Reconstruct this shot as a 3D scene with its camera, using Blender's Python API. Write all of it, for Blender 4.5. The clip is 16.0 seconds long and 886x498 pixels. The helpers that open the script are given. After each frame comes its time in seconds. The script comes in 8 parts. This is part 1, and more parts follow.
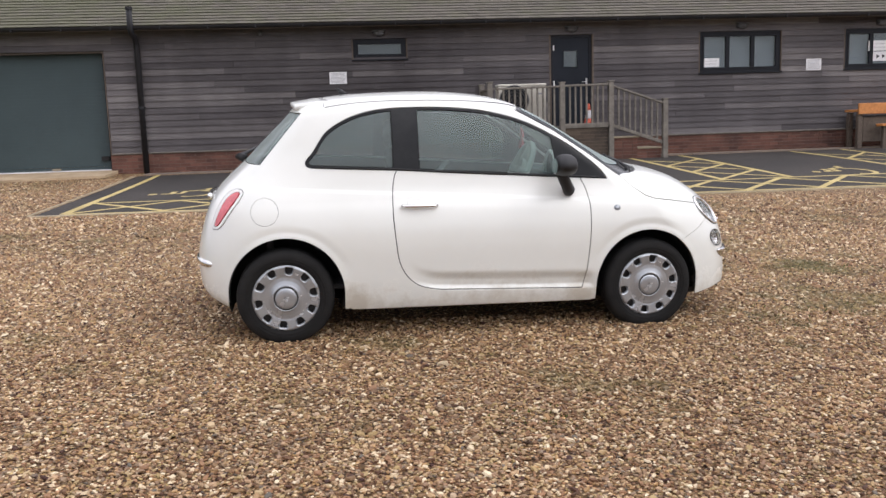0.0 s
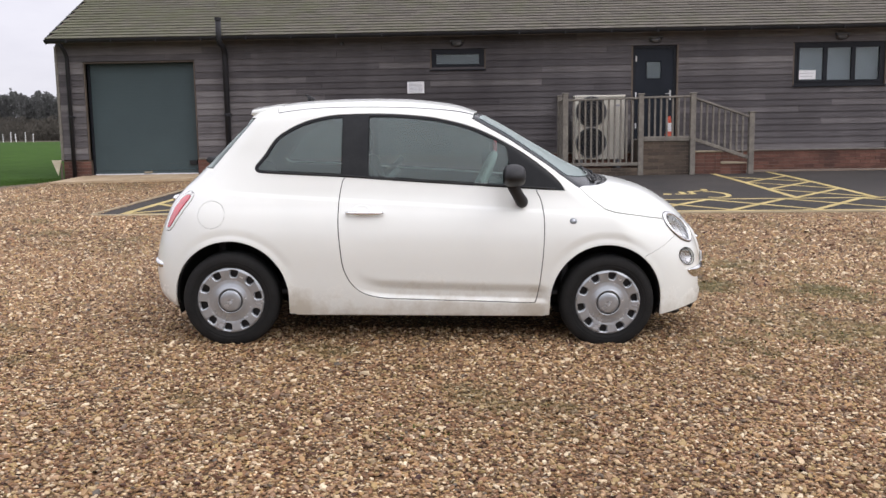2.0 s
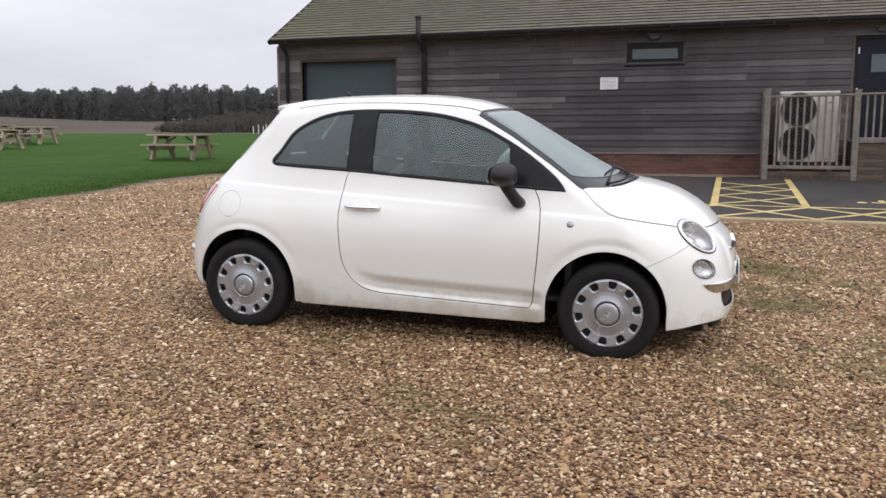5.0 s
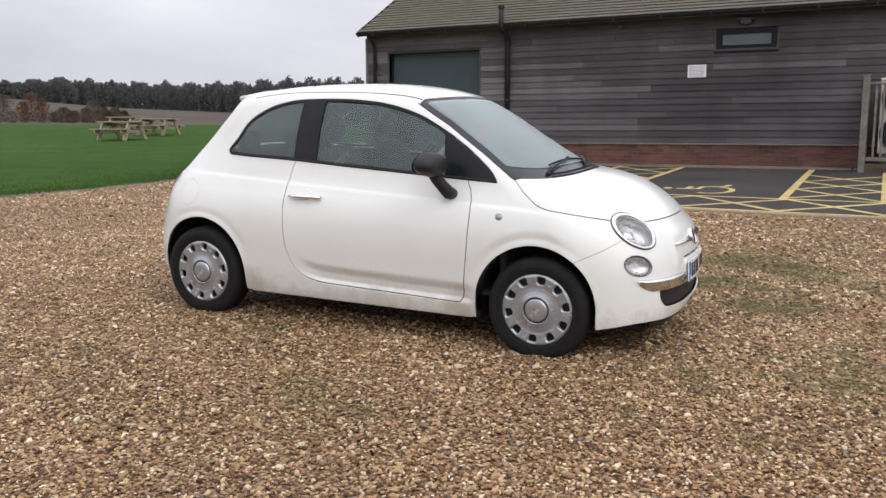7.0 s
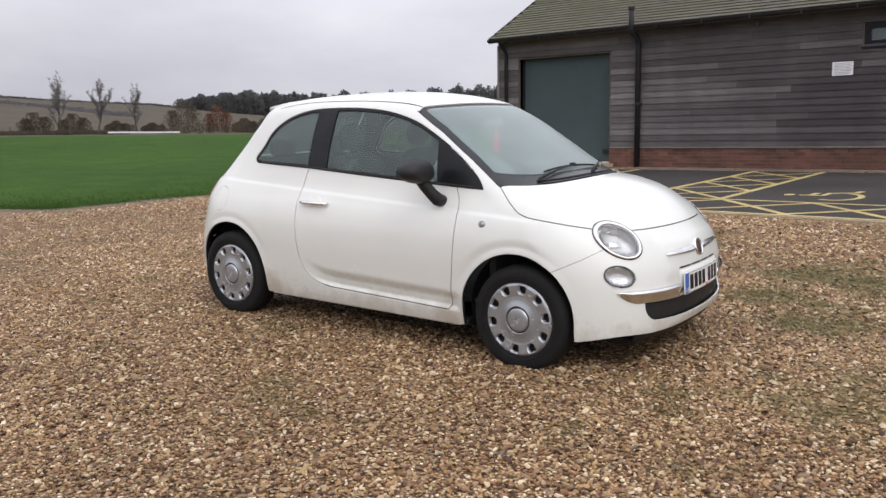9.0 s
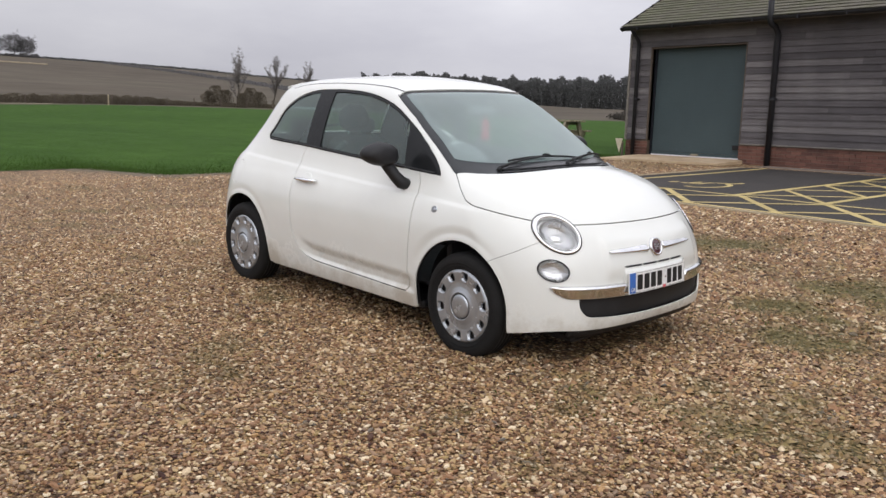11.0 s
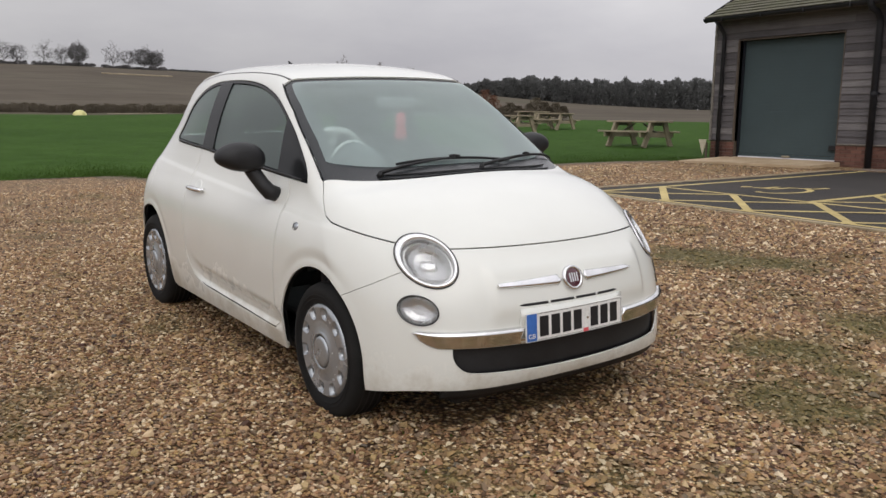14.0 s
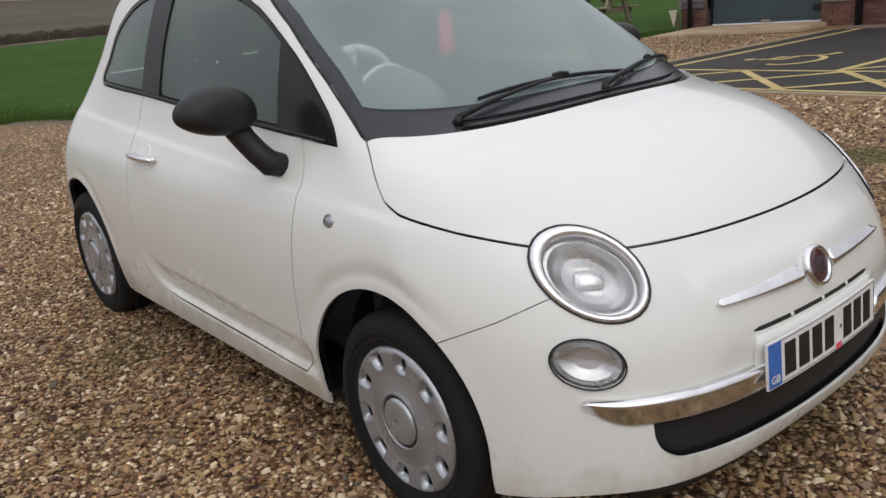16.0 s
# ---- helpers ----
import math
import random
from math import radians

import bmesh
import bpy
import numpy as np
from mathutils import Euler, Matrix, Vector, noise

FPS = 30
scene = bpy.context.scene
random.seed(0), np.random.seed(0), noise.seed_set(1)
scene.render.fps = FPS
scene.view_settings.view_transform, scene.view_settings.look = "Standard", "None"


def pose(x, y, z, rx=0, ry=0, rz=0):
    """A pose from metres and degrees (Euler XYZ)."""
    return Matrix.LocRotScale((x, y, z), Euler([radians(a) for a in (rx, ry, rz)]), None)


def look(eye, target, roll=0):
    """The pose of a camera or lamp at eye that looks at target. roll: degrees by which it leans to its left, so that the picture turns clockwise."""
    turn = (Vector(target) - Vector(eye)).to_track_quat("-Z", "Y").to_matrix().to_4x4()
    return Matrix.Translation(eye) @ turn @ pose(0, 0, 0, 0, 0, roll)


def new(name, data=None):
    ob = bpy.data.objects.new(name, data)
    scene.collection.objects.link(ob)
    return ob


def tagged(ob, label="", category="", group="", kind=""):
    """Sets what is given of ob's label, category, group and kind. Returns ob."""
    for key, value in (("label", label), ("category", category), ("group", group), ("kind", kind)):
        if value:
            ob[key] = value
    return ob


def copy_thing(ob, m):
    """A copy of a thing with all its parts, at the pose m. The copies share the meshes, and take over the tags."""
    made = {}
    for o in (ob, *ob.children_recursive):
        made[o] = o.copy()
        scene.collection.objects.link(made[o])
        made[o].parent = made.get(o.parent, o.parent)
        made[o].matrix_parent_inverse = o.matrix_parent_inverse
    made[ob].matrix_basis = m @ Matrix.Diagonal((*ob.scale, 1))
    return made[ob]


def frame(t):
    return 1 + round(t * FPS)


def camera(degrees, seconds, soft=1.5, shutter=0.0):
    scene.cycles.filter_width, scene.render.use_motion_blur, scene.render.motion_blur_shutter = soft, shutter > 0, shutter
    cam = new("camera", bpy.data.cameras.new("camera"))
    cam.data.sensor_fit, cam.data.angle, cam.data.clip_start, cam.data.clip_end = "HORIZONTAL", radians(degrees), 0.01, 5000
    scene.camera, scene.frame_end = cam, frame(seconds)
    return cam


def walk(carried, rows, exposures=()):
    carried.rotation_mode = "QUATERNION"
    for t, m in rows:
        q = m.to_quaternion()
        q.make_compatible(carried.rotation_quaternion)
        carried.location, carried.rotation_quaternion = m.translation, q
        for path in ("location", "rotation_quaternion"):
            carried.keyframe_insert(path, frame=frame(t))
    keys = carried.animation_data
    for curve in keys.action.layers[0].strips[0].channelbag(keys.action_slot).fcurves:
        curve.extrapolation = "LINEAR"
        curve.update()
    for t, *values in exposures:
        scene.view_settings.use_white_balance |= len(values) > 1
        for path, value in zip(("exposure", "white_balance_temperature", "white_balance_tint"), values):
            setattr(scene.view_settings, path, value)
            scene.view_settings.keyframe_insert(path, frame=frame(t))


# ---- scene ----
cam = camera(55.3, 16.0)
PATH = [
    (0, (-0.6, 0.275, 1.26), (-0.38, 2.242, 0.976), -1.9),
    (0.5, (-0.333, 0.335, 1.231), (-0.124, 2.303, 0.94), -1.8),
    (1, (-0.088, 0.309, 1.227), (0.035, 2.288, 0.966), -1.8),
    (1.5, (0.186, 0.24, 1.229), (0.194, 2.223, 0.97), -1.9),
    (2, (0.437, 0.316, 1.215), (0.381, 2.3, 0.963), -0.9),
    (2.5, (0.677, 0.375, 1.209), (0.497, 2.35, 0.952), -0.3),
    (3, (0.98, 0.381, 1.197), (0.624, 2.328, 0.909), -0.8),
    (3.5, (1.253, 0.486, 1.196), (0.852, 2.425, 0.909), -0.9),
    (4, (1.471, 0.585, 1.216), (1.018, 2.516, 0.956), -0.7),
    (4.2, (1.559, 0.573, 1.209), (1.072, 2.495, 0.951), -0.5),
    (6.3, (2.594, 0.944, 1.205), (1.74, 2.734, 0.947), -0.1),
    (6.5, (2.705, 0.996, 1.207), (1.827, 2.774, 0.947), -0.2),
    (7, (2.932, 1.169, 1.196), (2.019, 2.927, 0.919), -0.0),
    (7.5, (3.176, 1.212, 1.2), (2.169, 2.917, 0.917), 0.7),
    (8, (3.418, 1.306, 1.208), (2.304, 2.942, 0.919), 1.0),
    (8.5, (3.599, 1.525, 1.199), (2.41, 3.111, 0.93), 0.5),
    (9, (3.778, 1.722, 1.196), (2.531, 3.264, 0.935), -0.7),
    (9.2, (3.885, 1.764, 1.188), (2.608, 3.28, 0.923), -0.6),
    (11.3, (4.763, 2.626, 1.209), (3.242, 3.889, 0.909), 2.0),
    (11.5, (4.833, 2.732, 1.195), (3.323, 4.008, 0.892), 2.3),
    (12, (4.877, 2.994, 1.218), (3.419, 4.324, 0.898), 3.0),
    (12.5, (4.987, 3.241, 1.208), (3.492, 4.526, 0.869), 1.8),
    (13, (4.982, 3.533, 1.224), (3.375, 4.693, 0.959), 0.5),
    (13.5, (4.708, 3.788, 1.2), (3.065, 4.901, 0.953), 1.0),
    (14, (4.476, 3.998, 1.18), (2.805, 5.057, 0.886), 1.1),
    (14.5, (4.219, 4.208, 1.212), (2.516, 5.199, 0.871), 1.0),
    (15, (3.821, 4.288, 1.204), (2.129, 5.29, 0.837), -0.5),
    (15.5, (3.372, 4.32, 1.201), (1.726, 5.378, 0.788), -1.8),
    (16, (2.986, 4.373, 1.224), (1.426, 5.504, 0.69), -4.5),
]
EXPOSURES = [(0, 0.26, 6480, 12), (2, 0.26, 6480, 12), (4, 0.20, 6450, 12), (6.5, 0.14, 6450, 11), (8, 0.10, 6450, 11), (9.2, 0.05, 6480, 11), (11.3, -0.01, 6520, 10), (12, -0.02, 6560, 10), (12.5, -0.06, 6620, 10), (13, -0.22, 6680, 9), (13.5, -0.30, 6700, 9), (14, -0.25, 6740, 9), (15, -0.22, 6650, 9), (16, -0.38, 6560, 10)]
walk(cam, [(t, look(eye, target, roll)) for t, eye, target, roll in PATH], EXPOSURES)

# ---- sky and light: an overcast winter day ----
world = bpy.data.worlds.new("overcast_sky")
scene.world = world
world.use_nodes = True
SUN_EL, SUN_AZ = radians(44), radians(122)


def build_sky():
    t = world.node_tree
    n, l = t.nodes, t.links
    bg = n["Background"]
    sky = n.new("ShaderNodeTexSky")
    sky.sky_type, sky.sun_disc = "NISHITA", False
    sky.sun_elevation, sky.sun_rotation = SUN_EL, SUN_AZ
    sky.air_density, sky.dust_density = 1.6, 6.0
    hs = n.new("ShaderNodeHueSaturation")
    hs.inputs["Saturation"].default_value = 0.12
    hs.inputs["Value"].default_value = 0.10
    l.new(sky.outputs[0], hs.inputs["Color"])
    # cloud deck: brighter overhead, soft streaks
    tc = n.new("ShaderNodeTexCoord")
    mp = n.new("ShaderNodeMapping")
    mp.inputs["Scale"].default_value = (1.0, 1.0, 3.2)
    l.new(tc.outputs["Generated"], mp.inputs["Vector"])
    no = n.new("ShaderNodeTexNoise")
    no.inputs["Scale"].default_value, no.inputs["Detail"].default_value = 2.6, 6
    no.inputs["Roughness"].default_value = 0.55
    l.new(mp.outputs[0], no.inputs["Vector"])
    ramp = n.new("ShaderNodeValToRGB")
    ramp.color_ramp.elements[0].position, ramp.color_ramp.elements[0].color = 0.34, (0.52, 0.52, 0.585, 1)
    ramp.color_ramp.elements[1].position, ramp.color_ramp.elements[1].color = 0.68, (0.67, 0.67, 0.72, 1)
    l.new(no.outputs[0], ramp.inputs[0])
    sep = n.new("ShaderNodeSeparateXYZ")
    l.new(tc.outputs["Generated"], sep.inputs[0])
    up = n.new("ShaderNodeMapRange")
    up.inputs["From Min"].default_value, up.inputs["From Max"].default_value = 0.02, 0.9
    up.inputs["To Min"].default_value, up.inputs["To Max"].default_value = 0.98, 2.35
    l.new(sep.outputs["Z"], up.inputs["Value"])
    mul = n.new("ShaderNodeVectorMath")
    mul.operation = "SCALE"
    west = n.new("ShaderNodeMapRange")
    west.inputs["From Min"].default_value, west.inputs["From Max"].default_value = -1.0, -0.72
    west.inputs["To Min"].default_value, west.inputs["To Max"].default_value = 0.80, 1.0
    l.new(sep.outputs["X"], west.inputs["Value"])
    deck = n.new("ShaderNodeMath")
    deck.operation = "MULTIPLY"
    l.new(up.outputs[0], deck.inputs[0])
    l.new(west.outputs[0], deck.inputs[1])
    l.new(ramp.outputs[0], mul.inputs[0])
    l.new(deck.outputs[0], mul.inputs["Scale"])
    add = n.new("ShaderNodeVectorMath")
    add.operation = "ADD"
    l.new(mul.outputs[0], add.inputs[0])
    sc = n.new("ShaderNodeVectorMath")
    sc.operation = "SCALE"
    sc.inputs["Scale"].default_value = 0.25
    l.new(hs.outputs[0], sc.inputs[0])
    l.new(sc.outputs[0], add.inputs[1])
    l.new(add.outputs[0], bg.inputs["Color"])
    bg.inputs["Strength"].default_value = 1.0


build_sky()
sun_data = bpy.data.lights.new("sun", "SUN")
sun_data.energy, sun_data.angle, sun_data.color = 0.65, radians(60), (1.0, 0.99, 0.975)
sun = new("sun", sun_data)
# light comes from behind the walker, high up, through the cloud
sun.matrix_world = look((math.sin(SUN_AZ) * 30 * math.cos(SUN_EL), math.cos(SUN_AZ) * 30 * math.cos(SUN_EL), 30 * math.sin(SUN_EL)), (0, 0, 0))


# ---- materials ----
def nodes(name):
    m = bpy.data.materials.new(name)
    m.use_nodes = True
    t = m.node_tree
    return m, t.nodes, t.links, t.nodes["Principled BSDF"]


def place_vec(n, l, scale=(1, 1, 1), world_space=True):
    if world_space:
        src = n.new("ShaderNodeNewGeometry").outputs["Position"]
    else:
        src = n.new("ShaderNodeTexCoord").outputs["Object"]
    mp = n.new("ShaderNodeMapping")
    mp.inputs["Scale"].default_value = scale
    l.new(src, mp.inputs["Vector"])
    return mp.outputs[0]


def noise_tex(n, l, vec, scale, detail=4, rough=0.6):
    no = n.new("ShaderNodeTexNoise")
    no.inputs["Scale"].default_value, no.inputs["Detail"].default_value, no.inputs["Roughness"].default_value = scale, detail, rough
    l.new(vec, no.inputs["Vector"])
    return no.outputs[0]


def ramp_of(n, l, fac, stops):
    r = n.new("ShaderNodeValToRGB")
    e = r.color_ramp.elements
    while len(e) < len(stops):
        e.new(0.5)
    for i, (p, c) in enumerate(stops):
        e[i].position, e[i].color = p, (*c, 1)
    l.new(fac, r.inputs[0])
    return r.outputs[0]


def mix_col(n, l, fac, a, b, mode="MIX"):
    m = n.new("ShaderNodeMix")
    m.data_type, m.blend_type = "RGBA", mode
    for key, v in (("Factor", fac), ("A", a), ("B", b)):
        sock = [s for s in m.inputs if s.name == key and s.type == ("VALUE" if key == "Factor" else "RGBA")][0]
        if isinstance(v, bpy.types.NodeSocket):
            l.new(v, sock)
        else:
            sock.default_value = v if key == "Factor" else (*v, 1)
    return [s for s in m.outputs if s.type == "RGBA"][0]


def add_bump(n, l, bsdf, height, strength, distance, before=None):
    b = n.new("ShaderNodeBump")
    b.inputs["Strength"].default_value, b.inputs["Distance"].default_value = strength, distance
    l.new(height, b.inputs["Height"])
    if before is not None:
        l.new(before, b.inputs["Normal"])
    l.new(b.outputs[0], bsdf.inputs["Normal"])
    return b.outputs[0]


def surface(name, c1, c2, scale=6.0, fine=60.0, rough=0.6, bump=0.3, dist=0.002, metal=0.0, stretch=(1, 1, 1), spec=0.5, coat=0.0, world_space=True, rvar=0.12, grainy=1.0):
    """A plain surface with colour and roughness varied at two scales and a fine relief."""
    m, n, l, b = nodes(name)
    v = place_vec(n, l, stretch, world_space)
    big, small = noise_tex(n, l, v, scale, 5), noise_tex(n, l, v, fine, 4)
    mid = tuple((p + q) / 2 for p, q in zip(c1, c2))
    base = ramp_of(n, l, big, [(0.3, c1), (0.7, c2)])
    grain = ramp_of(n, l, small, [(0.3, (1 - 0.18 * grainy,) * 3), (0.7, (1 + 0.12 * grainy,) * 3)])
    l.new(mix_col(n, l, 1.0, base, grain, "MULTIPLY"), b.inputs["Base Color"])
    mr = n.new("ShaderNodeMapRange")
    mr.inputs["To Min"].default_value, mr.inputs["To Max"].default_value = max(0.02, rough - rvar), min(1, rough + rvar)
    l.new(big, mr.inputs["Value"])
    l.new(mr.outputs[0], b.inputs["Roughness"])
    b.inputs["Metallic"].default_value = metal
    b.inputs["Specular IOR Level"].default_value = spec
    b.inputs["Coat Weight"].default_value = coat
    if bump:
        add_bump(n, l, b, small, bump, dist)
    return m


def mossy(n, l, v, col):
    """Thin moss and weeds tint the stones in a few worn spots beside the car."""
    moss = noise_tex(n, l, v, 1.3, 7, 0.70)
    for cx, cy, r, k in ((-0.2, 9.45, 0.75, 0.24), (0.5, 9.7, 0.5, 0.2), (2.1, 8.7, 0.65, 0.24), (2.35, 7.4, 0.5, 0.2), (1.75, 7.9, 0.5, 0.2), (3.4, 7.0, 0.5, 0.2), (2.5, 8.0, 2.1, 0.11), (0.4, 9.2, 1.5, 0.07), (-3.6, 9.6, 1.2, 0.06), (2.9, 5.9, 1.5, 0.11), (0.9, 4.6, 0.9, 0.05)):
        off = n.new("ShaderNodeVectorMath")
        off.operation = "DISTANCE"
        off.inputs[1].default_value = (cx, cy, 0.07)
        l.new(v, off.inputs[0])
        mr = n.new("ShaderNodeMapRange")
        mr.inputs["From Min"].default_value, mr.inputs["From Max"].default_value = r, 0.0
        mr.inputs["To Min"].default_value, mr.inputs["To Max"].default_value = 0.0, k
        l.new(off.outputs["Value"], mr.inputs["Value"])
        ad = n.new("ShaderNodeMath")
        ad.operation = "ADD"
        l.new(moss, ad.inputs[0])
        l.new(mr.outputs[0], ad.inputs[1])
        moss = ad.outputs[0]
    mf = ramp_of(n, l, moss, [(0.55, (0, 0, 0)), (0.74, (0.72, 0.72, 0.72))])
    return mix_col(n, l, mf, col, (0.075, 0.074, 0.020))


def gravel_ground_mat():
    m, n, l, b = nodes("gravel")
    v = place_vec(n, l)
    wob = n.new("ShaderNodeVectorMath")
    wob.operation = "ADD"
    wn = n.new("ShaderNodeTexNoise")
    wn.inputs["Scale"].default_value = 90
    l.new(v, wn.inputs["Vector"])
    ws = n.new("ShaderNodeVectorMath")
    ws.operation = "SCALE"
    ws.inputs["Scale"].default_value = 0.012
    l.new(wn.outputs["Color"], ws.inputs[0])
    l.new(v, wob.inputs[0])
    l.new(ws.outputs[0], wob.inputs[1])
    vo = n.new("ShaderNodeTexVoronoi")
    vo.inputs["Scale"].default_value = 54
    l.new(wob.outputs[0], vo.inputs["Vector"])
    sepc = n.new("ShaderNodeSeparateColor")
    l.new(vo.outputs["Color"], sepc.inputs[0])
    col = ramp_of(n, l, sepc.outputs[0], GRAVEL_STOPS)
    # shade in the gaps between stones is put into the colour
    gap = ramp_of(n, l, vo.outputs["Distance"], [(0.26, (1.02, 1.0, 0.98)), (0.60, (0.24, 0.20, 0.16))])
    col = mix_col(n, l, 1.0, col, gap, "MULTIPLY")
    big = noise_tex(n, l, v, 0.55, 6, 0.62)
    tone = ramp_of(n, l, big, [(0.3, (1.0, 0.975, 0.96)), (0.7, (1.38, 1.35, 1.32))])
    col = mix_col(n, l, 1.0, col, tone, "MULTIPLY")
    clump = ramp_of(n, l, noise_tex(n, l, v, 21, 4, 0.75), [(0.36, (0.50, 0.48, 0.46)), (0.64, (1.46, 1.45, 1.43))])
    col = mix_col(n, l, 1.0, col, clump, "MULTIPLY")
    col = mossy(n, l, v, col)
    l.new(col, b.inputs["Base Color"])
    b.inputs["Roughness"].default_value, b.inputs["Specular IOR Level"].default_value = 0.7, 0.2
    inv = n.new("ShaderNodeMath")
    inv.operation = "SUBTRACT"
    inv.inputs[0].default_value = 1.0
    l.new(vo.outputs["Distance"], inv.inputs[1])
    add_bump(n, l, b, inv.outputs[0], 0.9, 0.012)
    return m


GRAVEL_STOPS = [(0.0, (0.054, 0.024, 0.02)), (0.1, (0.181, 0.101, 0.053)), (0.22, (0.333, 0.193, 0.106)), (0.33, (0.251, 0.193, 0.138)), (0.44, (0.449, 0.293, 0.138)), (0.54, (0.169, 0.106, 0.063)), (0.64, (0.519, 0.362, 0.22)), (0.74, (0.355, 0.269, 0.117)), (0.83, (0.611, 0.48, 0.306)), (0.91, (0.797, 0.713, 0.522)), (0.96, (0.309, 0.187, 0.112)), (1.0, (0.134, 0.129, 0.112))]


def pebble_mat():
    m, n, l, b = nodes("pebble")
    g = n.new("ShaderNodeNewGeometry")
    col = ramp_of(n, l, g.outputs["Random Per Island"], GRAVEL_STOPS)
    v = place_vec(n, l)
    grain = ramp_of(n, l, noise_tex(n, l, v, 260, 4), [(0.3, (0.78, 0.77, 0.76)), (0.7, (1.14, 1.13, 1.12))])
    col = mix_col(n, l, 1.0, col, grain, "MULTIPLY")
    big = noise_tex(n, l, v, 0.55, 6, 0.62)
    tone = ramp_of(n, l, big, [(0.3, (0.74, 0.70, 0.67)), (0.7, (1.02, 0.965, 0.925))])
    col = mossy(n, l, v, mix_col(n, l, 1.0, col, tone, "MULTIPLY"))
    l.new(col, b.inputs["Base Color"])
    b.inputs["Roughness"].default_value, b.inputs["Specular IOR Level"].default_value = 0.6, 0.25
    return m


def grass_mat():
    m, n, l, b = nodes("grass")
    v = place_vec(n, l)
    big, mid, fine = noise_tex(n, l, v, 0.09, 5), noise_tex(n, l, v, 1.3, 6, 0.7), noise_tex(n, l, v, 38, 4)
    col = ramp_of(n, l, big, [(0.3, (0.034, 0.076, 0.014)), (0.7, (0.050, 0.102, 0.019))])
    col = mix_col(n, l, 1.0, col, ramp_of(n, l, mid, [(0.3, (0.70, 0.74, 0.66)), (0.72, (1.25, 1.18, 1.25))]), "MULTIPLY")
    col = mix_col(n, l, 1.0, col, ramp_of(n, l, fine, [(0.3, (0.6, 0.62, 0.55)), (0.7, (1.3, 1.28, 1.3))]), "MULTIPLY")
    l.new(col, b.inputs["Base Color"])
    b.inputs["Roughness"].default_value, b.inputs["Specular IOR Level"].default_value = 0.9, 0.05
    add_bump(n, l, b, fine, 0.8, 0.03)
    return m


def field_mat():
    m, n, l, b = nodes("winter_field")
    v = place_vec(n, l, (1, 1, 1))
    big, mid = noise_tex(n, l, v, 0.012, 5), noise_tex(n, l, v, 0.12, 6)
    rows_ = noise_tex(n, l, place_vec(n, l, (0.3, 0.02, 1)), 1.0, 4)
    col = ramp_of(n, l, big, [(0.32, (0.070, 0.057, 0.043)), (0.55, (0.092, 0.077, 0.058)), (0.72, (0.078, 0.072, 0.048))])
    col = mix_col(n, l, 1.0, col, ramp_of(n, l, mid, [(0.3, (0.82, 0.82, 0.82)), (0.7, (1.15, 1.15, 1.15))]), "MULTIPLY")
    col = mix_col(n, l, 1.0, col, ramp_of(n, l, rows_, [(0.3, (0.88, 0.88, 0.88)), (0.7, (1.1, 1.1, 1.1))]), "MULTIPLY")
    l.new(col, b.inputs["Base Color"])
    b.inputs["Roughness"].default_value, b.inputs["Specular IOR Level"].default_value = 0.95, 0.1
    return m


WALL_Y = 19.617  # face of the timber wall


def cladding_mat():
    m, n, l, b = nodes("weathered_board")
    v = place_vec(n, l, (0.9, 14, 26))
    info = n.new("ShaderNodeObjectInfo")
    off = n.new("ShaderNodeVectorMath")
    off.operation = "ADD"
    sc = n.new("ShaderNodeMath")
    sc.operation = "MULTIPLY"
    sc.inputs[1].default_value = 37.0
    l.new(info.outputs["Random"], sc.inputs[0])
    l.new(v, off.inputs[0])
    l.new(sc.outputs[0], off.inputs[1])
    grain = noise_tex(n, l, off.outputs[0], 2.2, 8, 0.7)
    tone = ramp_of(n, l, info.outputs["Random"], [(0.0, (0.074, 0.070, 0.073)), (0.5, (0.098, 0.093, 0.096)), (0.82, (0.118, 0.112, 0.114)), (1.0, (0.162, 0.155, 0.154))])
    col = mix_col(n, l, 1.0, tone, ramp_of(n, l, grain, [(0.25, (0.62, 0.60, 0.59)), (0.75, (1.42, 1.42, 1.42))]), "MULTIPLY")
    stain = noise_tex(n, l, place_vec(n, l, (0.8, 1, 0.35)), 1.1, 5)
    col = mix_col(n, l, 1.0, col, ramp_of(n, l, stain, [(0.3, (0.78, 0.76, 0.76)), (0.7, (1.2, 1.18, 1.16))]), "MULTIPLY")
    # the stretch between soil pipe and landing is coloured darker, fading out unevenly
    mid_reach = n.new("ShaderNodeVectorMath")
    mid_reach.operation = "DISTANCE"
    mid_reach.inputs[1].default_value = (-1.0, WALL_Y, 1.6)
    l.new(place_vec(n, l, (1, 1, 1)), mid_reach.inputs[0])
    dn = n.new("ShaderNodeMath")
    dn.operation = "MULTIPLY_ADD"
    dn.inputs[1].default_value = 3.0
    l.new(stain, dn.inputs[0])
    l.new(mid_reach.outputs["Value"], dn.inputs[2])
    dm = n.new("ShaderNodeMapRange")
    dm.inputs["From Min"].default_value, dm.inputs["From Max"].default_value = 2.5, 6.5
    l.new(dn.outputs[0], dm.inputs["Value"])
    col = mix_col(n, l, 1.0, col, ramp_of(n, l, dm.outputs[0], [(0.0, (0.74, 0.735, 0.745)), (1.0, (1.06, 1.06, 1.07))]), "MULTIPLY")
    l.new(col, b.inputs["Base Color"])
    b.inputs["Roughness"].default_value, b.inputs["Specular IOR Level"].default_value = 0.85, 0.12
    add_bump(n, l, b, grain, 0.5, 0.004)
    return m


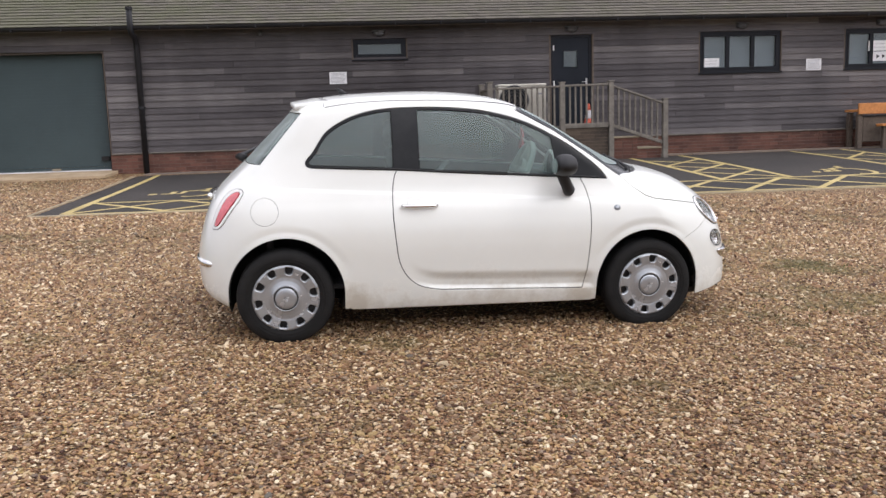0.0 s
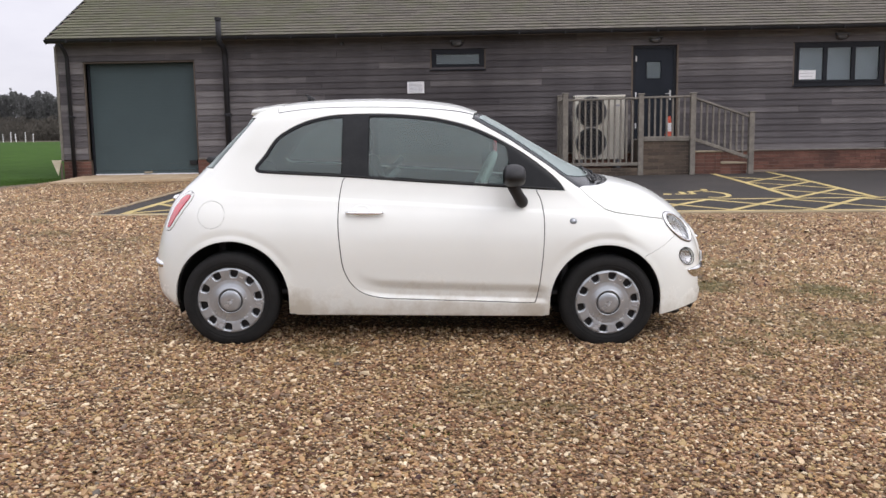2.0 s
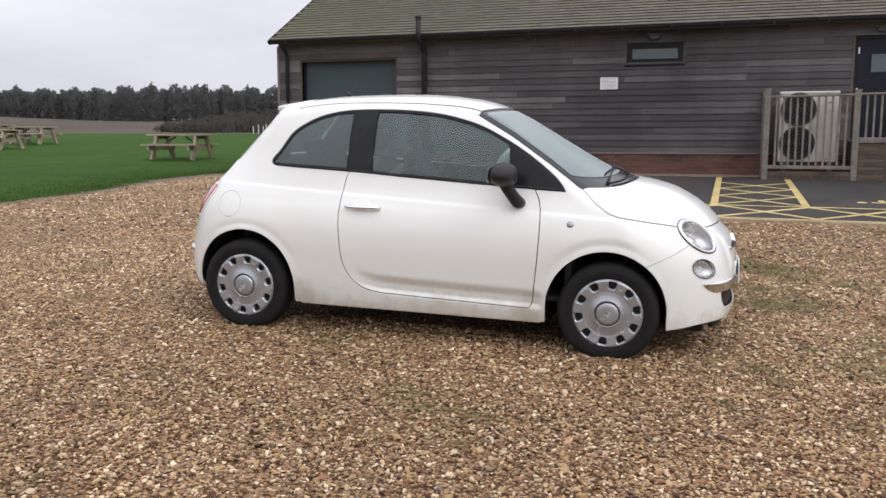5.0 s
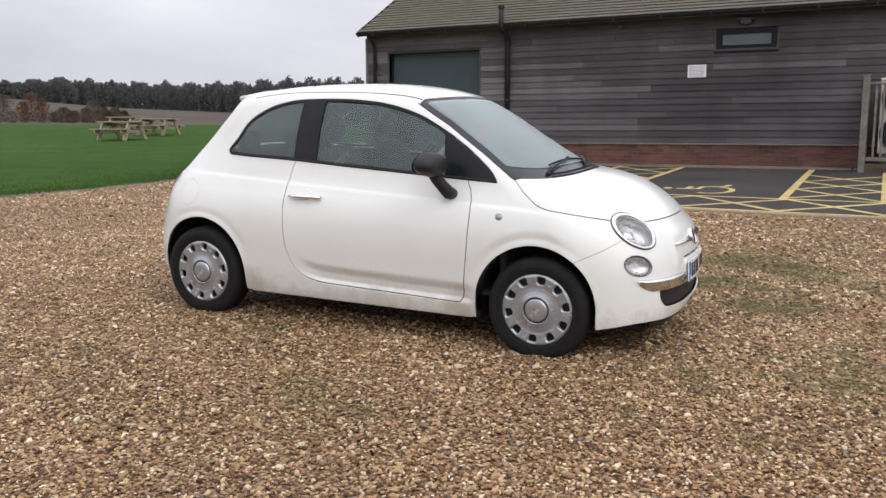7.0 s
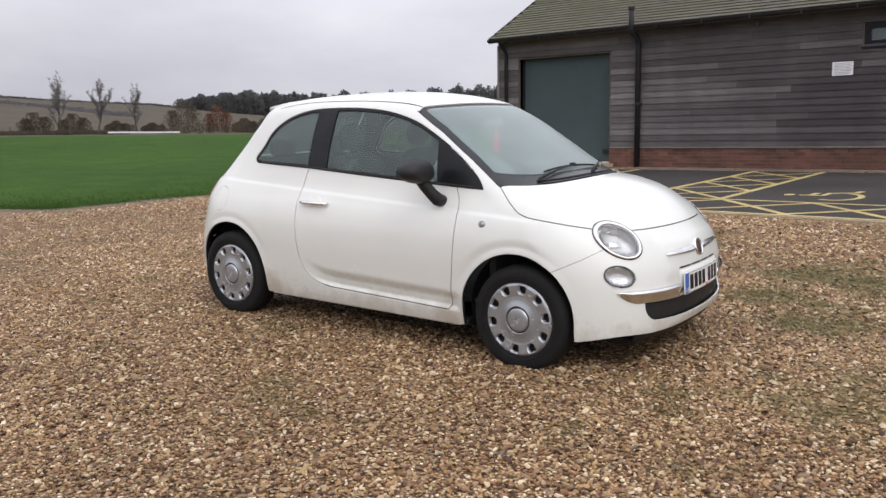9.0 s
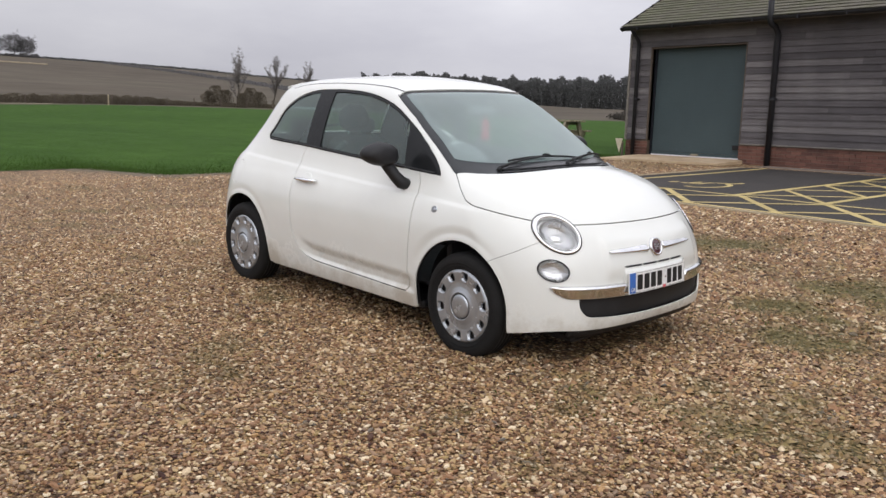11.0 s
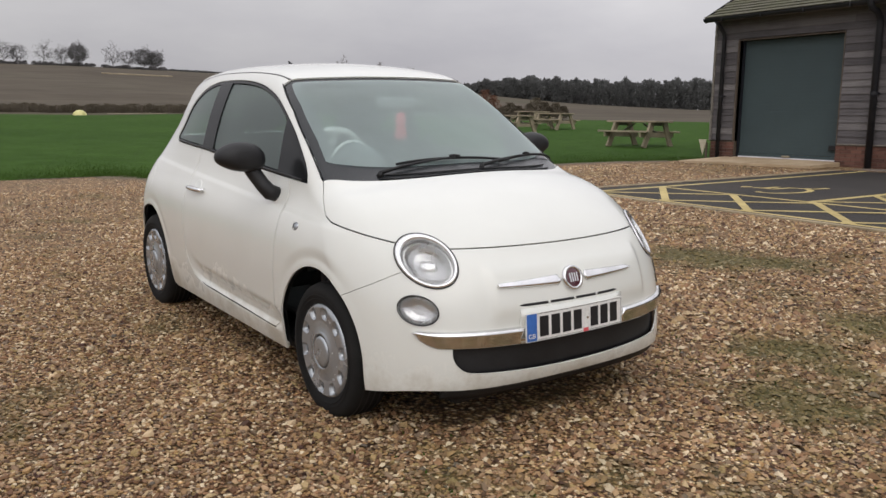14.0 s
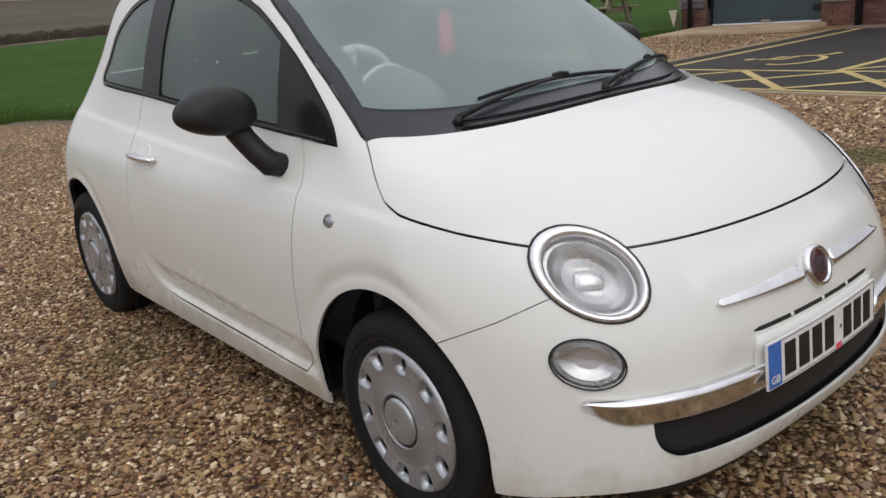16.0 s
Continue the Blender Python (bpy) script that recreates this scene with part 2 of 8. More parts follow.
def tile_mat():
    m, n, l, b = nodes("mossy_tile")
    g = n.new("ShaderNodeNewGeometry")
    v = place_vec(n, l)
    col = ramp_of(n, l, g.outputs["Random Per Island"], [(0.0, (0.084, 0.074, 0.060)), (0.5, (0.098, 0.087, 0.070)), (1.0, (0.116, 0.102, 0.082))])
    moss = noise_tex(n, l, v, 1.4, 7, 0.68)
    sx = n.new("ShaderNodeSeparateXYZ")
    l.new(g.outputs["Position"], sx.inputs[0])
    mx = n.new("ShaderNodeMapRange")
    mx.inputs["From Min"].default_value, mx.inputs["From Max"].default_value = 2.0, -9.0
    mx.inputs["To Min"].default_value, mx.inputs["To Max"].default_value = -0.06, 0.17
    l.new(sx.outputs["X"], mx.inputs["Value"])
    ad = n.new("ShaderNodeMath")
    ad.operation = "ADD"
    l.new(moss, ad.inputs[0])
    l.new(mx.outputs[0], ad.inputs[1])
    mf = ramp_of(n, l, ad.outputs[0], [(0.42, (0, 0, 0)), (0.72, (0.62, 0.62, 0.62))])
    col = mix_col(n, l, mf, col, (0.088, 0.094, 0.042))
    col = mix_col(n, l, 1.0, col, ramp_of(n, l, noise_tex(n, l, v, 55, 4), [(0.3, (0.75, 0.75, 0.75)), (0.7, (1.2, 1.2, 1.2))]), "MULTIPLY")
    l.new(col, b.inputs["Base Color"])
    b.inputs["Roughness"].default_value = 0.9
    return m


def brick_mat(name="red_brick", wear=1.0):
    m, n, l, b = nodes(name)
    g = n.new("ShaderNodeNewGeometry")
    v = place_vec(n, l)
    col = ramp_of(n, l, g.outputs["Random Per Island"], [(0.0, (0.095 * wear, 0.044, 0.034)), (0.5, (0.14 * wear, 0.064, 0.047)), (1.0, (0.175 * wear, 0.084, 0.062))])
    col = mix_col(n, l, 1.0, col, ramp_of(n, l, noise_tex(n, l, v, 1.1, 7, 0.65), [(0.32, (0.50, 0.52, 0.52)), (0.66, (1.18, 1.15, 1.12))]), "MULTIPLY")
    col = mix_col(n, l, 1.0, col, ramp_of(n, l, noise_tex(n, l, v, 120, 4), [(0.3, (0.8, 0.8, 0.8)), (0.7, (1.15, 1.15, 1.15))]), "MULTIPLY")
    l.new(col, b.inputs["Base Color"])
    b.inputs["Roughness"].default_value = 0.88
    return m


def car_paint_mat():
    """White solid paint, with a film of road dirt and painted-in gravel bounce along the lower sides."""
    m, n, l, b = nodes("white_car_paint")
    tc = n.new("ShaderNodeTexCoord")
    sx = n.new("ShaderNodeSeparateXYZ")
    l.new(tc.outputs["Object"], sx.inputs[0])
    v = place_vec(n, l, (1, 1, 1), False)
    speck = noise_tex(n, l, v, 9, 8, 0.72)
    fine = noise_tex(n, l, v, 120, 4)
    # warm bounce off the gravel is put into the upper reach of this film
    low = n.new("ShaderNodeMapRange")
    low.inputs["From Min"].default_value, low.inputs["From Max"].default_value = 0.50, 0.23
    low.inputs["To Min"].default_value, low.inputs["To Max"].default_value = -0.16, 0.22
    l.new(sx.outputs["Z"], low.inputs["Value"])
    total = speck
    terms = [low.outputs[0]]
    # thrown mud just ahead of the rear wheel and at the front end of the sill
    for px, pz, r, k in ((0.43, 0.26, 0.16, 0.42), (1.86, 0.25, 0.16, 0.34), (1.30, 0.36, 0.45, 0.10)):
        off = n.new("ShaderNodeVectorMath")
        off.operation = "DISTANCE"
        off.inputs[1].default_value = (px, -0.80, pz)
        l.new(tc.outputs["Object"], off.inputs[0])
        mr = n.new("ShaderNodeMapRange")
        mr.inputs["From Min"].default_value, mr.inputs["From Max"].default_value = r, 0.0
        mr.inputs["To Min"].default_value, mr.inputs["To Max"].default_value = 0.0, k
        l.new(off.outputs["Value"], mr.inputs["Value"])
        terms.append(mr.outputs[0])
    for term in terms:
        ad = n.new("ShaderNodeMath")
        ad.operation = "ADD"
        l.new(total, ad.inputs[0])
        l.new(term, ad.inputs[1])
        total = ad.outputs[0]
    dirt = ramp_of(n, l, total, [(0.56, (0, 0, 0)), (0.98, (0.62, 0.62, 0.62))])
    film = ramp_of(n, l, noise_tex(n, l, v, 2.2, 5), [(0.3, (0.680, 0.690, 0.650)), (0.7, (0.712, 0.722, 0.684))])
    col = mix_col(n, l, dirt, film, (0.34, 0.285, 0.20))
    l.new(col, b.inputs["Base Color"])
    rr = ramp_of(n, l, dirt, [(0.0, (0.26, 0.26, 0.26)), (0.5, (0.65, 0.65, 0.65))])
    l.new(rr, b.inputs["Roughness"])
    b.inputs["Specular IOR Level"].default_value = 0.5
    b.inputs["Coat Weight"].default_value, b.inputs["Coat Roughness"].default_value = 0.6, 0.06
    add_bump(n, l, b, fine, 0.03, 0.0006)
    return m


def glass_mat(name, tint, gloss=0.05, haze=0.0, rough=0.02, top_gloss=0.95):
    """A thin pane: tinted see-through, with a mirror film that grows at grazing angles."""
    m = bpy.data.materials.new(name)
    m.use_nodes = True
    n, l = m.node_tree.nodes, m.node_tree.links
    n.remove(n["Principled BSDF"])
    tr = n.new("ShaderNodeBsdfTransparent")
    tr.inputs[0].default_value = (*tint, 1)
    gl = n.new("ShaderNodeBsdfGlossy")
    gl.inputs["Roughness"].default_value = rough
    gl.inputs["Color"].default_value = (0.84, 0.90, 0.87, 1)
    lw = n.new("ShaderNodeLayerWeight")
    lw.inputs["Blend"].default_value = 0.5
    pw = n.new("ShaderNodeMath")
    pw.operation = "POWER"
    pw.inputs[1].default_value = 3.6
    l.new(lw.outputs["Facing"], pw.inputs[0])
    fr = n.new("ShaderNodeMapRange")
    fr.inputs["To Min"].default_value, fr.inputs["To Max"].default_value = gloss, top_gloss
    l.new(pw.outputs[0], fr.inputs["Value"])
    mx = n.new("ShaderNodeMixShader")
    l.new(fr.outputs[0], mx.inputs[0])
    l.new(tr.outputs[0], mx.inputs[1])
    l.new(gl.outputs[0], mx.inputs[2])
    top = mx
    if haze:
        # pale diffuse film: condensation, plus sky reflection put in as colour
        di = n.new("ShaderNodeBsdfDiffuse")
        di.inputs[0].default_value = (0.50, 0.64, 0.63, 1)
        v = place_vec(n, l, (1, 1, 1), False)
        hz = ramp_of(n, l, noise_tex(n, l, v, 1.7, 4), [(0.3, (haze * 0.6,) * 3), (0.7, (haze,) * 3)])
        top = n.new("ShaderNodeMixShader")
        l.new(hz, top.inputs[0])
        l.new(mx.outputs[0], top.inputs[1])
        l.new(di.outputs[0], top.inputs[2])
    l.new(top.outputs[0], n["Material Output"].inputs["Surface"])
    return m


def twig_mat(name, c1, c2, through_light=0.4):
    m, n, l, b = nodes(name)
    g = n.new("ShaderNodeNewGeometry")
    col = ramp_of(n, l, g.outputs["Random Per Island"], [(0, c1), (1, c2)])
    col = mix_col(n, l, 1.0, col, ramp_of(n, l, noise_tex(n, l, place_vec(n, l), 0.6, 4), [(0.3, (0.75, 0.75, 0.75)), (0.7, (1.2, 1.2, 1.2))]), "MULTIPLY")
    l.new(col, b.inputs["Base Color"])
    b.inputs["Roughness"].default_value, b.inputs["Specular IOR Level"].default_value = 0.9, 0.03
    # thin twigs pass part of the light on
    tl = n.new("ShaderNodeBsdfTranslucent")
    l.new(col, tl.inputs[0])
    mx = n.new("ShaderNodeMixShader")
    mx.inputs[0].default_value = through_light
    l.new(b.outputs[0], mx.inputs[1])
    l.new(tl.outputs[0], mx.inputs[2])
    l.new(mx.outputs[0], n["Material Output"].inputs[0])
    return m


GRAVEL, PEBBLE, GRASS, FIELD = gravel_ground_mat(), pebble_mat(), grass_mat(), field_mat()
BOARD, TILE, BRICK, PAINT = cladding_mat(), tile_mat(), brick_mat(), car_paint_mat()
ALGAEBRICK = brick_mat("algae_stained_brick", 0.62)
TARMAC = surface("tarmac", (0.028, 0.026, 0.025), (0.058, 0.051, 0.046), 0.9, 160, 0.85, 0.6, 0.004, spec=0.22)
YELLOW = surface("yellow_road_paint", (0.33, 0.25, 0.085), (0.58, 0.46, 0.19), 2.2, 90, 0.7, 0.4, 0.002)
CONCRETE = surface("concrete", (0.34, 0.245, 0.145), (0.50, 0.39, 0.26), 2.2, 70, 0.85, 0.5, 0.003)
KERB = surface("pale_edging", (0.25, 0.20, 0.125), (0.40, 0.33, 0.22), 3, 60, 0.85, 0.4, 0.003)
MORTAR = surface("mortar", (0.13, 0.10, 0.08), (0.19, 0.15, 0.12), 5, 90, 0.9, 0.5, 0.003)
GREYWOOD = surface("weathered_timber", (0.125, 0.112, 0.095), (0.215, 0.195, 0.165), 2.5, 8, 0.8, 0.4, 0.003, stretch=(3, 3, 3))
PALEWOOD = surface("pale_timber", (0.23, 0.19, 0.13), (0.36, 0.30, 0.21), 3, 14, 0.75, 0.4, 0.003)
ORANGEWOOD = surface("orange_stained_timber", (0.46, 0.17, 0.045), (0.60, 0.25, 0.075), 2, 16, 0.6, 0.3, 0.002)
BROWNWOOD = surface("brown_timber", (0.075, 0.055, 0.040), (0.120, 0.092, 0.070), 2, 16, 0.7, 0.3, 0.002)
BLACKPIPE = surface("black_plastic_pipe", (0.014, 0.014, 0.016), (0.024, 0.024, 0.027), 4, 60, 0.5, 0.1, 0.001, spec=0.25)
DARKFRAME = surface("dark_grey_frame", (0.009, 0.010, 0.014), (0.015, 0.017, 0.022), 4, 60, 0.5, 0.1, 0.001, spec=0.2)
SHUTTER = surface("green_grey_shutter", (0.044, 0.064, 0.069), (0.055, 0.079, 0.084), 1.2, 60, 0.6, 0.15, 0.001, spec=0.3)
DOORBLUE = surface("dark_blue_door_paint", (0.009, 0.012, 0.018), (0.014, 0.018, 0.026), 2, 60, 0.5, 0.1, 0.001, spec=0.2)
WHITE = surface("white_card", (0.66, 0.66, 0.67), (0.78, 0.78, 0.79), 5, 60, 0.6, 0.05, 0.001)
BONE = surface("weathered_cream_board", (0.40, 0.35, 0.25), (0.55, 0.49, 0.37), 5, 60, 0.7, 0.1, 0.001)
PRINT = surface("grey_print", (0.28, 0.28, 0.30), (0.36, 0.36, 0.38), 5, 60, 0.7, 0)
BLIND = surface("pale_blind", (0.22, 0.24, 0.27), (0.30, 0.32, 0.355), 3, 40, 0.8, 0.1, 0.001)
# dark backing sheet with the dimness of the room put into its colour
DIMROOM = surface("dim_room_behind_glass", (0.085, 0.095, 0.115), (0.12, 0.13, 0.155), 3, 40, 0.8, 0.1, 0.001)
ACWHITE = surface("off_white_metal", (0.46, 0.44, 0.38), (0.60, 0.57, 0.50), 3, 60, 0.5, 0.1, 0.001)
STEEL = surface("brushed_steel", (0.5, 0.5, 0.5), (0.62, 0.62, 0.62), 6, 80, 0.3, 0.05, 0.001, metal=1.0)
LAMPGREY = surface("grey_lamp_body", (0.075, 0.076, 0.08), (0.12, 0.12, 0.125), 6, 80, 0.5, 0.1, 0.001)
CONE_RED = surface("cone_orange_red", (0.52, 0.07, 0.03), (0.62, 0.10, 0.05), 6, 60, 0.55, 0.1, 0.001)
SOIL = surface("dark_soil", (0.10, 0.075, 0.046), (0.17, 0.13, 0.085), 4, 40, 0.95, 0.8, 0.02)
BLACK = surface("black_plastic", (0.011, 0.011, 0.012), (0.020, 0.020, 0.021), 8, 160, 0.5, 0.15, 0.0008, world_space=False, spec=0.3)
TRIMBLACK = surface("black_gloss_trim", (0.010, 0.011, 0.012), (0.016, 0.017, 0.018), 8, 160, 0.20, 0.0, world_space=False, spec=0.2, rvar=0.04)
# base lifted above the black trim, to paint in the glass's reflection
SCREENBAND = surface("ceramic_screen_band", (0.024, 0.026, 0.028), (0.032, 0.035, 0.037), 8, 160, 0.22, 0.0, world_space=False, spec=0.35, rvar=0.04)
RUBBER = surface("tyre_rubber", (0.009, 0.009, 0.009), (0.017, 0.0165, 0.016), 9, 120, 0.8, 0.3, 0.001, world_space=False, spec=0.22)
ALLOY = surface("silver_wheel_cover", (0.34, 0.36, 0.38), (0.42, 0.44, 0.46), 9, 140, 0.25, 0.02, 0.0004, metal=0.6, world_space=False, grainy=0.25)
LAMPSILVER = surface("lamp_silver", (0.72, 0.72, 0.73), (0.80, 0.80, 0.80), 3, 4, 0.24, 0.0, metal=0.85, world_space=False, rvar=0.04)
CHROME = surface("chrome", (0.74, 0.74, 0.74), (0.80, 0.80, 0.80), 3, 4, 0.14, 0.0, metal=1.0, world_space=False, rvar=0.04)
REFLECTOR = surface("lamp_reflector", (0.42, 0.42, 0.43), (0.62, 0.62, 0.62), 7, 8, 0.26, 0.12, 0.01, metal=0.8, world_space=False, rvar=0.06)
REDLENS = surface("red_lens", (0.50, 0.06, 0.075), (0.62, 0.10, 0.12), 10, 80, 0.15, 0.05, 0.001, world_space=False, coat=0.8)
SEATDARK = surface("dark_seat_cloth", (0.035, 0.035, 0.037), (0.058, 0.057, 0.06), 6, 220, 0.9, 0.4, 0.001, world_space=False)
IVORY = surface("ivory_trim", (0.62, 0.63, 0.59), (0.72, 0.73, 0.69), 6, 120, 0.6, 0.1, 0.001, world_space=False)
DASHGREY = surface("grey_dashboard", (0.12, 0.13, 0.132), (0.17, 0.18, 0.182), 6, 160, 0.7, 0.2, 0.001, world_space=False)
LINING = surface("grey_headlining", (0.22, 0.22, 0.22), (0.28, 0.28, 0.275), 6, 160, 0.9, 0.2, 0.001, world_space=False)
PLATEWHITE = surface("plate_white", (0.70, 0.70, 0.68), (0.78, 0.78, 0.76), 8, 120, 0.35, 0.0, world_space=False)
PLATEBLUE = surface("plate_blue", (0.03, 0.12, 0.42), (0.05, 0.16, 0.50), 8, 120, 0.35, 0.0, world_space=False)
BADGERED = surface("dark_red_enamel", (0.055, 0.012, 0.018), (0.085, 0.02, 0.028), 9, 120, 0.2, 0.0, world_space=False, coat=0.7)
PINKRED = surface("pink_red_freshener", (0.62, 0.07, 0.09), (0.74, 0.12, 0.14), 9, 120, 0.6, 0.1, 0.001, world_space=False)
CARGLASS = glass_mat("side_glass", (0.41, 0.53, 0.50), 0.07, 0.09, 0.28, 0.7)
SCREEN = glass_mat("windscreen_glass", (0.70, 0.80, 0.785), 0.12, 0.19, 0.28, 0.85)
CLEAR = bpy.data.materials.new("clear_inner_face")
CLEAR.use_nodes = True
CLEAR.node_tree.nodes.remove(CLEAR.node_tree.nodes["Principled BSDF"])
CLEAR.node_tree.links.new(CLEAR.node_tree.nodes.new("ShaderNodeBsdfTransparent").outputs[0], CLEAR.node_tree.nodes["Material Output"].inputs["Surface"])
LENS = glass_mat("clear_lens", (0.98, 0.98, 0.98), 0.02, 0.0, 0.02, 0.35)
WINGLASS = glass_mat("window_glass", (0.80, 0.83, 0.84), 0.06)
BARK = twig_mat("bark", (0.075, 0.062, 0.050), (0.105, 0.090, 0.074))
TWIG = twig_mat("winter_twigs", (0.115, 0.100, 0.090), (0.19, 0.17, 0.152))
# pale even grey: distance haze is put into the twig colour
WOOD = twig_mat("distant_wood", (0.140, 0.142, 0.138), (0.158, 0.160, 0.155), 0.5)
HEDGE = twig_mat("brown_hedge", (0.098, 0.082, 0.060), (0.150, 0.128, 0.094))
RUST = twig_mat("rust_leaf_shrub", (0.14, 0.072, 0.050), (0.20, 0.11, 0.075))
BLADE = twig_mat("grass_blade", (0.036, 0.076, 0.015), (0.075, 0.122, 0.030))


# ---- mesh helpers ----
def mesh_of(name, V, F, smooth=False):
    """A mesh from an array of points and an array or list of faces."""
    me = bpy.data.meshes.new(name)
    V = np.asarray(V, float)
    if isinstance(F, np.ndarray):
        k = F.shape[1]
        me.vertices.add(len(V))
        me.vertices.foreach_set("co", V.ravel())
        me.loops.add(F.size)
        me.loops.foreach_set("vertex_index", F.ravel().astype(np.int32))
        me.polygons.add(len(F))
        me.polygons.foreach_set("loop_start", np.arange(0, F.size, k, dtype=np.int32))
        me.update(calc_edges=True)
    else:
        me.from_pydata([tuple(p) for p in V], [], [tuple(f) for f in F])
    me.validate()
    me.shade_smooth() if smooth else me.shade_flat()
    return me


def part(name, data, material, parent, label="", m=None):
    """One mesh object; data is a mesh, or (points, faces[, smooth])."""
    me = data if isinstance(data, bpy.types.Mesh) else mesh_of(name, *data)
    if not me.materials:
        me.materials.append(material)
    ob = new(name, me)
    if parent is not None:
        ob.parent = parent
    if m is not None:
        ob.matrix_local = m
    if label:
        ob["label"] = label
    return ob


def join(*pieces):
    """Points and faces of several pieces as one."""
    V, F, k = [], [], 0
    for p in pieces:
        v, f = p[0], p[1]
        V.extend(tuple(q) for q in v)
        F.extend(tuple(int(i) + k for i in g) for g in f)
        k += len(v)
    return V, F


BOX_F = [(0, 3, 2, 1), (4, 5, 6, 7), (0, 1, 5, 4), (1, 2, 6, 5), (2, 3, 7, 6), (3, 0, 4, 7)]


def box(x0, x1, y0, y1, z0, z1, m=None):
    V = [(x0, y0, z0), (x1, y0, z0), (x1, y1, z0), (x0, y1, z0), (x0, y0, z1), (x1, y0, z1), (x1, y1, z1), (x0, y1, z1)]
    if m is not None:
        V = [tuple(m @ Vector(p)) for p in V]
    return V, BOX_F


def bbox(x0, x1, y0, y1, z0, z1, r=0.008, m=None):
    """A box with chamfered edges."""
    bm = bmesh.new()
    bmesh.ops.create_cube(bm, size=1)
    for v in bm.verts:
        v.co = ((x0 + x1) / 2 + v.co.x * (x1 - x0), (y0 + y1) / 2 + v.co.y * (y1 - y0), (z0 + z1) / 2 + v.co.z * (z1 - z0))
    bmesh.ops.bevel(bm, geom=bm.edges[:], offset=r, segments=1, affect="EDGES", profile=0.5)
    bm.verts.ensure_lookup_table()
    V = [tuple((m @ v.co) if m is not None else v.co) for v in bm.verts]
    F = [tuple(v.index for v in f.verts) for f in bm.faces]
    bm.free()
    return V, F


def tube(points, radii, n=8, caps=True):
    """A round tube along a line of points."""
    P = [Vector(p) for p in points]
    if not isinstance(radii, (list, tuple)):
        radii = [radii] * len(P)
    V, F = [], []
    side = None
    for i, p in enumerate(P):
        d = (P[min(i + 1, len(P) - 1)] - P[max(i - 1, 0)]).normalized()
        if side is None:
            side = d.orthogonal().normalized()
        side = (side - d * side.dot(d)).normalized()
        up = d.cross(side)
        for k in range(n):
            a = 2 * math.pi * k / n
            V.append(tuple(p + (side * math.cos(a) + up * math.sin(a)) * radii[i]))
    for i in range(len(P) - 1):
        for k in range(n):
            F.append((i * n + k, i * n + (k + 1) % n, (i + 1) * n + (k + 1) % n, (i + 1) * n + k))
    if caps:
        F.append(tuple(range(n - 1, -1, -1)))
        F.append(tuple((len(P) - 1) * n + k for k in range(n)))
    return V, F


def lathe(profile, n=24, axis="z", closed=False):
    """Points (r, h) turned about an axis."""
    V, F = [], []
    for r, h in profile:
        for k in range(n):
            a = 2 * math.pi * k / n
            c, s = r * math.cos(a), r * math.sin(a)
            V.append((c, s, h) if axis == "z" else (c, -h, s) if axis == "y" else (h, c, s))
    m = len(profile)
    for i in range(m if closed else m - 1):
        j = (i + 1) % m
        for k in range(n):
            F.append((i * n + k, i * n + (k + 1) % n, j * n + (k + 1) % n, j * n + k))
    return V, F


def smooth01(x, a, b):
    u = np.clip((np.asarray(x, float) - a) / (b - a), 0, 1)
    return u * u * (3 - 2 * u)


def sdf(px, pz, poly):
    """Signed distance to a closed outline, negative inside."""
    px, pz = np.asarray(px, float), np.asarray(pz, float)
    d, ins = np.full(px.shape, 1e9), np.zeros(px.shape, bool)
    for i in range(len(poly)):
        ax, az = poly[i]
        bx, bz = poly[(i + 1) % len(poly)]
        ex, ez = bx - ax, bz - az
        q = ex * ex + ez * ez
        if q < 1e-14:
            continue
        wx, wz = px - ax, pz - az
        h = np.clip((wx * ex + wz * ez) / q, 0, 1)
        d = np.minimum(d, (wx - ex * h) ** 2 + (wz - ez * h) ** 2)
        if ez:
            ins ^= ((az > pz) != (bz > pz)) & (px < ex * (pz - az) / ez + ax)
    return np.where(ins, -1, 1) * np.sqrt(d)


def catmull(P, n=6, closed=False):
    """A smooth line through a few points."""
    P = np.asarray(P, float)
    N, out = len(P), []
    for i in range(N if closed else N - 1):
        p0 = P[(i - 1) % N] if closed or i > 0 else 2 * P[0] - P[1]
        p1, p2 = P[i], P[(i + 1) % N]
        p3 = P[(i + 2) % N] if closed or i + 2 < N else 2 * P[-1] - P[-2]
        for j in range(n):
            t = j / n
            out.append(0.5 * (2 * p1 + (p2 - p0) * t + (2 * p0 - 5 * p1 + 4 * p2 - p3) * t * t + (3 * p1 - p0 - 3 * p2 + p3) * t ** 3))
    if not closed:
        out.append(P[-1])
    return np.array(out)


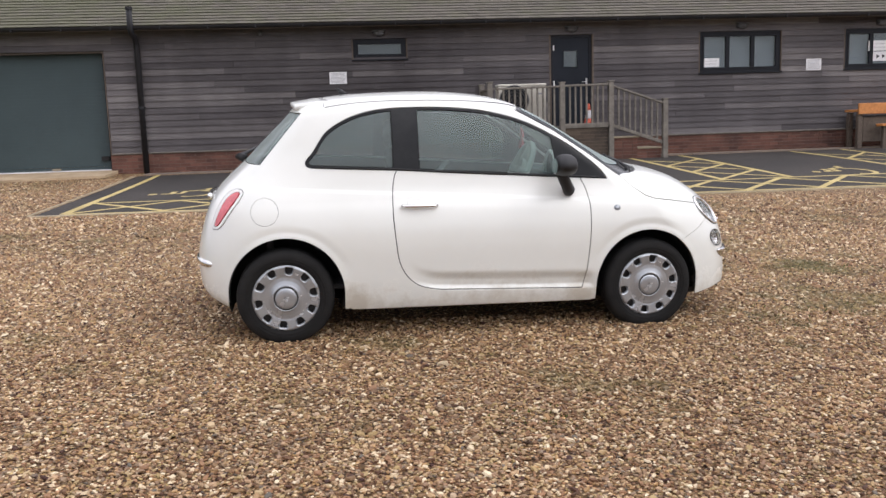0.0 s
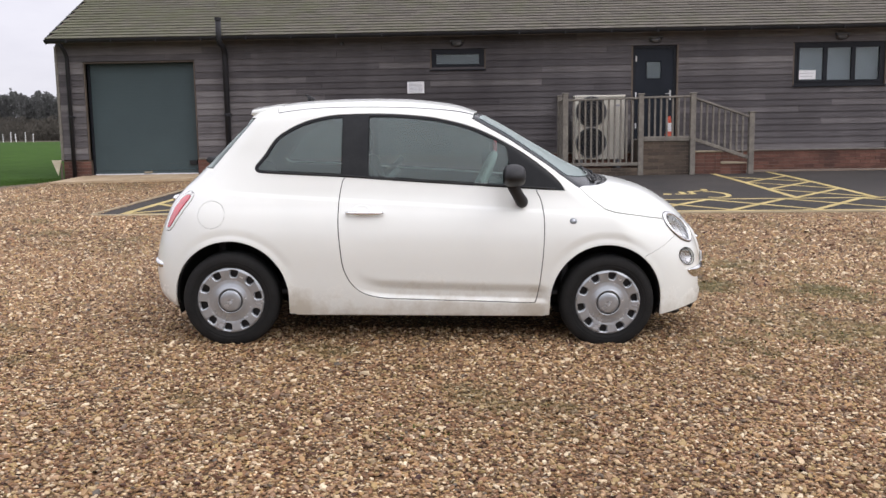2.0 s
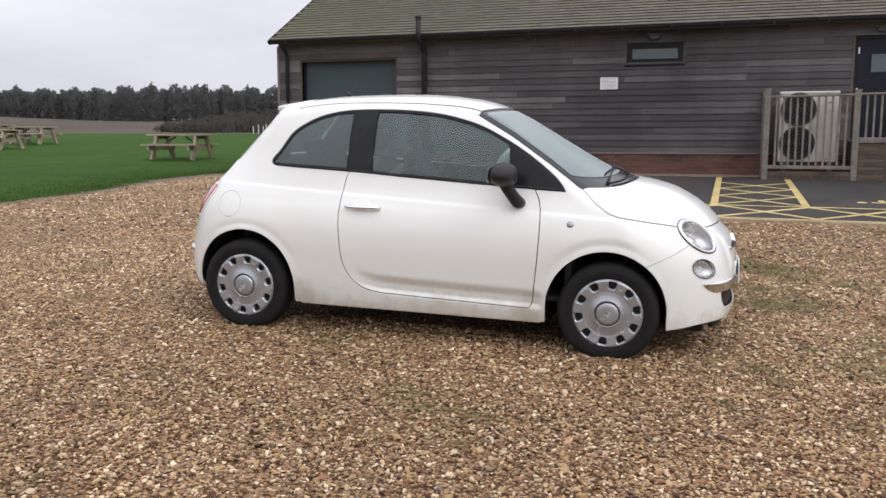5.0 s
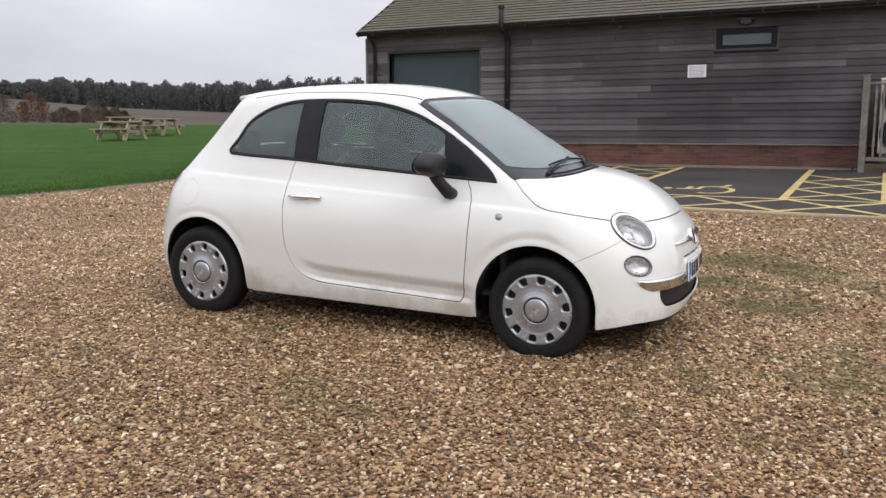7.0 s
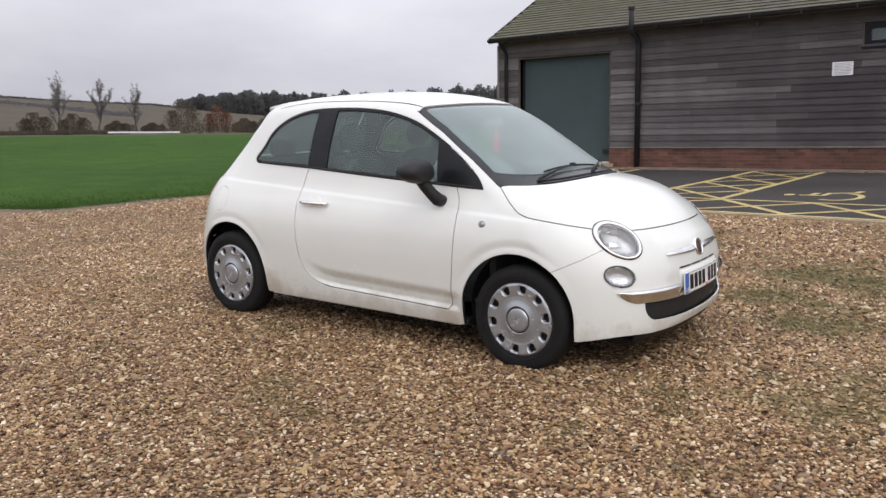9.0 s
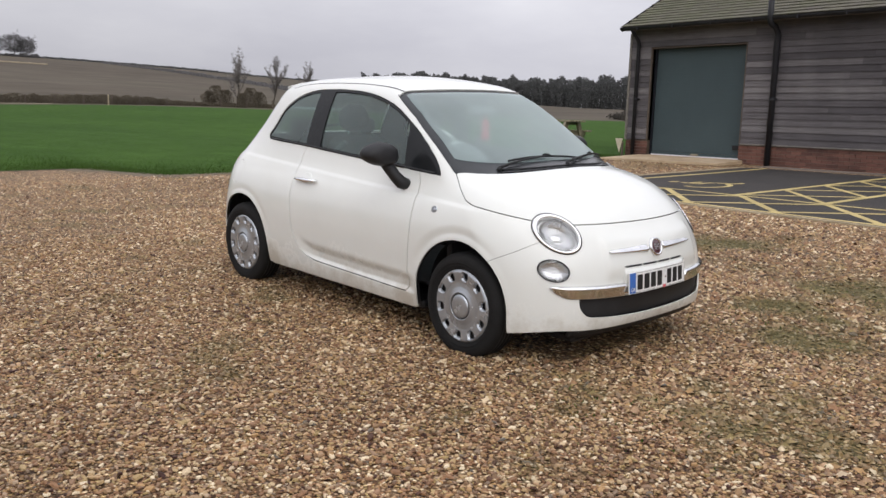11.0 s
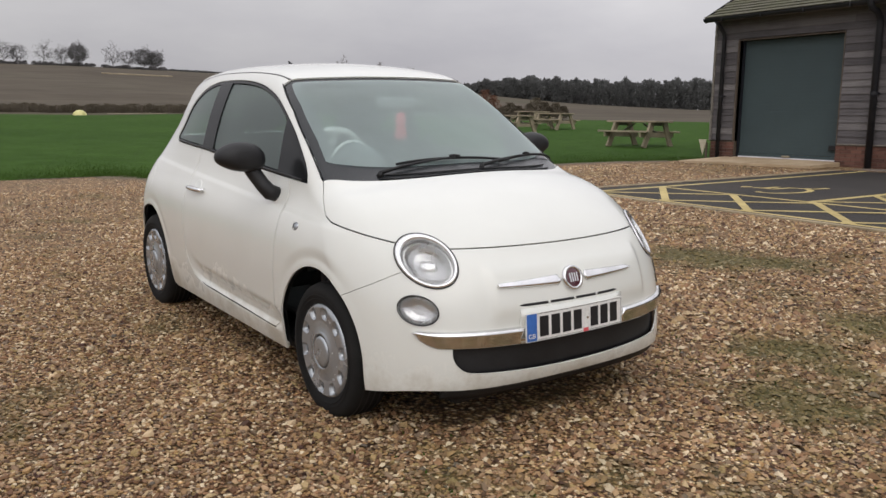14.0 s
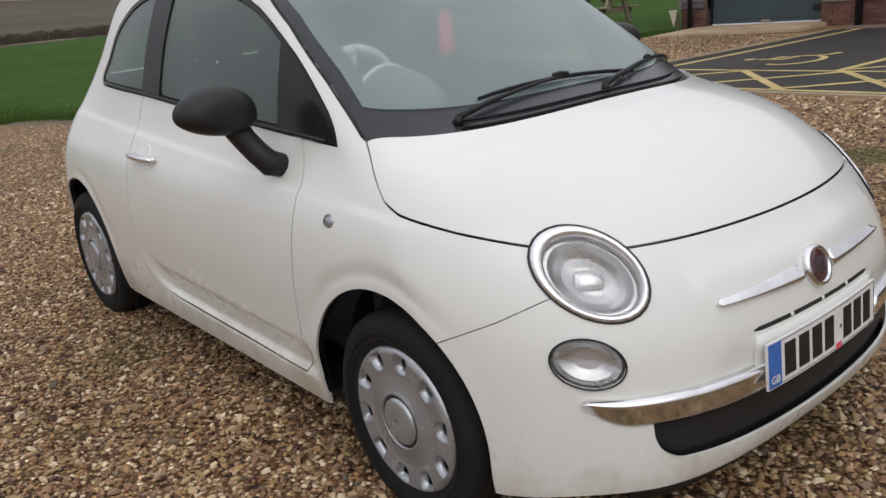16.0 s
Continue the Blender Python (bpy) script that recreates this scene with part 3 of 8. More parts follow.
def clip(V, T, g):
    """Cut a triangle mesh along g = 0 and keep the side where g is negative."""
    out = g > 0
    cnt = out[T].sum(1)
    keep = [T[cnt == 0]]
    edges = []
    for want in (1, 2):
        S = T[cnt == want]
        if len(S):
            flag = out[S] if want == 1 else ~out[S]
            k = flag.argmax(1)
            r = np.arange(len(S))
            a, b, c = S[r, k], S[r, (k + 1) % 3], S[r, (k + 2) % 3]
            edges.append((want, a, b, c))
    pairs = [np.concatenate([np.c_[a, b], np.c_[a, c]]) for _, a, b, c in edges]
    newV = V
    if pairs:
        E = np.sort(np.concatenate(pairs), 1)
        key, inv = np.unique(E[:, 0].astype(np.int64) * (len(V) + 1) + E[:, 1], return_inverse=True)
        i0, i1 = key // (len(V) + 1), key % (len(V) + 1)
        t = (g[i0] / (g[i0] - g[i1]))[:, None]
        newV = np.concatenate([V, V[i0] * (1 - t) + V[i1] * t])
        inv = inv + len(V)
        pos = 0
        for want, a, b, c in edges:
            n = len(a)
            ab, ac = inv[pos:pos + n], inv[pos + n:pos + 2 * n]
            pos += 2 * n
            if want == 1:
                keep += [np.c_[ab, b, c], np.c_[ab, c, ac]]
            else:
                keep += [np.c_[a, ab, ac]]
    T2 = np.concatenate(keep)
    used, idx = np.unique(T2, return_inverse=True)
    T2 = idx.reshape(-1, 3)
    ok = (T2[:, 0] != T2[:, 1]) & (T2[:, 1] != T2[:, 2]) & (T2[:, 0] != T2[:, 2])
    return newV[used], T2[ok]


# ---- the lie of the land ----
CREST_AZ = [-180, -60, 20, 40, 48, 54, 57, 62, 66, 72, 80, 88, 110, 140, 180]
CREST_EL = [0.5, 0.8, 1.1, 1.15, 1.45, 1.95, 2.30, 2.5, 2.75, 2.95, 3.1, 3.05, 2.5, 1.0, 0.5]
EDGE_AZ = [-180, -60, 20, 60, 70, 78, 88, 120, 180]
EDGE_Z = [0.2, 0.9, 1.68, 1.72, 1.55, 1.25, 1.02, 0.4, 0.2]
R_EDGE, R_CREST = 80.0, 330.0


def height(x, y):
    """Ground height: a gentle fall across the car park, level at the building, hills beyond the field."""
    x, y = np.asarray(x, float), np.asarray(y, float)
    ys = np.where(y > 30, 30 + 12 * np.tanh((y - 30) / 12), np.where(y < -6, -6 + 6 * np.tanh((y + 6) / 6), y))
    xs = 24 * np.tanh(x / 24)
    near = -0.193 + 0.0343 * ys - 0.0235 * xs * (1 - smooth01(y, 6, 19)) + 0.07 * smooth01(-x, 9, 15) * smooth01(y, 8, 22)
    r, az = np.hypot(x, y), np.degrees(np.arctan2(-x, y))
    ze = np.interp(az, EDGE_AZ, EDGE_Z)
    zc = 1.2 + R_CREST * np.tan(np.radians(np.interp(az, CREST_AZ, CREST_EL)))
    t = smooth01(r, 26, R_EDGE)
    far = np.where(r < R_EDGE, ze, np.where(r < R_CREST, ze + (zc - ze) * np.clip((r - R_EDGE) / (R_CREST - R_EDGE), 0, 1) ** 1.05, zc - (r - R_CREST) * 0.025))
    return near * (1 - t) + far * t


def H(x, y):
    return float(height(x, y))


GRASS_EDGE = [(-8.75, 19.9), (-8.95, 18.4), (-9.3, 17.0), (-9.2, 15.4), (-8.5, 13.4), (-8.05, 11.8), (-7.95, 10.0), (-7.95, 8.4), (-8.0, 7.5), (-8.9, 7.05), (-9.6, 6.6), (-9.75, 5.4), (-10.2, 3.0), (-11.2, -2.0), (-13, -9), (-15, -30)]
GRASS_POLY = np.array(GRASS_EDGE + [(-90, -60), (-140, 0), (-90, 110), (0, 140), (60, 100), (60, 40), (30, 31), (-8.75, 31)])
FRONT_Y = (11.85, 12.62)  # front edge of the tarmac at its two ends
TAR_X = (-4.72, 13.6)


def front_y(x):
    return FRONT_Y[0] + (FRONT_Y[1] - FRONT_Y[0]) * (x - TAR_X[0]) / (TAR_X[1] - TAR_X[0])


TAR_POLY = np.array([(TAR_X[0], FRONT_Y[0]), (TAR_X[1], FRONT_Y[1]), (TAR_X[1], 19.0), (-4.98, 18.85)])


def ground_sheet():
    def axis(lo, hi, step, far):
        mid = list(np.arange(lo, hi + 1e-6, step))
        a, d = [], step
        p = lo
        while p > -far:
            d = min(d * 1.16, 11 if p > -370 else 60)
            p -= d
            a.append(p)
        b, d = [], step
        p = hi
        while p < far:
            d = min(d * 1.16, 11 if p < 370 else 60)
            p += d
            b.append(p)
        return np.array(a[::-1] + mid + b)
    X, Y = axis(-14, 14, 0.22, 1400), axis(-1, 21, 0.22, 1400)
    gx, gy = np.meshgrid(X, Y, indexing="ij")
    V = np.stack([gx, gy, height(gx, gy)], -1).reshape(-1, 3)
    nx, ny = gx.shape
    i = np.arange(nx * ny).reshape(nx, ny)
    a, b, c, d = i[:-1, :-1].ravel(), i[1:, :-1].ravel(), i[1:, 1:].ravel(), i[:-1, 1:].ravel()
    T = np.concatenate([np.c_[a, b, c], np.c_[a, c, d]])
    # ground zones share one sheet
    near = lambda v: np.abs(v[:, :2]).max(1) < 400
    g1 = lambda v: sdf(v[:, 0], v[:, 1], GRASS_POLY)
    g2 = lambda v: sdf(v[:, 0], v[:, 1], TAR_POLY)
    g3 = lambda v: np.hypot(v[:, 0], v[:, 1]) - R_EDGE
    Vf, Tf = clip(V, T, -g3(V))
    Vi, Ti = clip(V, T, g3(V))
    Vg, Tg = clip(Vi, Ti, g1(Vi))
    Vr, Tr = clip(Vi, Ti, -g1(Vi))
    Vt, Tt = clip(Vr, Tr, g2(Vr))
    Vr, Tr = clip(Vr, Tr, -g2(Vr))
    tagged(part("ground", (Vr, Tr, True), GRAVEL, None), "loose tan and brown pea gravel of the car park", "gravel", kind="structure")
    tagged(part("road", (Vt, Tt, True), TARMAC, None), "dark tarmac strip of marked parking bays beside the building", "tarmac", kind="structure")
    tagged(part("grass_field", (Vg, Tg, True), GRASS, None), "short green mown grass field beside the car park", "grass", kind="structure")
    tagged(part("backdrop", (Vf, Tf, True), FIELD, None), "brown winter fields rising to a low hill", "field", kind="structure")


ground_sheet()


def scatter_pebbles():
    """Loose stones lying on the gravel, thickest where the walk passes closest."""
    rng = np.random.default_rng(5)
    a5 = np.arange(5) * 2 * math.pi / 5
    ring = np.stack([np.cos(a5), np.sin(a5)], -1)
    # a stone: a low waist, a smaller shoulder and a flat crown; far stones keep the waist and a peak
    near_base = np.concatenate([np.c_[ring, np.full(5, -0.25)], np.c_[ring @ np.array([[0.809, 0.588], [-0.588, 0.809]]) * 0.80, np.full(5, 0.62)]])
    near_tri = np.array([(i, (i + 1) % 5, 5 + i) for i in range(5)] + [(5 + i, (i + 1) % 5, 5 + (i + 1) % 5) for i in range(5)] + [(5, 6, 7), (5, 7, 8), (5, 8, 9)])
    far_base = np.concatenate([np.c_[ring, np.full(5, -0.25)], [(0.0, 0.0, 0.9)]])
    far_tri = np.array([(i, (i + 1) % 5, 5) for i in range(5)])
    zones = [((-3.3, 4.5), (2.5, 5.5), 72000, True), ((-4.5, 5.6), (5.5, 8.6), 66000, False), ((-8.0, 7.5), (8.6, 11.8), 30000, False), ((-8.0, -3.3), (2.5, 8.6), 14000, False), ((-8.6, -4.8), (11.8, 18.3), 9000, False)]
    Vs, Fs, start = [], [], 0
    for (x0, x1), (y0, y1), count, fine in zones:
        base, tri = (near_base, near_tri) if fine else (far_base, far_tri)
        px, py = rng.uniform(x0, x1, count), rng.uniform(y0, y1, count)
        ok = (sdf(px, py, GRASS_POLY) > 0.05) & (sdf(px, py, TAR_POLY) > 0.12)
        # thinned where weeds grow, none hidden beneath the middle of the car
        for cx, cy, r in ((-0.2, 9.45, 0.5), (0.5, 9.7, 0.35), (2.1, 8.7, 0.45), (2.35, 7.4, 0.3), (1.75, 7.9, 0.3), (3.4, 7.0, 0.3)):
            ok &= (np.hypot((px - cx) * 0.8, (py - cy) * 1.2) > r * rng.uniform(0.5, 1.2, count)) | (rng.uniform(0, 1, count) < 0.6)
        ok &= (np.abs(px - 0.25) > 1.5) | (np.abs(py - 6.2) > 0.45)
        px, py = px[ok], py[ok]
        k = len(px)
        r = np.exp(rng.normal(math.log(0.0071), 0.30, k)) * (1 if fine else 1.35) * (1 + 0.4 * smooth01(py, 6.5, 9.5))
        s = np.stack([r * rng.uniform(0.95, 1.7, k), r * rng.uniform(0.72, 1.05, k), r * rng.uniform(0.5, 0.9, k)], 1)
        a = rng.uniform(0, 2 * math.pi, k)
        tilt = rng.normal(0, 0.3, k)
        P = base[None] * (1 + rng.normal(0, 0.15, (k, len(base), 1))) * s[:, None]
        x, y, z = P[..., 0], P[..., 1], P[..., 2]
        x, z = x * np.cos(tilt)[:, None] - z * np.sin(tilt)[:, None], x * np.sin(tilt)[:, None] + z * np.cos(tilt)[:, None]
        X = x * np.cos(a)[:, None] - y * np.sin(a)[:, None] + px[:, None]
        Y = x * np.sin(a)[:, None] + y * np.cos(a)[:, None] + py[:, None]
        Z = z + (height(px, py) + s[:, 2] * 0.3 + rng.uniform(0, 0.006, k))[:, None]
        Vs.append(np.stack([X, Y, Z], -1).reshape(-1, 3))
        Fs.append((tri[None] + (np.arange(k) * len(base))[:, None, None]).reshape(-1, 3) + start)
        start += k * len(base)
    tagged(part("gravel_stones", (np.concatenate(Vs), np.concatenate(Fs), False), PEBBLE, None), "small rounded tan, cream and brown gravel stones", "gravel", kind="stuff")


def ribbon(points, width, lift=0.004, step=0.3):
    """A flat painted line that follows the ground."""
    P = np.asarray(points, float)
    dense = [P[0]]
    for a, b in zip(P[:-1], P[1:]):
        k = max(1, int(np.linalg.norm(b - a) / step))
        dense += [a + (b - a) * (i + 1) / k for i in range(k)]
    D = np.array(dense)
    t = np.gradient(D, axis=0)
    t /= np.linalg.norm(t, axis=1)[:, None]
    n = np.c_[-t[:, 1], t[:, 0]] * width / 2
    L, Rr = D + n, D - n
    V = []
    for p, q in zip(L, Rr):
        V += [(p[0], p[1], H(*p) + lift), (q[0], q[1], H(*q) + lift)]
    F = [(2 * i, 2 * i + 1, 2 * i + 3, 2 * i + 2) for i in range(len(D) - 1)]
    return V, F


# ---- bay markings ----
BACK_Y, STRIP = 18.6, 1.55
BAYS = [(-4.4, -2.0), (-0.72, 1.72), (2.98, 5.70), (6.95, 9.62)]


def bay_markings():
    def line(pts, w=0.09, lift=0.004):
        ob = part("painted_line", (*ribbon(pts, w, lift), False), YELLOW, None)
        tagged(ob, "worn yellow painted parking line on tarmac", "road marking", "parking bay lines", "structure")
    x0, x1 = -4.36, 13.4
    line([(x0, front_y(x0) + 0.14), (x1, front_y(x1) + 0.14)])
    line([(x0, front_y(x0) + STRIP), (x1, front_y(x1) + STRIP)], 0.09, 0.0045)
    edges = [b for bay in BAYS for b in bay] + [10.85, 13.3]
    for i, x in enumerate(edges):
        line([(x, front_y(x) + STRIP), (x - (0.14 if i == 0 else 0), BACK_Y + 0.25)], 0.11, 0.005)
    line([(-4.36, front_y(-4.36) + 0.14), (-4.4, front_y(-4.36) + STRIP)], 0.12, 0.005)
    # crossed hatching along the front strip
    x, d = x0, STRIP - 0.14
    while x < x1 - 1.3:
        yf, yb = front_y(x) + 0.16, front_y(x) + STRIP
        line([(x, yb), (x + 1.32, front_y(x + 1.32) + 0.16)], 0.10, 0.0055)
        line([(x, yf), (x + 1.32, front_y(x + 1.32) + STRIP)], 0.10, 0.006)
        x += 1.22
    # crossed hatching in the aisles between bays
    for a, b in ((BAYS[0][1], BAYS[1][0]), (BAYS[1][1], BAYS[2][0]), (BAYS[2][1], BAYS[3][0]), (BAYS[3][1], 10.85)):
        y = front_y(a) + STRIP + 0.1
        while y < BACK_Y - 1.2:
            line([(a, y), (b, y + 1.3)], 0.09, 0.0055)
            line([(b, y), (a, y + 1.3)], 0.09, 0.006)
            y += 1.25


def wheelchair_marking(cx, cy):
    """The painted wheelchair sign of a bay, lying on its side."""
    def w(u, v):
        return (cx - 0.95 * v, cy + 1.35 * u)
    arc = [w(-0.06 + 0.34 * math.cos(a), -0.20 + 0.30 * math.sin(a)) for a in np.linspace(math.radians(150), math.radians(355), 14)]
    body = [w(-0.02, 0.38), w(0.0, 0.05), w(0.26, 0.03), w(0.38, -0.30), w(0.56, -0.33)]
    arm = [w(0.0, 0.22), w(0.24, 0.20)]
    head = [w(0.08 * math.cos(a) - 0.02, 0.52 + 0.08 * math.sin(a)) for a in np.linspace(0, 2 * math.pi, 9)]
    V, F = join(ribbon(arc, 0.09, 0.005), ribbon(body, 0.10, 0.006), ribbon(arm, 0.09, 0.0065))
    k = len(V)
    V = V + [(x, y, H(x, y) + 0.006) for x, y in head[:-1]]
    F = F + [tuple(range(k, k + 8))]
    tagged(part("wheelchair_sign", (V, F, False), YELLOW, None), "yellow painted wheelchair sign on the tarmac bay", "road marking", "wheelchair signs", "structure")


bay_markings()
for bay in BAYS:
    wheelchair_marking((bay[0] + bay[1]) / 2 - 0.05, 14.55)


def edging():
    """Pale timber edging between gravel and tarmac, and boards along the grass."""
    def strip(name, pts, w, h, mat, label):
        for a, b in zip(pts[:-1], pts[1:]):
            a, b = Vector((*a, H(*a))), Vector((*b, H(*b)))
            d = b - a
            m = Matrix.Translation((a + b) / 2) @ d.to_track_quat("X", "Z").to_matrix().to_4x4()
            tagged(part(name, (*bbox(-d.length / 2, d.length / 2, -w / 2, w / 2, -0.08, h, 0.006), False), mat, None, "", m), label, "edging", name.replace("_", " ") + "s", "structure")
    xs = np.linspace(TAR_X[0], TAR_X[1], 8)
    strip("kerb_edging", [(x, front_y(x) - 0.06) for x in xs], 0.075, 0.018, KERB, "pale timber edging flush between gravel and tarmac")
    strip("kerb_edging", [(-4.76, FRONT_Y[0]), (-4.9, 15.5), (-5.02, 18.8)], 0.035, 0.018, KERB, "pale timber edging flush between gravel and tarmac")
    strip("grass_edging", GRASS_EDGE[5:12], 0.035, 0.010, BROWNWOOD, "thin weathered board edging along the grass")


edging()


def apron():
    pts = [(-8.55, 18.35), (-5.62, 18.75), (-5.55, 19.72), (-8.35, 19.72)]
    V = [(x, y, H(x, y) - 0.05) for x, y in pts] + [(x, y, max(H(x, y), 0.44) + 0.035 + 0.05 * smooth01(y, 18.3, 19.6)) for x, y in pts]
    tagged(part("concrete_apron", (V, BOX_F, False), CONCRETE, None), "stained pale concrete apron before the roller door", "concrete slab", kind="structure")
    tagged(part("drain_channel", (*bbox(-2.4, -1.15, 19.16, 19.30, H(-1.8, 19.2) - 0.03, H(-1.8, 19.2) + 0.02, 0.01), False), BLACKPIPE, None), "dark drainage channel grating at the wall foot", "drain", kind="structure")
    V, F = join(*[bbox(x, x + 2.4, 19.0, 19.55, H(x, 19.2) - 0.06, H(x, 19.3) + 0.012, 0.012) for x in np.arange(-4.9, 13, 2.45)])
    tagged(part("wall_foot_strip", (V, F, False), MORTAR, None), "strip of bare stony ground along the brick plinth", "ground strip", kind="structure")


apron()


# ---- the timber building ----
WALL, EAVE, PLINTH, X0, X1, DEPTH = WALL_Y, 3.60, 0.91, -8.80, 16.0, 8.0
FOOT = 0.30
OPENINGS = {  # x0, x1, z0, z1
    "roller": (-8.17, -5.68, 0.40, 3.09),
    "small": (-0.30, 0.88, 2.82, 3.26),
    "door": (4.19, 5.15, 1.20, 3.26),
    "wide": (7.74, 9.72, 2.33, 3.26),
    "end": (11.34, 13.3, 2.33, 3.26),
}


def wall_core():
    """Wall core with openings cut through, as bricks of plain wall between them."""
    xs = sorted({X0, X1, *[v for o in OPENINGS.values() for v in o[:2]]})
    pieces = []
    for a, b in zip(xs[:-1], xs[1:]):
        cut = sorted((o[2], o[3]) for o in OPENINGS.values() if o[0] <= a + 1e-6 and o[1] >= b - 1e-6)
        z = FOOT
        for lo, hi in cut:
            if lo > z:
                pieces.append(box(a, b, WALL + 0.045, WALL + 0.30, z, lo))
            z = hi
        pieces.append(box(a, b, WALL + 0.045, WALL + 0.30, z, EAVE + 0.05))
    tagged(part("wall_front", (*join(*pieces), False), BROWNWOOD, None), "dark weathered timber-clad long wall on a brick plinth", "wall", kind="structure")
    back = WALL + DEPTH
    pitch = 0.55
    zr = EAVE + (DEPTH / 2 + 0.35) * pitch - 0.2
    tagged(part("wall_back", (*box(X0, X1, back - 0.2, back, FOOT, EAVE), False), BROWNWOOD, None), "plain timber-clad back wall", "wall", kind="structure")
    for name, x in (("wall_west", X0), ("wall_east", X1 - 0.2)):
        V = [(x, WALL + 0.30, FOOT), (x, back - 0.2, FOOT), (x, back - 0.2, EAVE), (x, WALL + DEPTH / 2, zr), (x, WALL + 0.30, EAVE)]
        V += [(p[0] + 0.2, p[1], p[2]) for p in V]
        F = [(0, 1, 2, 3, 4), (9, 8, 7, 6, 5)] + [(i, i + 5, (i + 1) % 5 + 5, (i + 1) % 5) for i in range(5)]
        tagged(part(name, (V, F, False), BROWNWOOD, None), "dark timber-clad gable end wall", "wall", kind="structure")
    tagged(part("floor", (*box(X0 + 0.2, X1 - 0.2, WALL + 0.3, back - 0.2, 0.42, 0.52), False), CONCRETE, None), "concrete floor inside the building", "floor", kind="structure")
    tagged(part("ceiling", (*box(X0 + 0.2, X1 - 0.2, WALL + 0.3, back - 0.2, EAVE - 0.1, EAVE), False), LINING, None), "plain ceiling inside the building", "ceiling", kind="structure")
    tagged(part("wall_inner", (*box(-5.2, -5.1, WALL + 0.3, back - 0.2, 0.52, EAVE - 0.1), False), BLIND, None), "plain inner partition wall", "wall", kind="structure")


wall_core()


def roof():
    rt = new("roof")
    tagged(rt, "low-pitched tiled roof with green moss patches", "roof", kind="structure")
    pitch, over = 0.55, 0.36
    ridge_y, back = WALL + DEPTH / 2, WALL + DEPTH
    zr = EAVE + (DEPTH / 2 + over) * pitch
    xa, xb = X0 - 0.02, X1 + 0.2
    V = [(xa, WALL - over, EAVE), (xb, WALL - over, EAVE), (xb, ridge_y, zr), (xa, ridge_y, zr), (xb, back + over, EAVE), (xa, back + over, EAVE)]
    V += [(x, y, z - 0.10) for x, y, z in V]
    F = [(0, 1, 2, 3), (3, 2, 4, 5), (6, 9, 8, 7), (9, 11, 10, 8), (0, 3, 9, 6), (3, 5, 11, 9), (1, 7, 8, 2), (2, 8, 10, 4), (0, 6, 7, 1), (5, 4, 10, 11)]
    part("roof_deck", (V, F, False), BROWNWOOD, rt)
    # courses of plain tiles, each tile lapped over the one below
    rng = np.random.default_rng(9)
    L = math.hypot(DEPTH / 2 + over, zr - EAVE)
    ca, sa = (DEPTH / 2 + over) / L, (zr - EAVE) / L
    gauge, wid = 0.165, 0.245
    n_rows, n_cols = int(L / gauge), int((xb - xa) / wid) + 1
    V, F = [], []
    for r in range(n_rows):
        for c in range(n_cols):
            x = xa - 0.04 + c * wid + (wid / 2 if r % 2 else 0)
            if x + wid > xb + 0.1:
                continue
            s0 = r * gauge - 0.03 + rng.normal(0, 0.0012)
            s1 = s0 + gauge * 1.25
            h0, h1 = 0.034 + rng.normal(0, 0.0015), 0.009
            k = len(V)
            for s, h in ((s0, h0), (s1, h1)):
                for xx in (x + 0.002, x + wid - 0.002):
                    for hh in (h, h - 0.014):
                        V.append((xx, WALL - over + s * ca - hh * sa, EAVE + s * sa + hh * ca))
            F += [(k, k + 2, k + 6, k + 4), (k + 1, k + 3, k + 2, k), (k, k + 4, k + 5, k + 1), (k + 2, k + 3, k + 7, k + 6)]
    o = part("roof_tiles", (V, F, False), TILE, rt, "small weathered clay tiles with moss")
    o["kind"] = "stuff"
    part("ridge", (*tube([(xa, ridge_y, zr + 0.02), (xb, ridge_y, zr + 0.02)], 0.11, 8), False), TILE, rt)
    V = [(xa - 0.005, WALL - over, EAVE - 0.11), (xa - 0.005, ridge_y, zr - 0.11), (xa - 0.005, ridge_y, zr + 0.03), (xa - 0.005, WALL - over, EAVE + 0.03)]
    V = V + [(p[0] - 0.03, p[1], p[2]) for p in V]
    part("bargeboard", (V, BOX_F, False), DARKFRAME, rt)
    part("fascia", (*bbox(xa, xb, WALL - over + 0.07, WALL - over + 0.10, EAVE - 0.085, EAVE - 0.02, 0.004), False), BLACKPIPE, rt)
    part("soffit", (*box(xa, xb, WALL - over + 0.10, WALL + 0.04, EAVE - 0.055, EAVE - 0.03), False), BLACKPIPE, rt)


roof()


def gutter():
    g = new("gutter")
    tagged(g, "black plastic eaves gutter", "gutter", kind="structure")
    y, z = WALL - 0.36 + 0.005, EAVE - 0.015
    xa, xb = X0 - 0.06, X1 + 0.2
    prof = [(0.074 * math.cos(a), 0.074 * math.sin(a)) for a in np.linspace(math.pi, 2 * math.pi, 9)]
    prof += [(0.068 * math.cos(a), 0.068 * math.sin(a)) for a in np.linspace(2 * math.pi, math.pi, 9)]
    V = [(x, y + p, z + q) for x in (xa, xb) for p, q in prof]
    n = len(prof)
    F = [(i, (i + 1) % n, (i + 1) % n + n, i + n) for i in range(n)] + [tuple(range(n)), tuple(range(2 * n - 1, n - 1, -1))]
    part("gutter_trough", (V, F, False), BLACKPIPE, g)
    for x in np.arange(xa + 0.5, xb, 1.0):
        part("gutter_bracket", (*bbox(x - 0.015, x + 0.015, y - 0.078, y + 0.07, z - 0.08, z + 0.006, 0.003), False), BLACKPIPE, g)


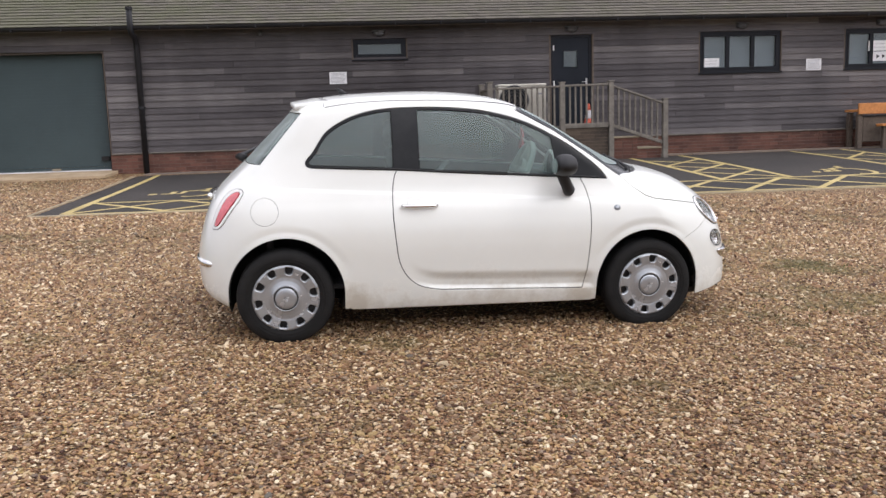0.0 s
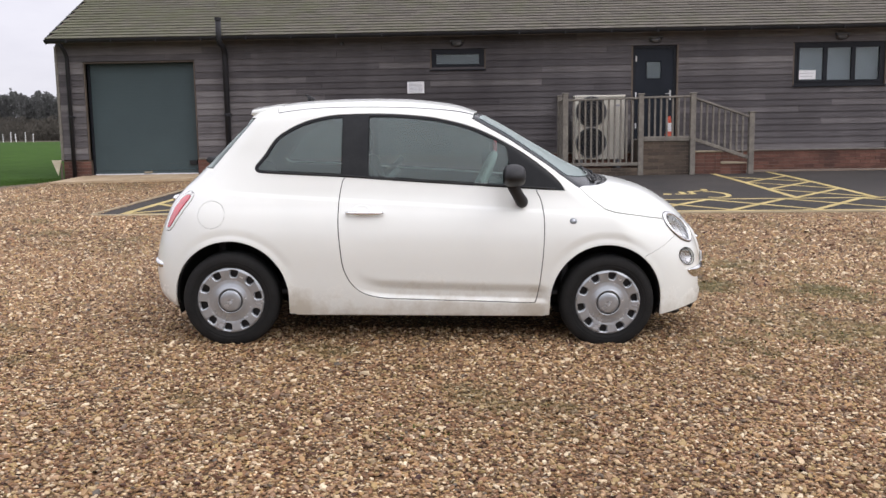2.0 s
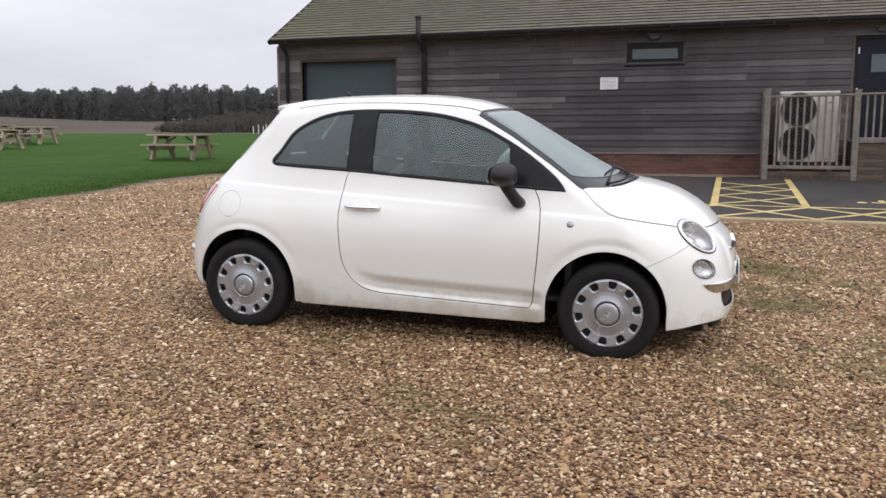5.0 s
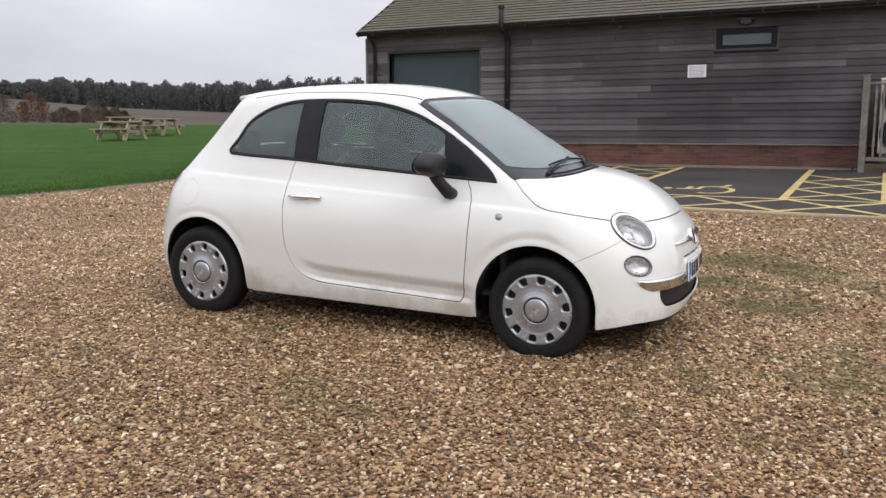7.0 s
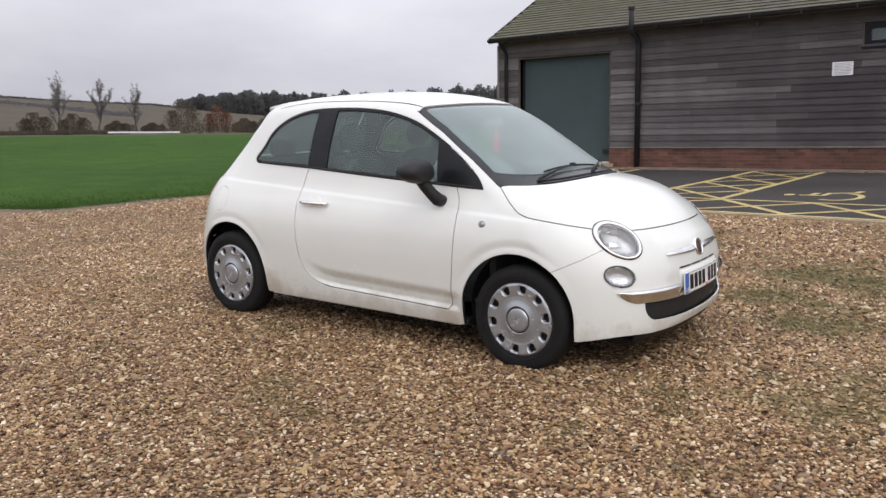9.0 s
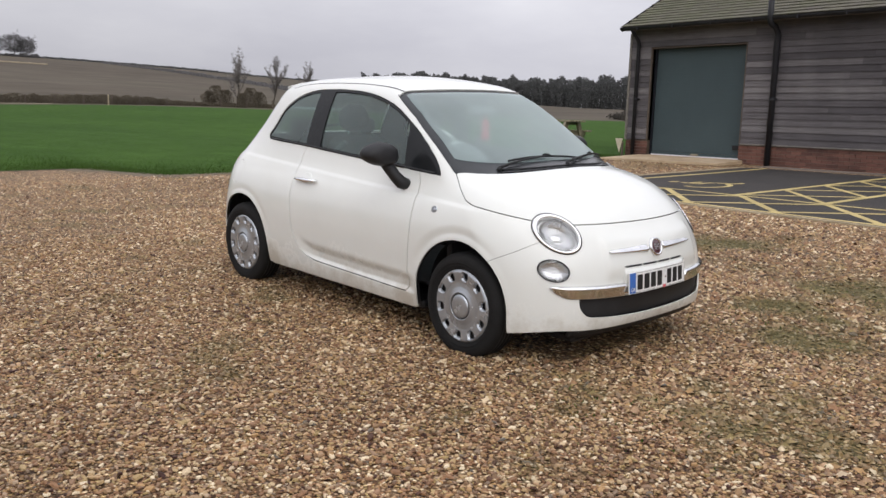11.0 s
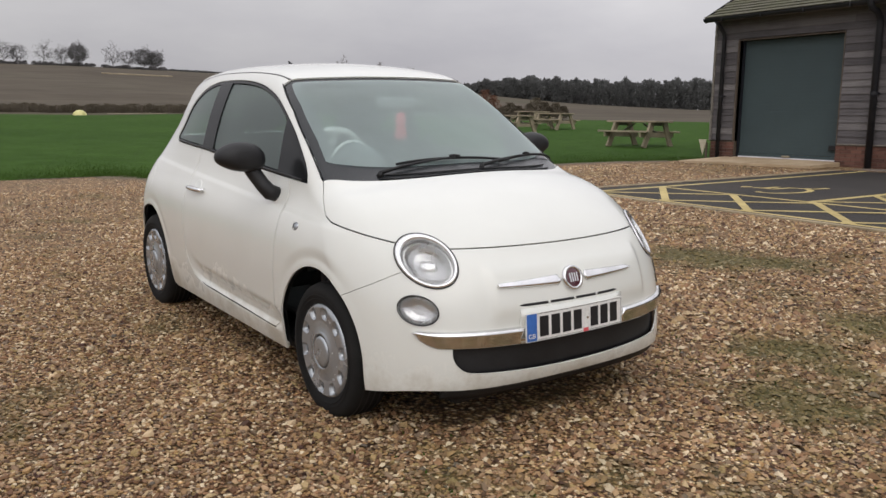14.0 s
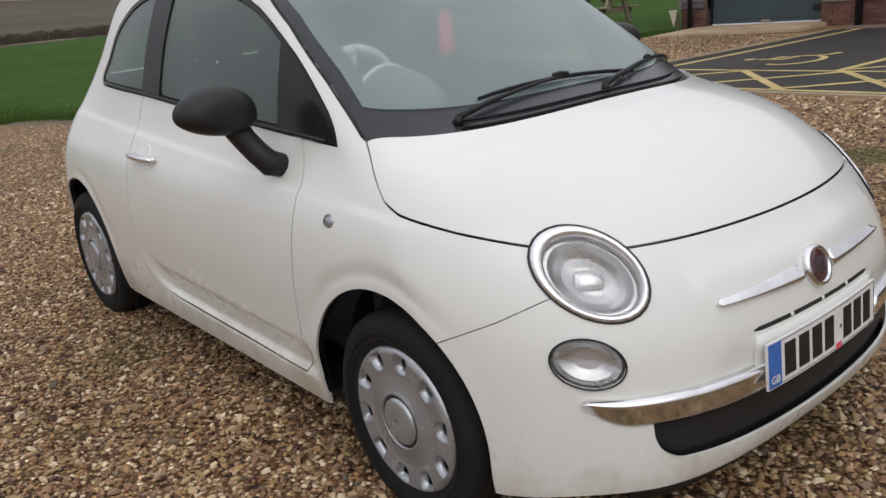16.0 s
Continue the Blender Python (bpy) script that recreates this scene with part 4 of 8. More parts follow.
gutter()


def downpipe(x, label, stack=False):
    """A round pipe down the wall; the soil stack rises on through the eaves."""
    p = new("downpipe")
    tagged(p, label, "downpipe", "downpipes", "structure")
    yo, yw, r = WALL - 0.36, WALL - 0.085, 0.062 if stack else 0.045
    pts = [(x - 0.02, yo + 0.01, EAVE - 0.06), (x - 0.02, yo + 0.02, EAVE - 0.10), (x, yo + 0.12, EAVE - 0.20), (x, yw - 0.03, EAVE - 0.32), (x, yw, EAVE - 0.40), (x, yw, 0.46)]
    if stack:
        pts = [(x - 0.03, yo - 0.04, 3.98), (x - 0.03, yo - 0.04, EAVE - 0.08), (x - 0.02, yo, EAVE - 0.16)] + pts[2:]
    part("pipe", (*tube(pts, r, 14), True), BLACKPIPE, p)
    for z in (1.9,):
        part("pipe_collar", (*tube([(x, yw, z - 0.03), (x, yw, z + 0.03)], r + 0.007, 14), False), BLACKPIPE, p)
        part("pipe_clip", (*bbox(x - 0.08, x + 0.08, yw + 0.03, WALL - 0.001, z - 0.015, z + 0.015, 0.003), False), BLACKPIPE, p)
    if stack:
        part("vent_cap", (*tube([(x - 0.03, yo - 0.04, 3.93), (x - 0.03, yo - 0.04, 3.99)], r + 0.012, 14), False), BLACKPIPE, p)
    return p


downpipe(-4.93, "thick black soil pipe rising through the eaves", True)
downpipe(-8.52, "black downpipe by the corner of the building")


def roller_door():
    x0, x1, z0, z1 = OPENINGS["roller"]
    d = new("door_1")
    tagged(d, "closed grey-green slatted roller shutter door", "roller door", kind="structure")
    y = WALL + 0.17
    k, zt = 0, z1 + 0.06
    slats = int((zt - 0.66) / 0.075)
    for i in range(slats):
        za = 0.66 + i * (zt - 0.66) / slats
        zb = za + (zt - 0.66) / slats - 0.0006
        V = [(x, y - dy, z) for x in (x0 - 0.04, x1 + 0.04) for dy, z in ((0.0, za), (0.0008, (za * 5 + zb) / 6), (0.0008, (za + zb * 5) / 6), (0.0, zb), (-0.02, zb), (-0.02, za))]
        F = [(i0, (i0 + 1) % 6, (i0 + 1) % 6 + 6, i0 + 6) for i0 in range(6)] + [tuple(range(5, -1, -1)), tuple(range(6, 12))]
        part("slat", (V, F, False), SHUTTER, d)
    part("bottom_rail", (*bbox(x0 - 0.04, x1 + 0.04, y - 0.02, y + 0.02, 0.585, 0.655, 0.005), False), SHUTTER, d)
    part("weather_strip", (*bbox(x0, x1, y - 0.03, y + 0.01, 0.555, 0.592, 0.005), False), WHITE, d, "pale rubber strip along the foot")
    part("lifting_handle", (*bbox(-6.98, -6.80, y - 0.06, y - 0.018, 0.60, 0.64, 0.005), False), PALEWOOD, d, "pale lifting handle")
    part("lock_box", (*bbox(-5.92, -5.74, y - 0.05, y - 0.005, 0.78, 0.88, 0.008), False), BLACK, d, "black lock box")
    for xa, xb in ((x0, x0 + 0.05), (x1 - 0.05, x1)):
        part("guide_rail", (*bbox(xa, xb, y - 0.045, y + 0.04, 0.50, z1, 0.004), False), DARKFRAME, d)
    # timber lining boards of the opening
    part("jamb_lining", (*box(x0 - 0.022, x0, WALL - 0.012, WALL + 0.30, 0.905, z1 + 0.02), False), BROWNWOOD, d)
    part("jamb_lining", (*box(x1, x1 + 0.022, WALL - 0.012, WALL + 0.30, 0.905, z1 + 0.02), False), BROWNWOOD, d)
    part("head_lining", (*box(x0, x1, WALL - 0.012, WALL + 0.30, z1, z1 + 0.02), False), BROWNWOOD, d)
    part("threshold", (*box(x0, x1, WALL + 0.05, WALL + 0.30, 0.40, 0.53), False), CONCRETE, d)


roller_door()


def window(name, key, lights, label, blind=BLIND):
    x0, x1, z0, z1 = OPENINGS[key]
    w = new(name)
    tagged(w, label, "window", kind="structure")
    y = WALL + 0.01
    f = 0.068
    fr = part("window_frame", (*join(bbox(x0, x1, y, y + 0.07, z0, z0 + f, 0.004), bbox(x0, x1, y, y + 0.07, z1 - f, z1, 0.004), bbox(x0, x0 + f, y, y + 0.07, z0 + f, z1 - f, 0.004), bbox(x1 - f, x1, y, y + 0.07, z0 + f, z1 - f, 0.004)), False), DARKFRAME, w)
    part("window_sill", (*bbox(x0 - 0.04, x1 + 0.04, WALL - 0.05, y, z0 - 0.035, z0 - 0.002, 0.006), False), DARKFRAME, w)
    part("head_trim", (*bbox(x0 - 0.03, x1 + 0.03, WALL - 0.02, y, z1 + 0.002, z1 + 0.03, 0.004), False), DARKFRAME, w)
    part("side_trim", (*bbox(x0 - 0.03, x0 - 0.002, WALL - 0.015, y + 0.03, z0, z1, 0.004), False), BROWNWOOD, w)
    part("side_trim", (*bbox(x1 + 0.002, x1 + 0.03, WALL - 0.015, y + 0.03, z0, z1, 0.004), False), BROWNWOOD, w)
    step = (x1 - x0 - 2 * f) / lights
    for i in range(lights):
        a, b = x0 + f + i * step, x0 + f + (i + 1) * step
        if i:
            part("mullion", (*bbox(a - 0.04, a + 0.04, y - 0.004, y + 0.066, z0 + f, z1 - f, 0.004), False), DARKFRAME, w)
        q = 0.045
        part("sash", (*join(bbox(a, b, y - 0.012, y + 0.05, z0 + f, z0 + f + q, 0.003), bbox(a, b, y - 0.012, y + 0.05, z1 - f - q, z1 - f, 0.003), bbox(a, a + q, y - 0.012, y + 0.05, z0 + f + q, z1 - f - q, 0.003), bbox(b - q, b, y - 0.012, y + 0.05, z0 + f + q, z1 - f - q, 0.003)), False), DARKFRAME, w)
        pane = part("pane", (*box(a + q, b - q, y + 0.02, y + 0.026, z0 + f + q, z1 - f - q), False), WINGLASS, w)
        pane.visible_shadow = False
        if blind is not None:
            # at the small window this sheet is the dim-room backing
            part("blind", (*bbox(a + 0.01, b - 0.01, y + 0.14, y + 0.146, z0 + 0.02, z1 - 0.02, 0.001), False), blind, w, "roller blind behind the pane")
    return w


window("window_1", "small", 1, "small dark-framed high window in timber cladding", DIMROOM)
window("window_2", "wide", 3, "three-light dark-framed window with pale blinds")
window("window_3", "end", 3, "dark-framed window with white notices on the glass")


def card(name, x0, x1, z0, z1, y, rows, label, arrows=False):
    c = new(name)
    tagged(c, label, "notice", "paper notices")
    part("sheet", (*bbox(x0, x1, y - 0.006, y, z0, z1, 0.0015), False), WHITE, c)
    w, h = x1 - x0, z1 - z0
    rng = random.Random(int(x0 * 100))
    for i in range(rows):
        z = z1 - h * (i + 1) / (rows + 1)
        e = w * rng.uniform(0.06, 0.18)
        part("text_bar", (*box(x0 + w * 0.08, x1 - e, y - 0.0075, y - 0.0062, z - h * 0.022, z + h * 0.022), False), PRINT, c)
    if arrows:
        for k in (0.25, 0.65):
            a = x0 + w * k
            zc = (z0 + z1) / 2
            V = [(a, y - 0.0075, zc - 0.05), (a + 0.08, y - 0.0075, zc), (a, y - 0.0075, zc + 0.05), (a, y - 0.0062, zc - 0.05), (a + 0.08, y - 0.0062, zc), (a, y - 0.0062, zc + 0.05)]
            part("arrow", (V, [(0, 1, 2), (5, 4, 3), (0, 3, 4, 1), (1, 4, 5, 2), (2, 5, 3, 0)], False), BLACK, c)


card("wall_notice", -0.85, -0.47, 2.30, 2.56, WALL - 0.022, 8, "white printed notice fixed to the timber wall")
card("wall_notice", 10.36, 10.74, 2.32, 2.59, WALL - 0.022, 8, "white printed notice fixed to the timber wall")
card("window_notice", 7.84, 8.22, 2.46, 2.66, WALL + 0.010, 2, "white notice in the corner of a window pane")
card("window_notice", 11.94, 12.6, 2.74, 2.98, WALL + 0.010, 2, "white notice with grey lettering on the glass")
card("window_notice", 12.06, 12.42, 2.50, 2.72, WALL + 0.008, 0, "white notice with two black arrows on the glass", True)


def entrance_door():
    x0, x1, z0, z1 = OPENINGS["door"]
    d = new("door_2")
    tagged(d, "closed dark blue door with a small square window", "door", kind="structure")
    y = WALL + 0.02
    f = 0.06
    part("door_frame", (*join(bbox(x0, x0 + f, y, y + 0.1, z0, z1, 0.004), bbox(x1 - f, x1, y, y + 0.1, z0, z1, 0.004), bbox(x0 + f, x1 - f, y, y + 0.1, z1 - f, z1, 0.004)), False), DARKFRAME, d)
    gx0, gx1, gz0, gz1 = 4.50, 4.82, 2.55, 2.91
    lf = part("door_leaf", (*join(box(x0 + f, gx0, y + 0.02, y + 0.065, z0 + 0.02, z1 - f), box(gx1, x1 - f, y + 0.02, y + 0.065, z0 + 0.02, z1 - f), box(gx0, gx1, y + 0.02, y + 0.065, z0 + 0.02, gz0), box(gx0, gx1, y + 0.02, y + 0.065, gz1, z1 - f)), False), DOORBLUE, d)
    part("glazing_bead", (*join(bbox(gx0 - 0.02, gx1 + 0.02, y + 0.01, y + 0.022, gz0 - 0.02, gz0, 0.002), bbox(gx0 - 0.02, gx1 + 0.02, y + 0.01, y + 0.022, gz1, gz1 + 0.02, 0.002), bbox(gx0 - 0.02, gx0, y + 0.01, y + 0.022, gz0, gz1, 0.002), bbox(gx1, gx1 + 0.02, y + 0.01, y + 0.022, gz0, gz1, 0.002)), False), DOORBLUE, lf)
    part("pane", (*box(gx0, gx1, y + 0.04, y + 0.046, gz0, gz1), False), WINGLASS, lf)
    part("blind", (*box(gx0 - 0.03, gx1 + 0.03, y + 0.08, y + 0.085, gz0 - 0.03, gz1 + 0.03), False), DIMROOM, lf)
    for z in (1.5, 2.18, 2.98):
        part("hinge", (*tube([(x0 + f + 0.012, y + 0.012, z - 0.06), (x0 + f + 0.012, y + 0.012, z + 0.06)], 0.018, 8), False), WHITE, d, "white metal hinge")
    part("handle_plate", (*bbox(x1 - 0.14, x1 - 0.10, y + 0.008, y + 0.02, 2.06, 2.28, 0.003), False), STEEL, lf)
    part("lever", (*tube([(x1 - 0.12, y + 0.01, 2.2), (x1 - 0.12, y - 0.04, 2.2), (x1 - 0.24, y - 0.04, 2.2)], 0.009, 8), True), STEEL, lf)
    part("side_trim", (*bbox(x0 - 0.045, x0 - 0.002, WALL - 0.02, y + 0.03, z0, z1 + 0.03, 0.004), False), BROWNWOOD, d)
    part("side_trim", (*bbox(x1 + 0.002, x1 + 0.045, WALL - 0.02, y + 0.03, z0, z1 + 0.03, 0.004), False), BROWNWOOD, d)


entrance_door()


def bulkhead_light(x, z):
    b = new("bulkhead_light")
    tagged(b, "grey oval outdoor bulkhead light, unlit", "wall light", "wall lights")
    V, F = lathe([(0.0, 0.0), (0.07, 0.0), (0.075, 0.02), (0.075, 0.05)], 16, "y")
    part("base", ([(x + p[0] * 1.9, WALL - 0.002 + p[1] * 1.0, z + p[2]) for p in V], F, True), LAMPGREY, b)
    V, F = lathe([(0.066, 0.05), (0.06, 0.085), (0.04, 0.105), (0.0, 0.112)], 16, "y")
    part("diffuser", ([(x + p[0] * 1.85, WALL - 0.002 + p[1], z + p[2]) for p in V], F, True), LAMPGREY, b, "cloudy grey diffuser")
    part("eyelid", (*bbox(x - 0.15, x + 0.15, WALL - 0.12, WALL - 0.002, z + 0.035, z + 0.075, 0.012), False), LAMPGREY, b)


for x in (0.28, 4.67, 8.75, 12.25):
    bulkhead_light(x, 3.38)


def wall_camera():
    c = new("dome_sensor")
    tagged(c, "small dark movement sensor under the eaves", "sensor")
    part("bracket", (*bbox(-2.34, -2.26, WALL - 0.08, WALL - 0.002, 3.42, 3.47, 0.008), False), LAMPGREY, c)
    part("head", (*tube([(-2.30, WALL - 0.09, 3.38), (-2.30, WALL - 0.09, 3.45)], [0.035, 0.05], 12), True), LAMPGREY, c)


wall_camera()


# plinth bricks, laid in stretcher bond
def plinth():
    pl = new("brick_plinth")
    tagged(pl, "low red brick plinth under the timber cladding", "plinth", kind="structure")
    core = []
    for a, b in ((X0, OPENINGS["roller"][0]), (OPENINGS["roller"][1], X1)):
        core.append(box(a + 0.01, b - 0.01, WALL + 0.012, WALL + 0.05, FOOT, PLINTH - 0.004))
    part("mortar_bed", (*join(*core), False), MORTAR, pl)
    rng = np.random.default_rng(4)
    V, F = [], []
    for a, b in ((X0, OPENINGS["roller"][0]), (OPENINGS["roller"][1], X1)):
        for r in range(8):
            z0 = PLINTH - 0.012 - 0.075 * (r + 1)
            x = a - (0.1125 if r % 2 else 0)
            while x < b:
                xa, xb = max(x, a), min(x + 0.215, b)
                if xb - xa > 0.03:
                    y = WALL + 0.001 + rng.normal(0, 0.0015)
                    v, f = box(xa, xb, y, WALL + 0.03, z0, z0 + 0.065)
                    k = len(V)
                    V += v
                    F += [tuple(i + k for i in g) for g in f]
                x += 0.225
    o = part("bricks", (V, F, False), BRICK, pl, "red-brown bricks in stretcher bond")
    o["kind"] = "stuff"
    part("drip_board", (*bbox(OPENINGS["roller"][1] + 0.03, X1, WALL - 0.03, WALL + 0.04, PLINTH - 0.008, PLINTH + 0.022, 0.005), False), GREYWOOD, pl)


plinth()


# ---- raised landing, railing, steps ----
LAND_Y = 18.5


def rail_post(x, y, z0, z1):
    p = new("railing_post")
    tagged(p, "square weathered timber railing post", "post", "railing posts")
    part("shaft", (*bbox(x - 0.055, x + 0.055, y - 0.055, y + 0.055, z0, z1, 0.006), False), GREYWOOD, p)
    part("cap", (*bbox(x - 0.068, x + 0.068, y - 0.068, y + 0.068, z1, z1 + 0.025, 0.006), False), GREYWOOD, p)


for x, y, z in ((2.56, LAND_Y, 2.17), (2.56, WALL - 0.08, 2.17), (4.15, LAND_Y, 2.13), (5.24, LAND_Y, 2.13), (6.47, LAND_Y, 1.72)):
    rail_post(x, y, H(x, y) - 0.02, z)


def railing(a, b, bottom_a, bottom_b, count, label):
    """Rails and balusters between two posts; a and b are tops of the rail."""
    r = new("railing")
    tagged(r, label, "railing", "timber railings")
    a, b = Vector(a), Vector(b)
    d = (b - a)
    m = Matrix.Translation((a + b) / 2) @ d.to_track_quat("X", "Z").to_matrix().to_4x4()
    part("top_rail", (*bbox(-d.length / 2, d.length / 2, -0.045, 0.045, -0.04, 0.0, 0.006), False), GREYWOOD, r, "", m)
    lo = Vector((a.x, a.y, bottom_a)), Vector((b.x, b.y, bottom_b))
    e = lo[1] - lo[0]
    m = Matrix.Translation((lo[0] + lo[1]) / 2) @ e.to_track_quat("X", "Z").to_matrix().to_4x4()
    part("bottom_rail", (*bbox(-e.length / 2, e.length / 2, -0.03, 0.03, -0.035, 0.035, 0.006), False), GREYWOOD, r, "", m)
    for i in range(count):
        t = (i + 1) / (count + 1)
        p, q = lo[0].lerp(lo[1], t), a.lerp(b, t)
        part("baluster", (*bbox(p.x - 0.019, p.x + 0.019, p.y - 0.019, p.y + 0.019, p.z + 0.03, q.z - 0.035, 0.004), False), GREYWOOD, r)


railing((2.61, LAND_Y, 2.06), (4.10, LAND_Y, 2.08), 0.68, 0.68, 11, "weathered timber railing screening an outdoor air-conditioning unit")
railing((4.20, LAND_Y, 2.09), (5.19, LAND_Y, 2.10), 1.22, 1.22, 7, "weathered timber landing railing with upright balusters")
railing((5.29, LAND_Y, 2.06), (6.42, LAND_Y, 1.66), 1.18, 0.78, 8, "sloping weathered timber stair railing")
railing((2.56, LAND_Y + 0.06, 2.06), (2.56, WALL - 0.13, 2.06), 0.68, 0.68, 8, "short weathered timber return railing against the wall")


def brick_panel(x0, x1, y, z0, z1, parent):
    """A low half-brick wall in stretcher bond, facing the car park."""
    part("mortar_bed", (*box(x0 + 0.004, x1 - 0.004, y + 0.01, y + 0.10, z0, z1 - 0.004), False), MORTAR, parent)
    r, z = 0, z1 - 0.065
    V, F = [], []
    while z > z0 - 0.06:
        x = x0 - (0.1125 if r % 2 else 0)
        while x < x1:
            xa, xb = max(x, x0), min(x + 0.215, x1)
            if xb - xa > 0.03:
                v, f = box(xa, xb, y, y + 0.09, max(z, z0), z + 0.065)
                k = len(V)
                V += v
                F += [tuple(i + k for i in g) for g in f]
            x += 0.225
        z -= 0.075
        r += 1
    o = part("bricks", (V, F, False), ALGAEBRICK, parent, "dark algae-stained bricks")
    o["kind"] = "stuff"


def landing():
    l = new("landing")
    tagged(l, "raised timber landing on a red-brown brick base", "landing", kind="structure")
    for i in range(8):
        y = LAND_Y + 0.02 + i * 0.138
        part("deck_board", (*bbox(4.16, 5.30, y, y + 0.132, 1.165, 1.195, 0.004), False), GREYWOOD, l)
    brick_panel(4.21, 5.18, LAND_Y, 0.38, 1.15, l)
    part("edge_trim", (*bbox(4.20, 5.19, LAND_Y - 0.03, LAND_Y + 0.01, 1.155, 1.20, 0.004), False), GREYWOOD, l)
    part("side_wall", (*box(4.16, 4.20, LAND_Y + 0.06, WALL - 0.02, 0.42, 1.16), False), BROWNWOOD, l)


landing()


def screen_wall():
    w = new("low_brick_wall")
    tagged(w, "low weathered brick wall under the timber screen railing", "wall", kind="structure")
    brick_panel(2.62, 4.09, LAND_Y - 0.04, 0.36, 0.60, w)


screen_wall()


def steps():
    s = new("steps")
    tagged(s, "short flight of brick-sided steps with pale treads", "steps", kind="structure")
    for i, (x, z) in enumerate(((5.30, 0.93), (5.86, 0.68))):
        xe = 5.86 if i == 0 else 6.40
        part("tread", (*bbox(x, xe + 0.03, LAND_Y + 0.02, WALL - 0.05, z - 0.03, z, 0.006), False), PALEWOOD, s, "pale worn tread")
        V, F = [], []
        zz = z - 0.03
        while zz > 0.42:
            x_, k = x + 0.0, 0
            while x_ < xe:
                v, f = box(x_, min(x_ + 0.215, xe), LAND_Y + 0.05, LAND_Y + 0.15, max(zz - 0.065, 0.40), zz)
                q = len(V)
                V += v
                F += [tuple(j + q for j in g) for g in f]
                x_ += 0.225
            zz -= 0.075
        o = part("brick_riser", (V, F, False), BRICK, s)
        part("step_fill", (*box(x, xe, LAND_Y + 0.06, WALL - 0.04, 0.40, z - 0.031), False), MORTAR, s)


steps()


def ac_unit():
    a = new("air_conditioning_unit")
    tagged(a, "tall off-white outdoor air-conditioning unit with two fans", "air conditioner")
    x0, x1, y0, y1, z0, z1 = 2.80, 3.86, 18.78, 19.14, 0.78, 2.15
    part("cabinet", (*bbox(x0, x1, y0, y1, z0, z1 - 0.05, 0.012), False), ACWHITE, a)
    part("top_panel", (*bbox(x0 - 0.01, x1 + 0.01, y0 - 0.012, y1 + 0.01, z1 - 0.05, z1, 0.01), False), ACWHITE, a)
    for zc in (1.80, 1.14):
        V, F = lathe([(0.325, 0.0), (0.33, 0.018), (0.31, 0.022), (0.305, 0.0)], 28, "y")
        g = part("fan_ring", ([(x0 + 0.345 + p[0], y0 + p[1], zc + p[2]) for p in V], F, True), LAMPGREY, a)
        V, F = lathe([(0.0, 0.004), (0.306, 0.004)], 28, "y")
        part("fan_recess", ([(x0 + 0.345 + p[0], y0 - 0.001 + p[1] * 0.5, zc + p[2]) for p in V], F, False), BLACK, a, "dark fan opening")
        for r in (0.06, 0.12, 0.18, 0.24, 0.285):
            V, F = lathe([(r - 0.004, 0.012), (r + 0.004, 0.012), (r + 0.004, 0.018), (r - 0.004, 0.018)], 24, "y", True)
            part("guard_wire", ([(x0 + 0.345 + p[0], y0 + p[1], zc + p[2]) for p in V], F, False), LAMPGREY, a)
        for k in range(4):
            an = k * math.pi / 2 + 0.5
            V = [(x0 + 0.345 + r * math.cos(an + o), y0 - 0.004 - 0.004 * q, zc + r * math.sin(an + o)) for q in (0, 1) for r, o in ((0.04, 0), (0.27, -0.3), (0.28, 0.25), (0.05, 0.5))]
            part("blade", (V, [(0, 1, 2, 3), (7, 6, 5, 4), (0, 4, 5, 1), (1, 5, 6, 2), (2, 6, 7, 3), (3, 7, 4, 0)], False), DARKFRAME, a)
    part("service_panel", (*bbox(x0 + 0.70, x1 - 0.02, y0 - 0.012, y0 + 0.001, z0 + 0.06, z1 - 0.1, 0.004), False), ACWHITE, a)
    part("badge_plate", (*bbox(x1 - 0.2, x1 - 0.08, y0 - 0.016, y0 - 0.011, z1 - 0.24, z1 - 0.2, 0.001), False), PRINT, a)
    for x in (x0 + 0.12, x1 - 0.12):
        part("foot", (*bbox(x - 0.05, x + 0.05, y0 - 0.02, y1 + 0.02, H(x, 19.0) - 0.01, z0, 0.006), False), LAMPGREY, a)


ac_unit()


def traffic_cone():
    c = new("traffic_cone")
    tagged(c, "orange and white traffic cone on the landing", "traffic cone")
    x, y, z = 4.80, 18.72, 1.195
    part("base", (*bbox(x - 0.13, x + 0.13, y - 0.13, y + 0.13, z, z + 0.03, 0.006), False), CONE_RED, c)
    for name, mat, r0, z0, r1, z1 in (("lower_cone", CONE_RED, 0.10, 0.03, 0.075, 0.16), ("white_band", WHITE, 0.0755, 0.16, 0.052, 0.34), ("upper_cone", CONE_RED, 0.0525, 0.34, 0.028, 0.48)):
        V, F = lathe([(r0, z0), (r1, z1)], 16)
        part(name, ([(x + p[0], y + p[1], z + p[2]) for p in V] , F + [tuple(range(16, 32))], True), mat, c)


traffic_cone()


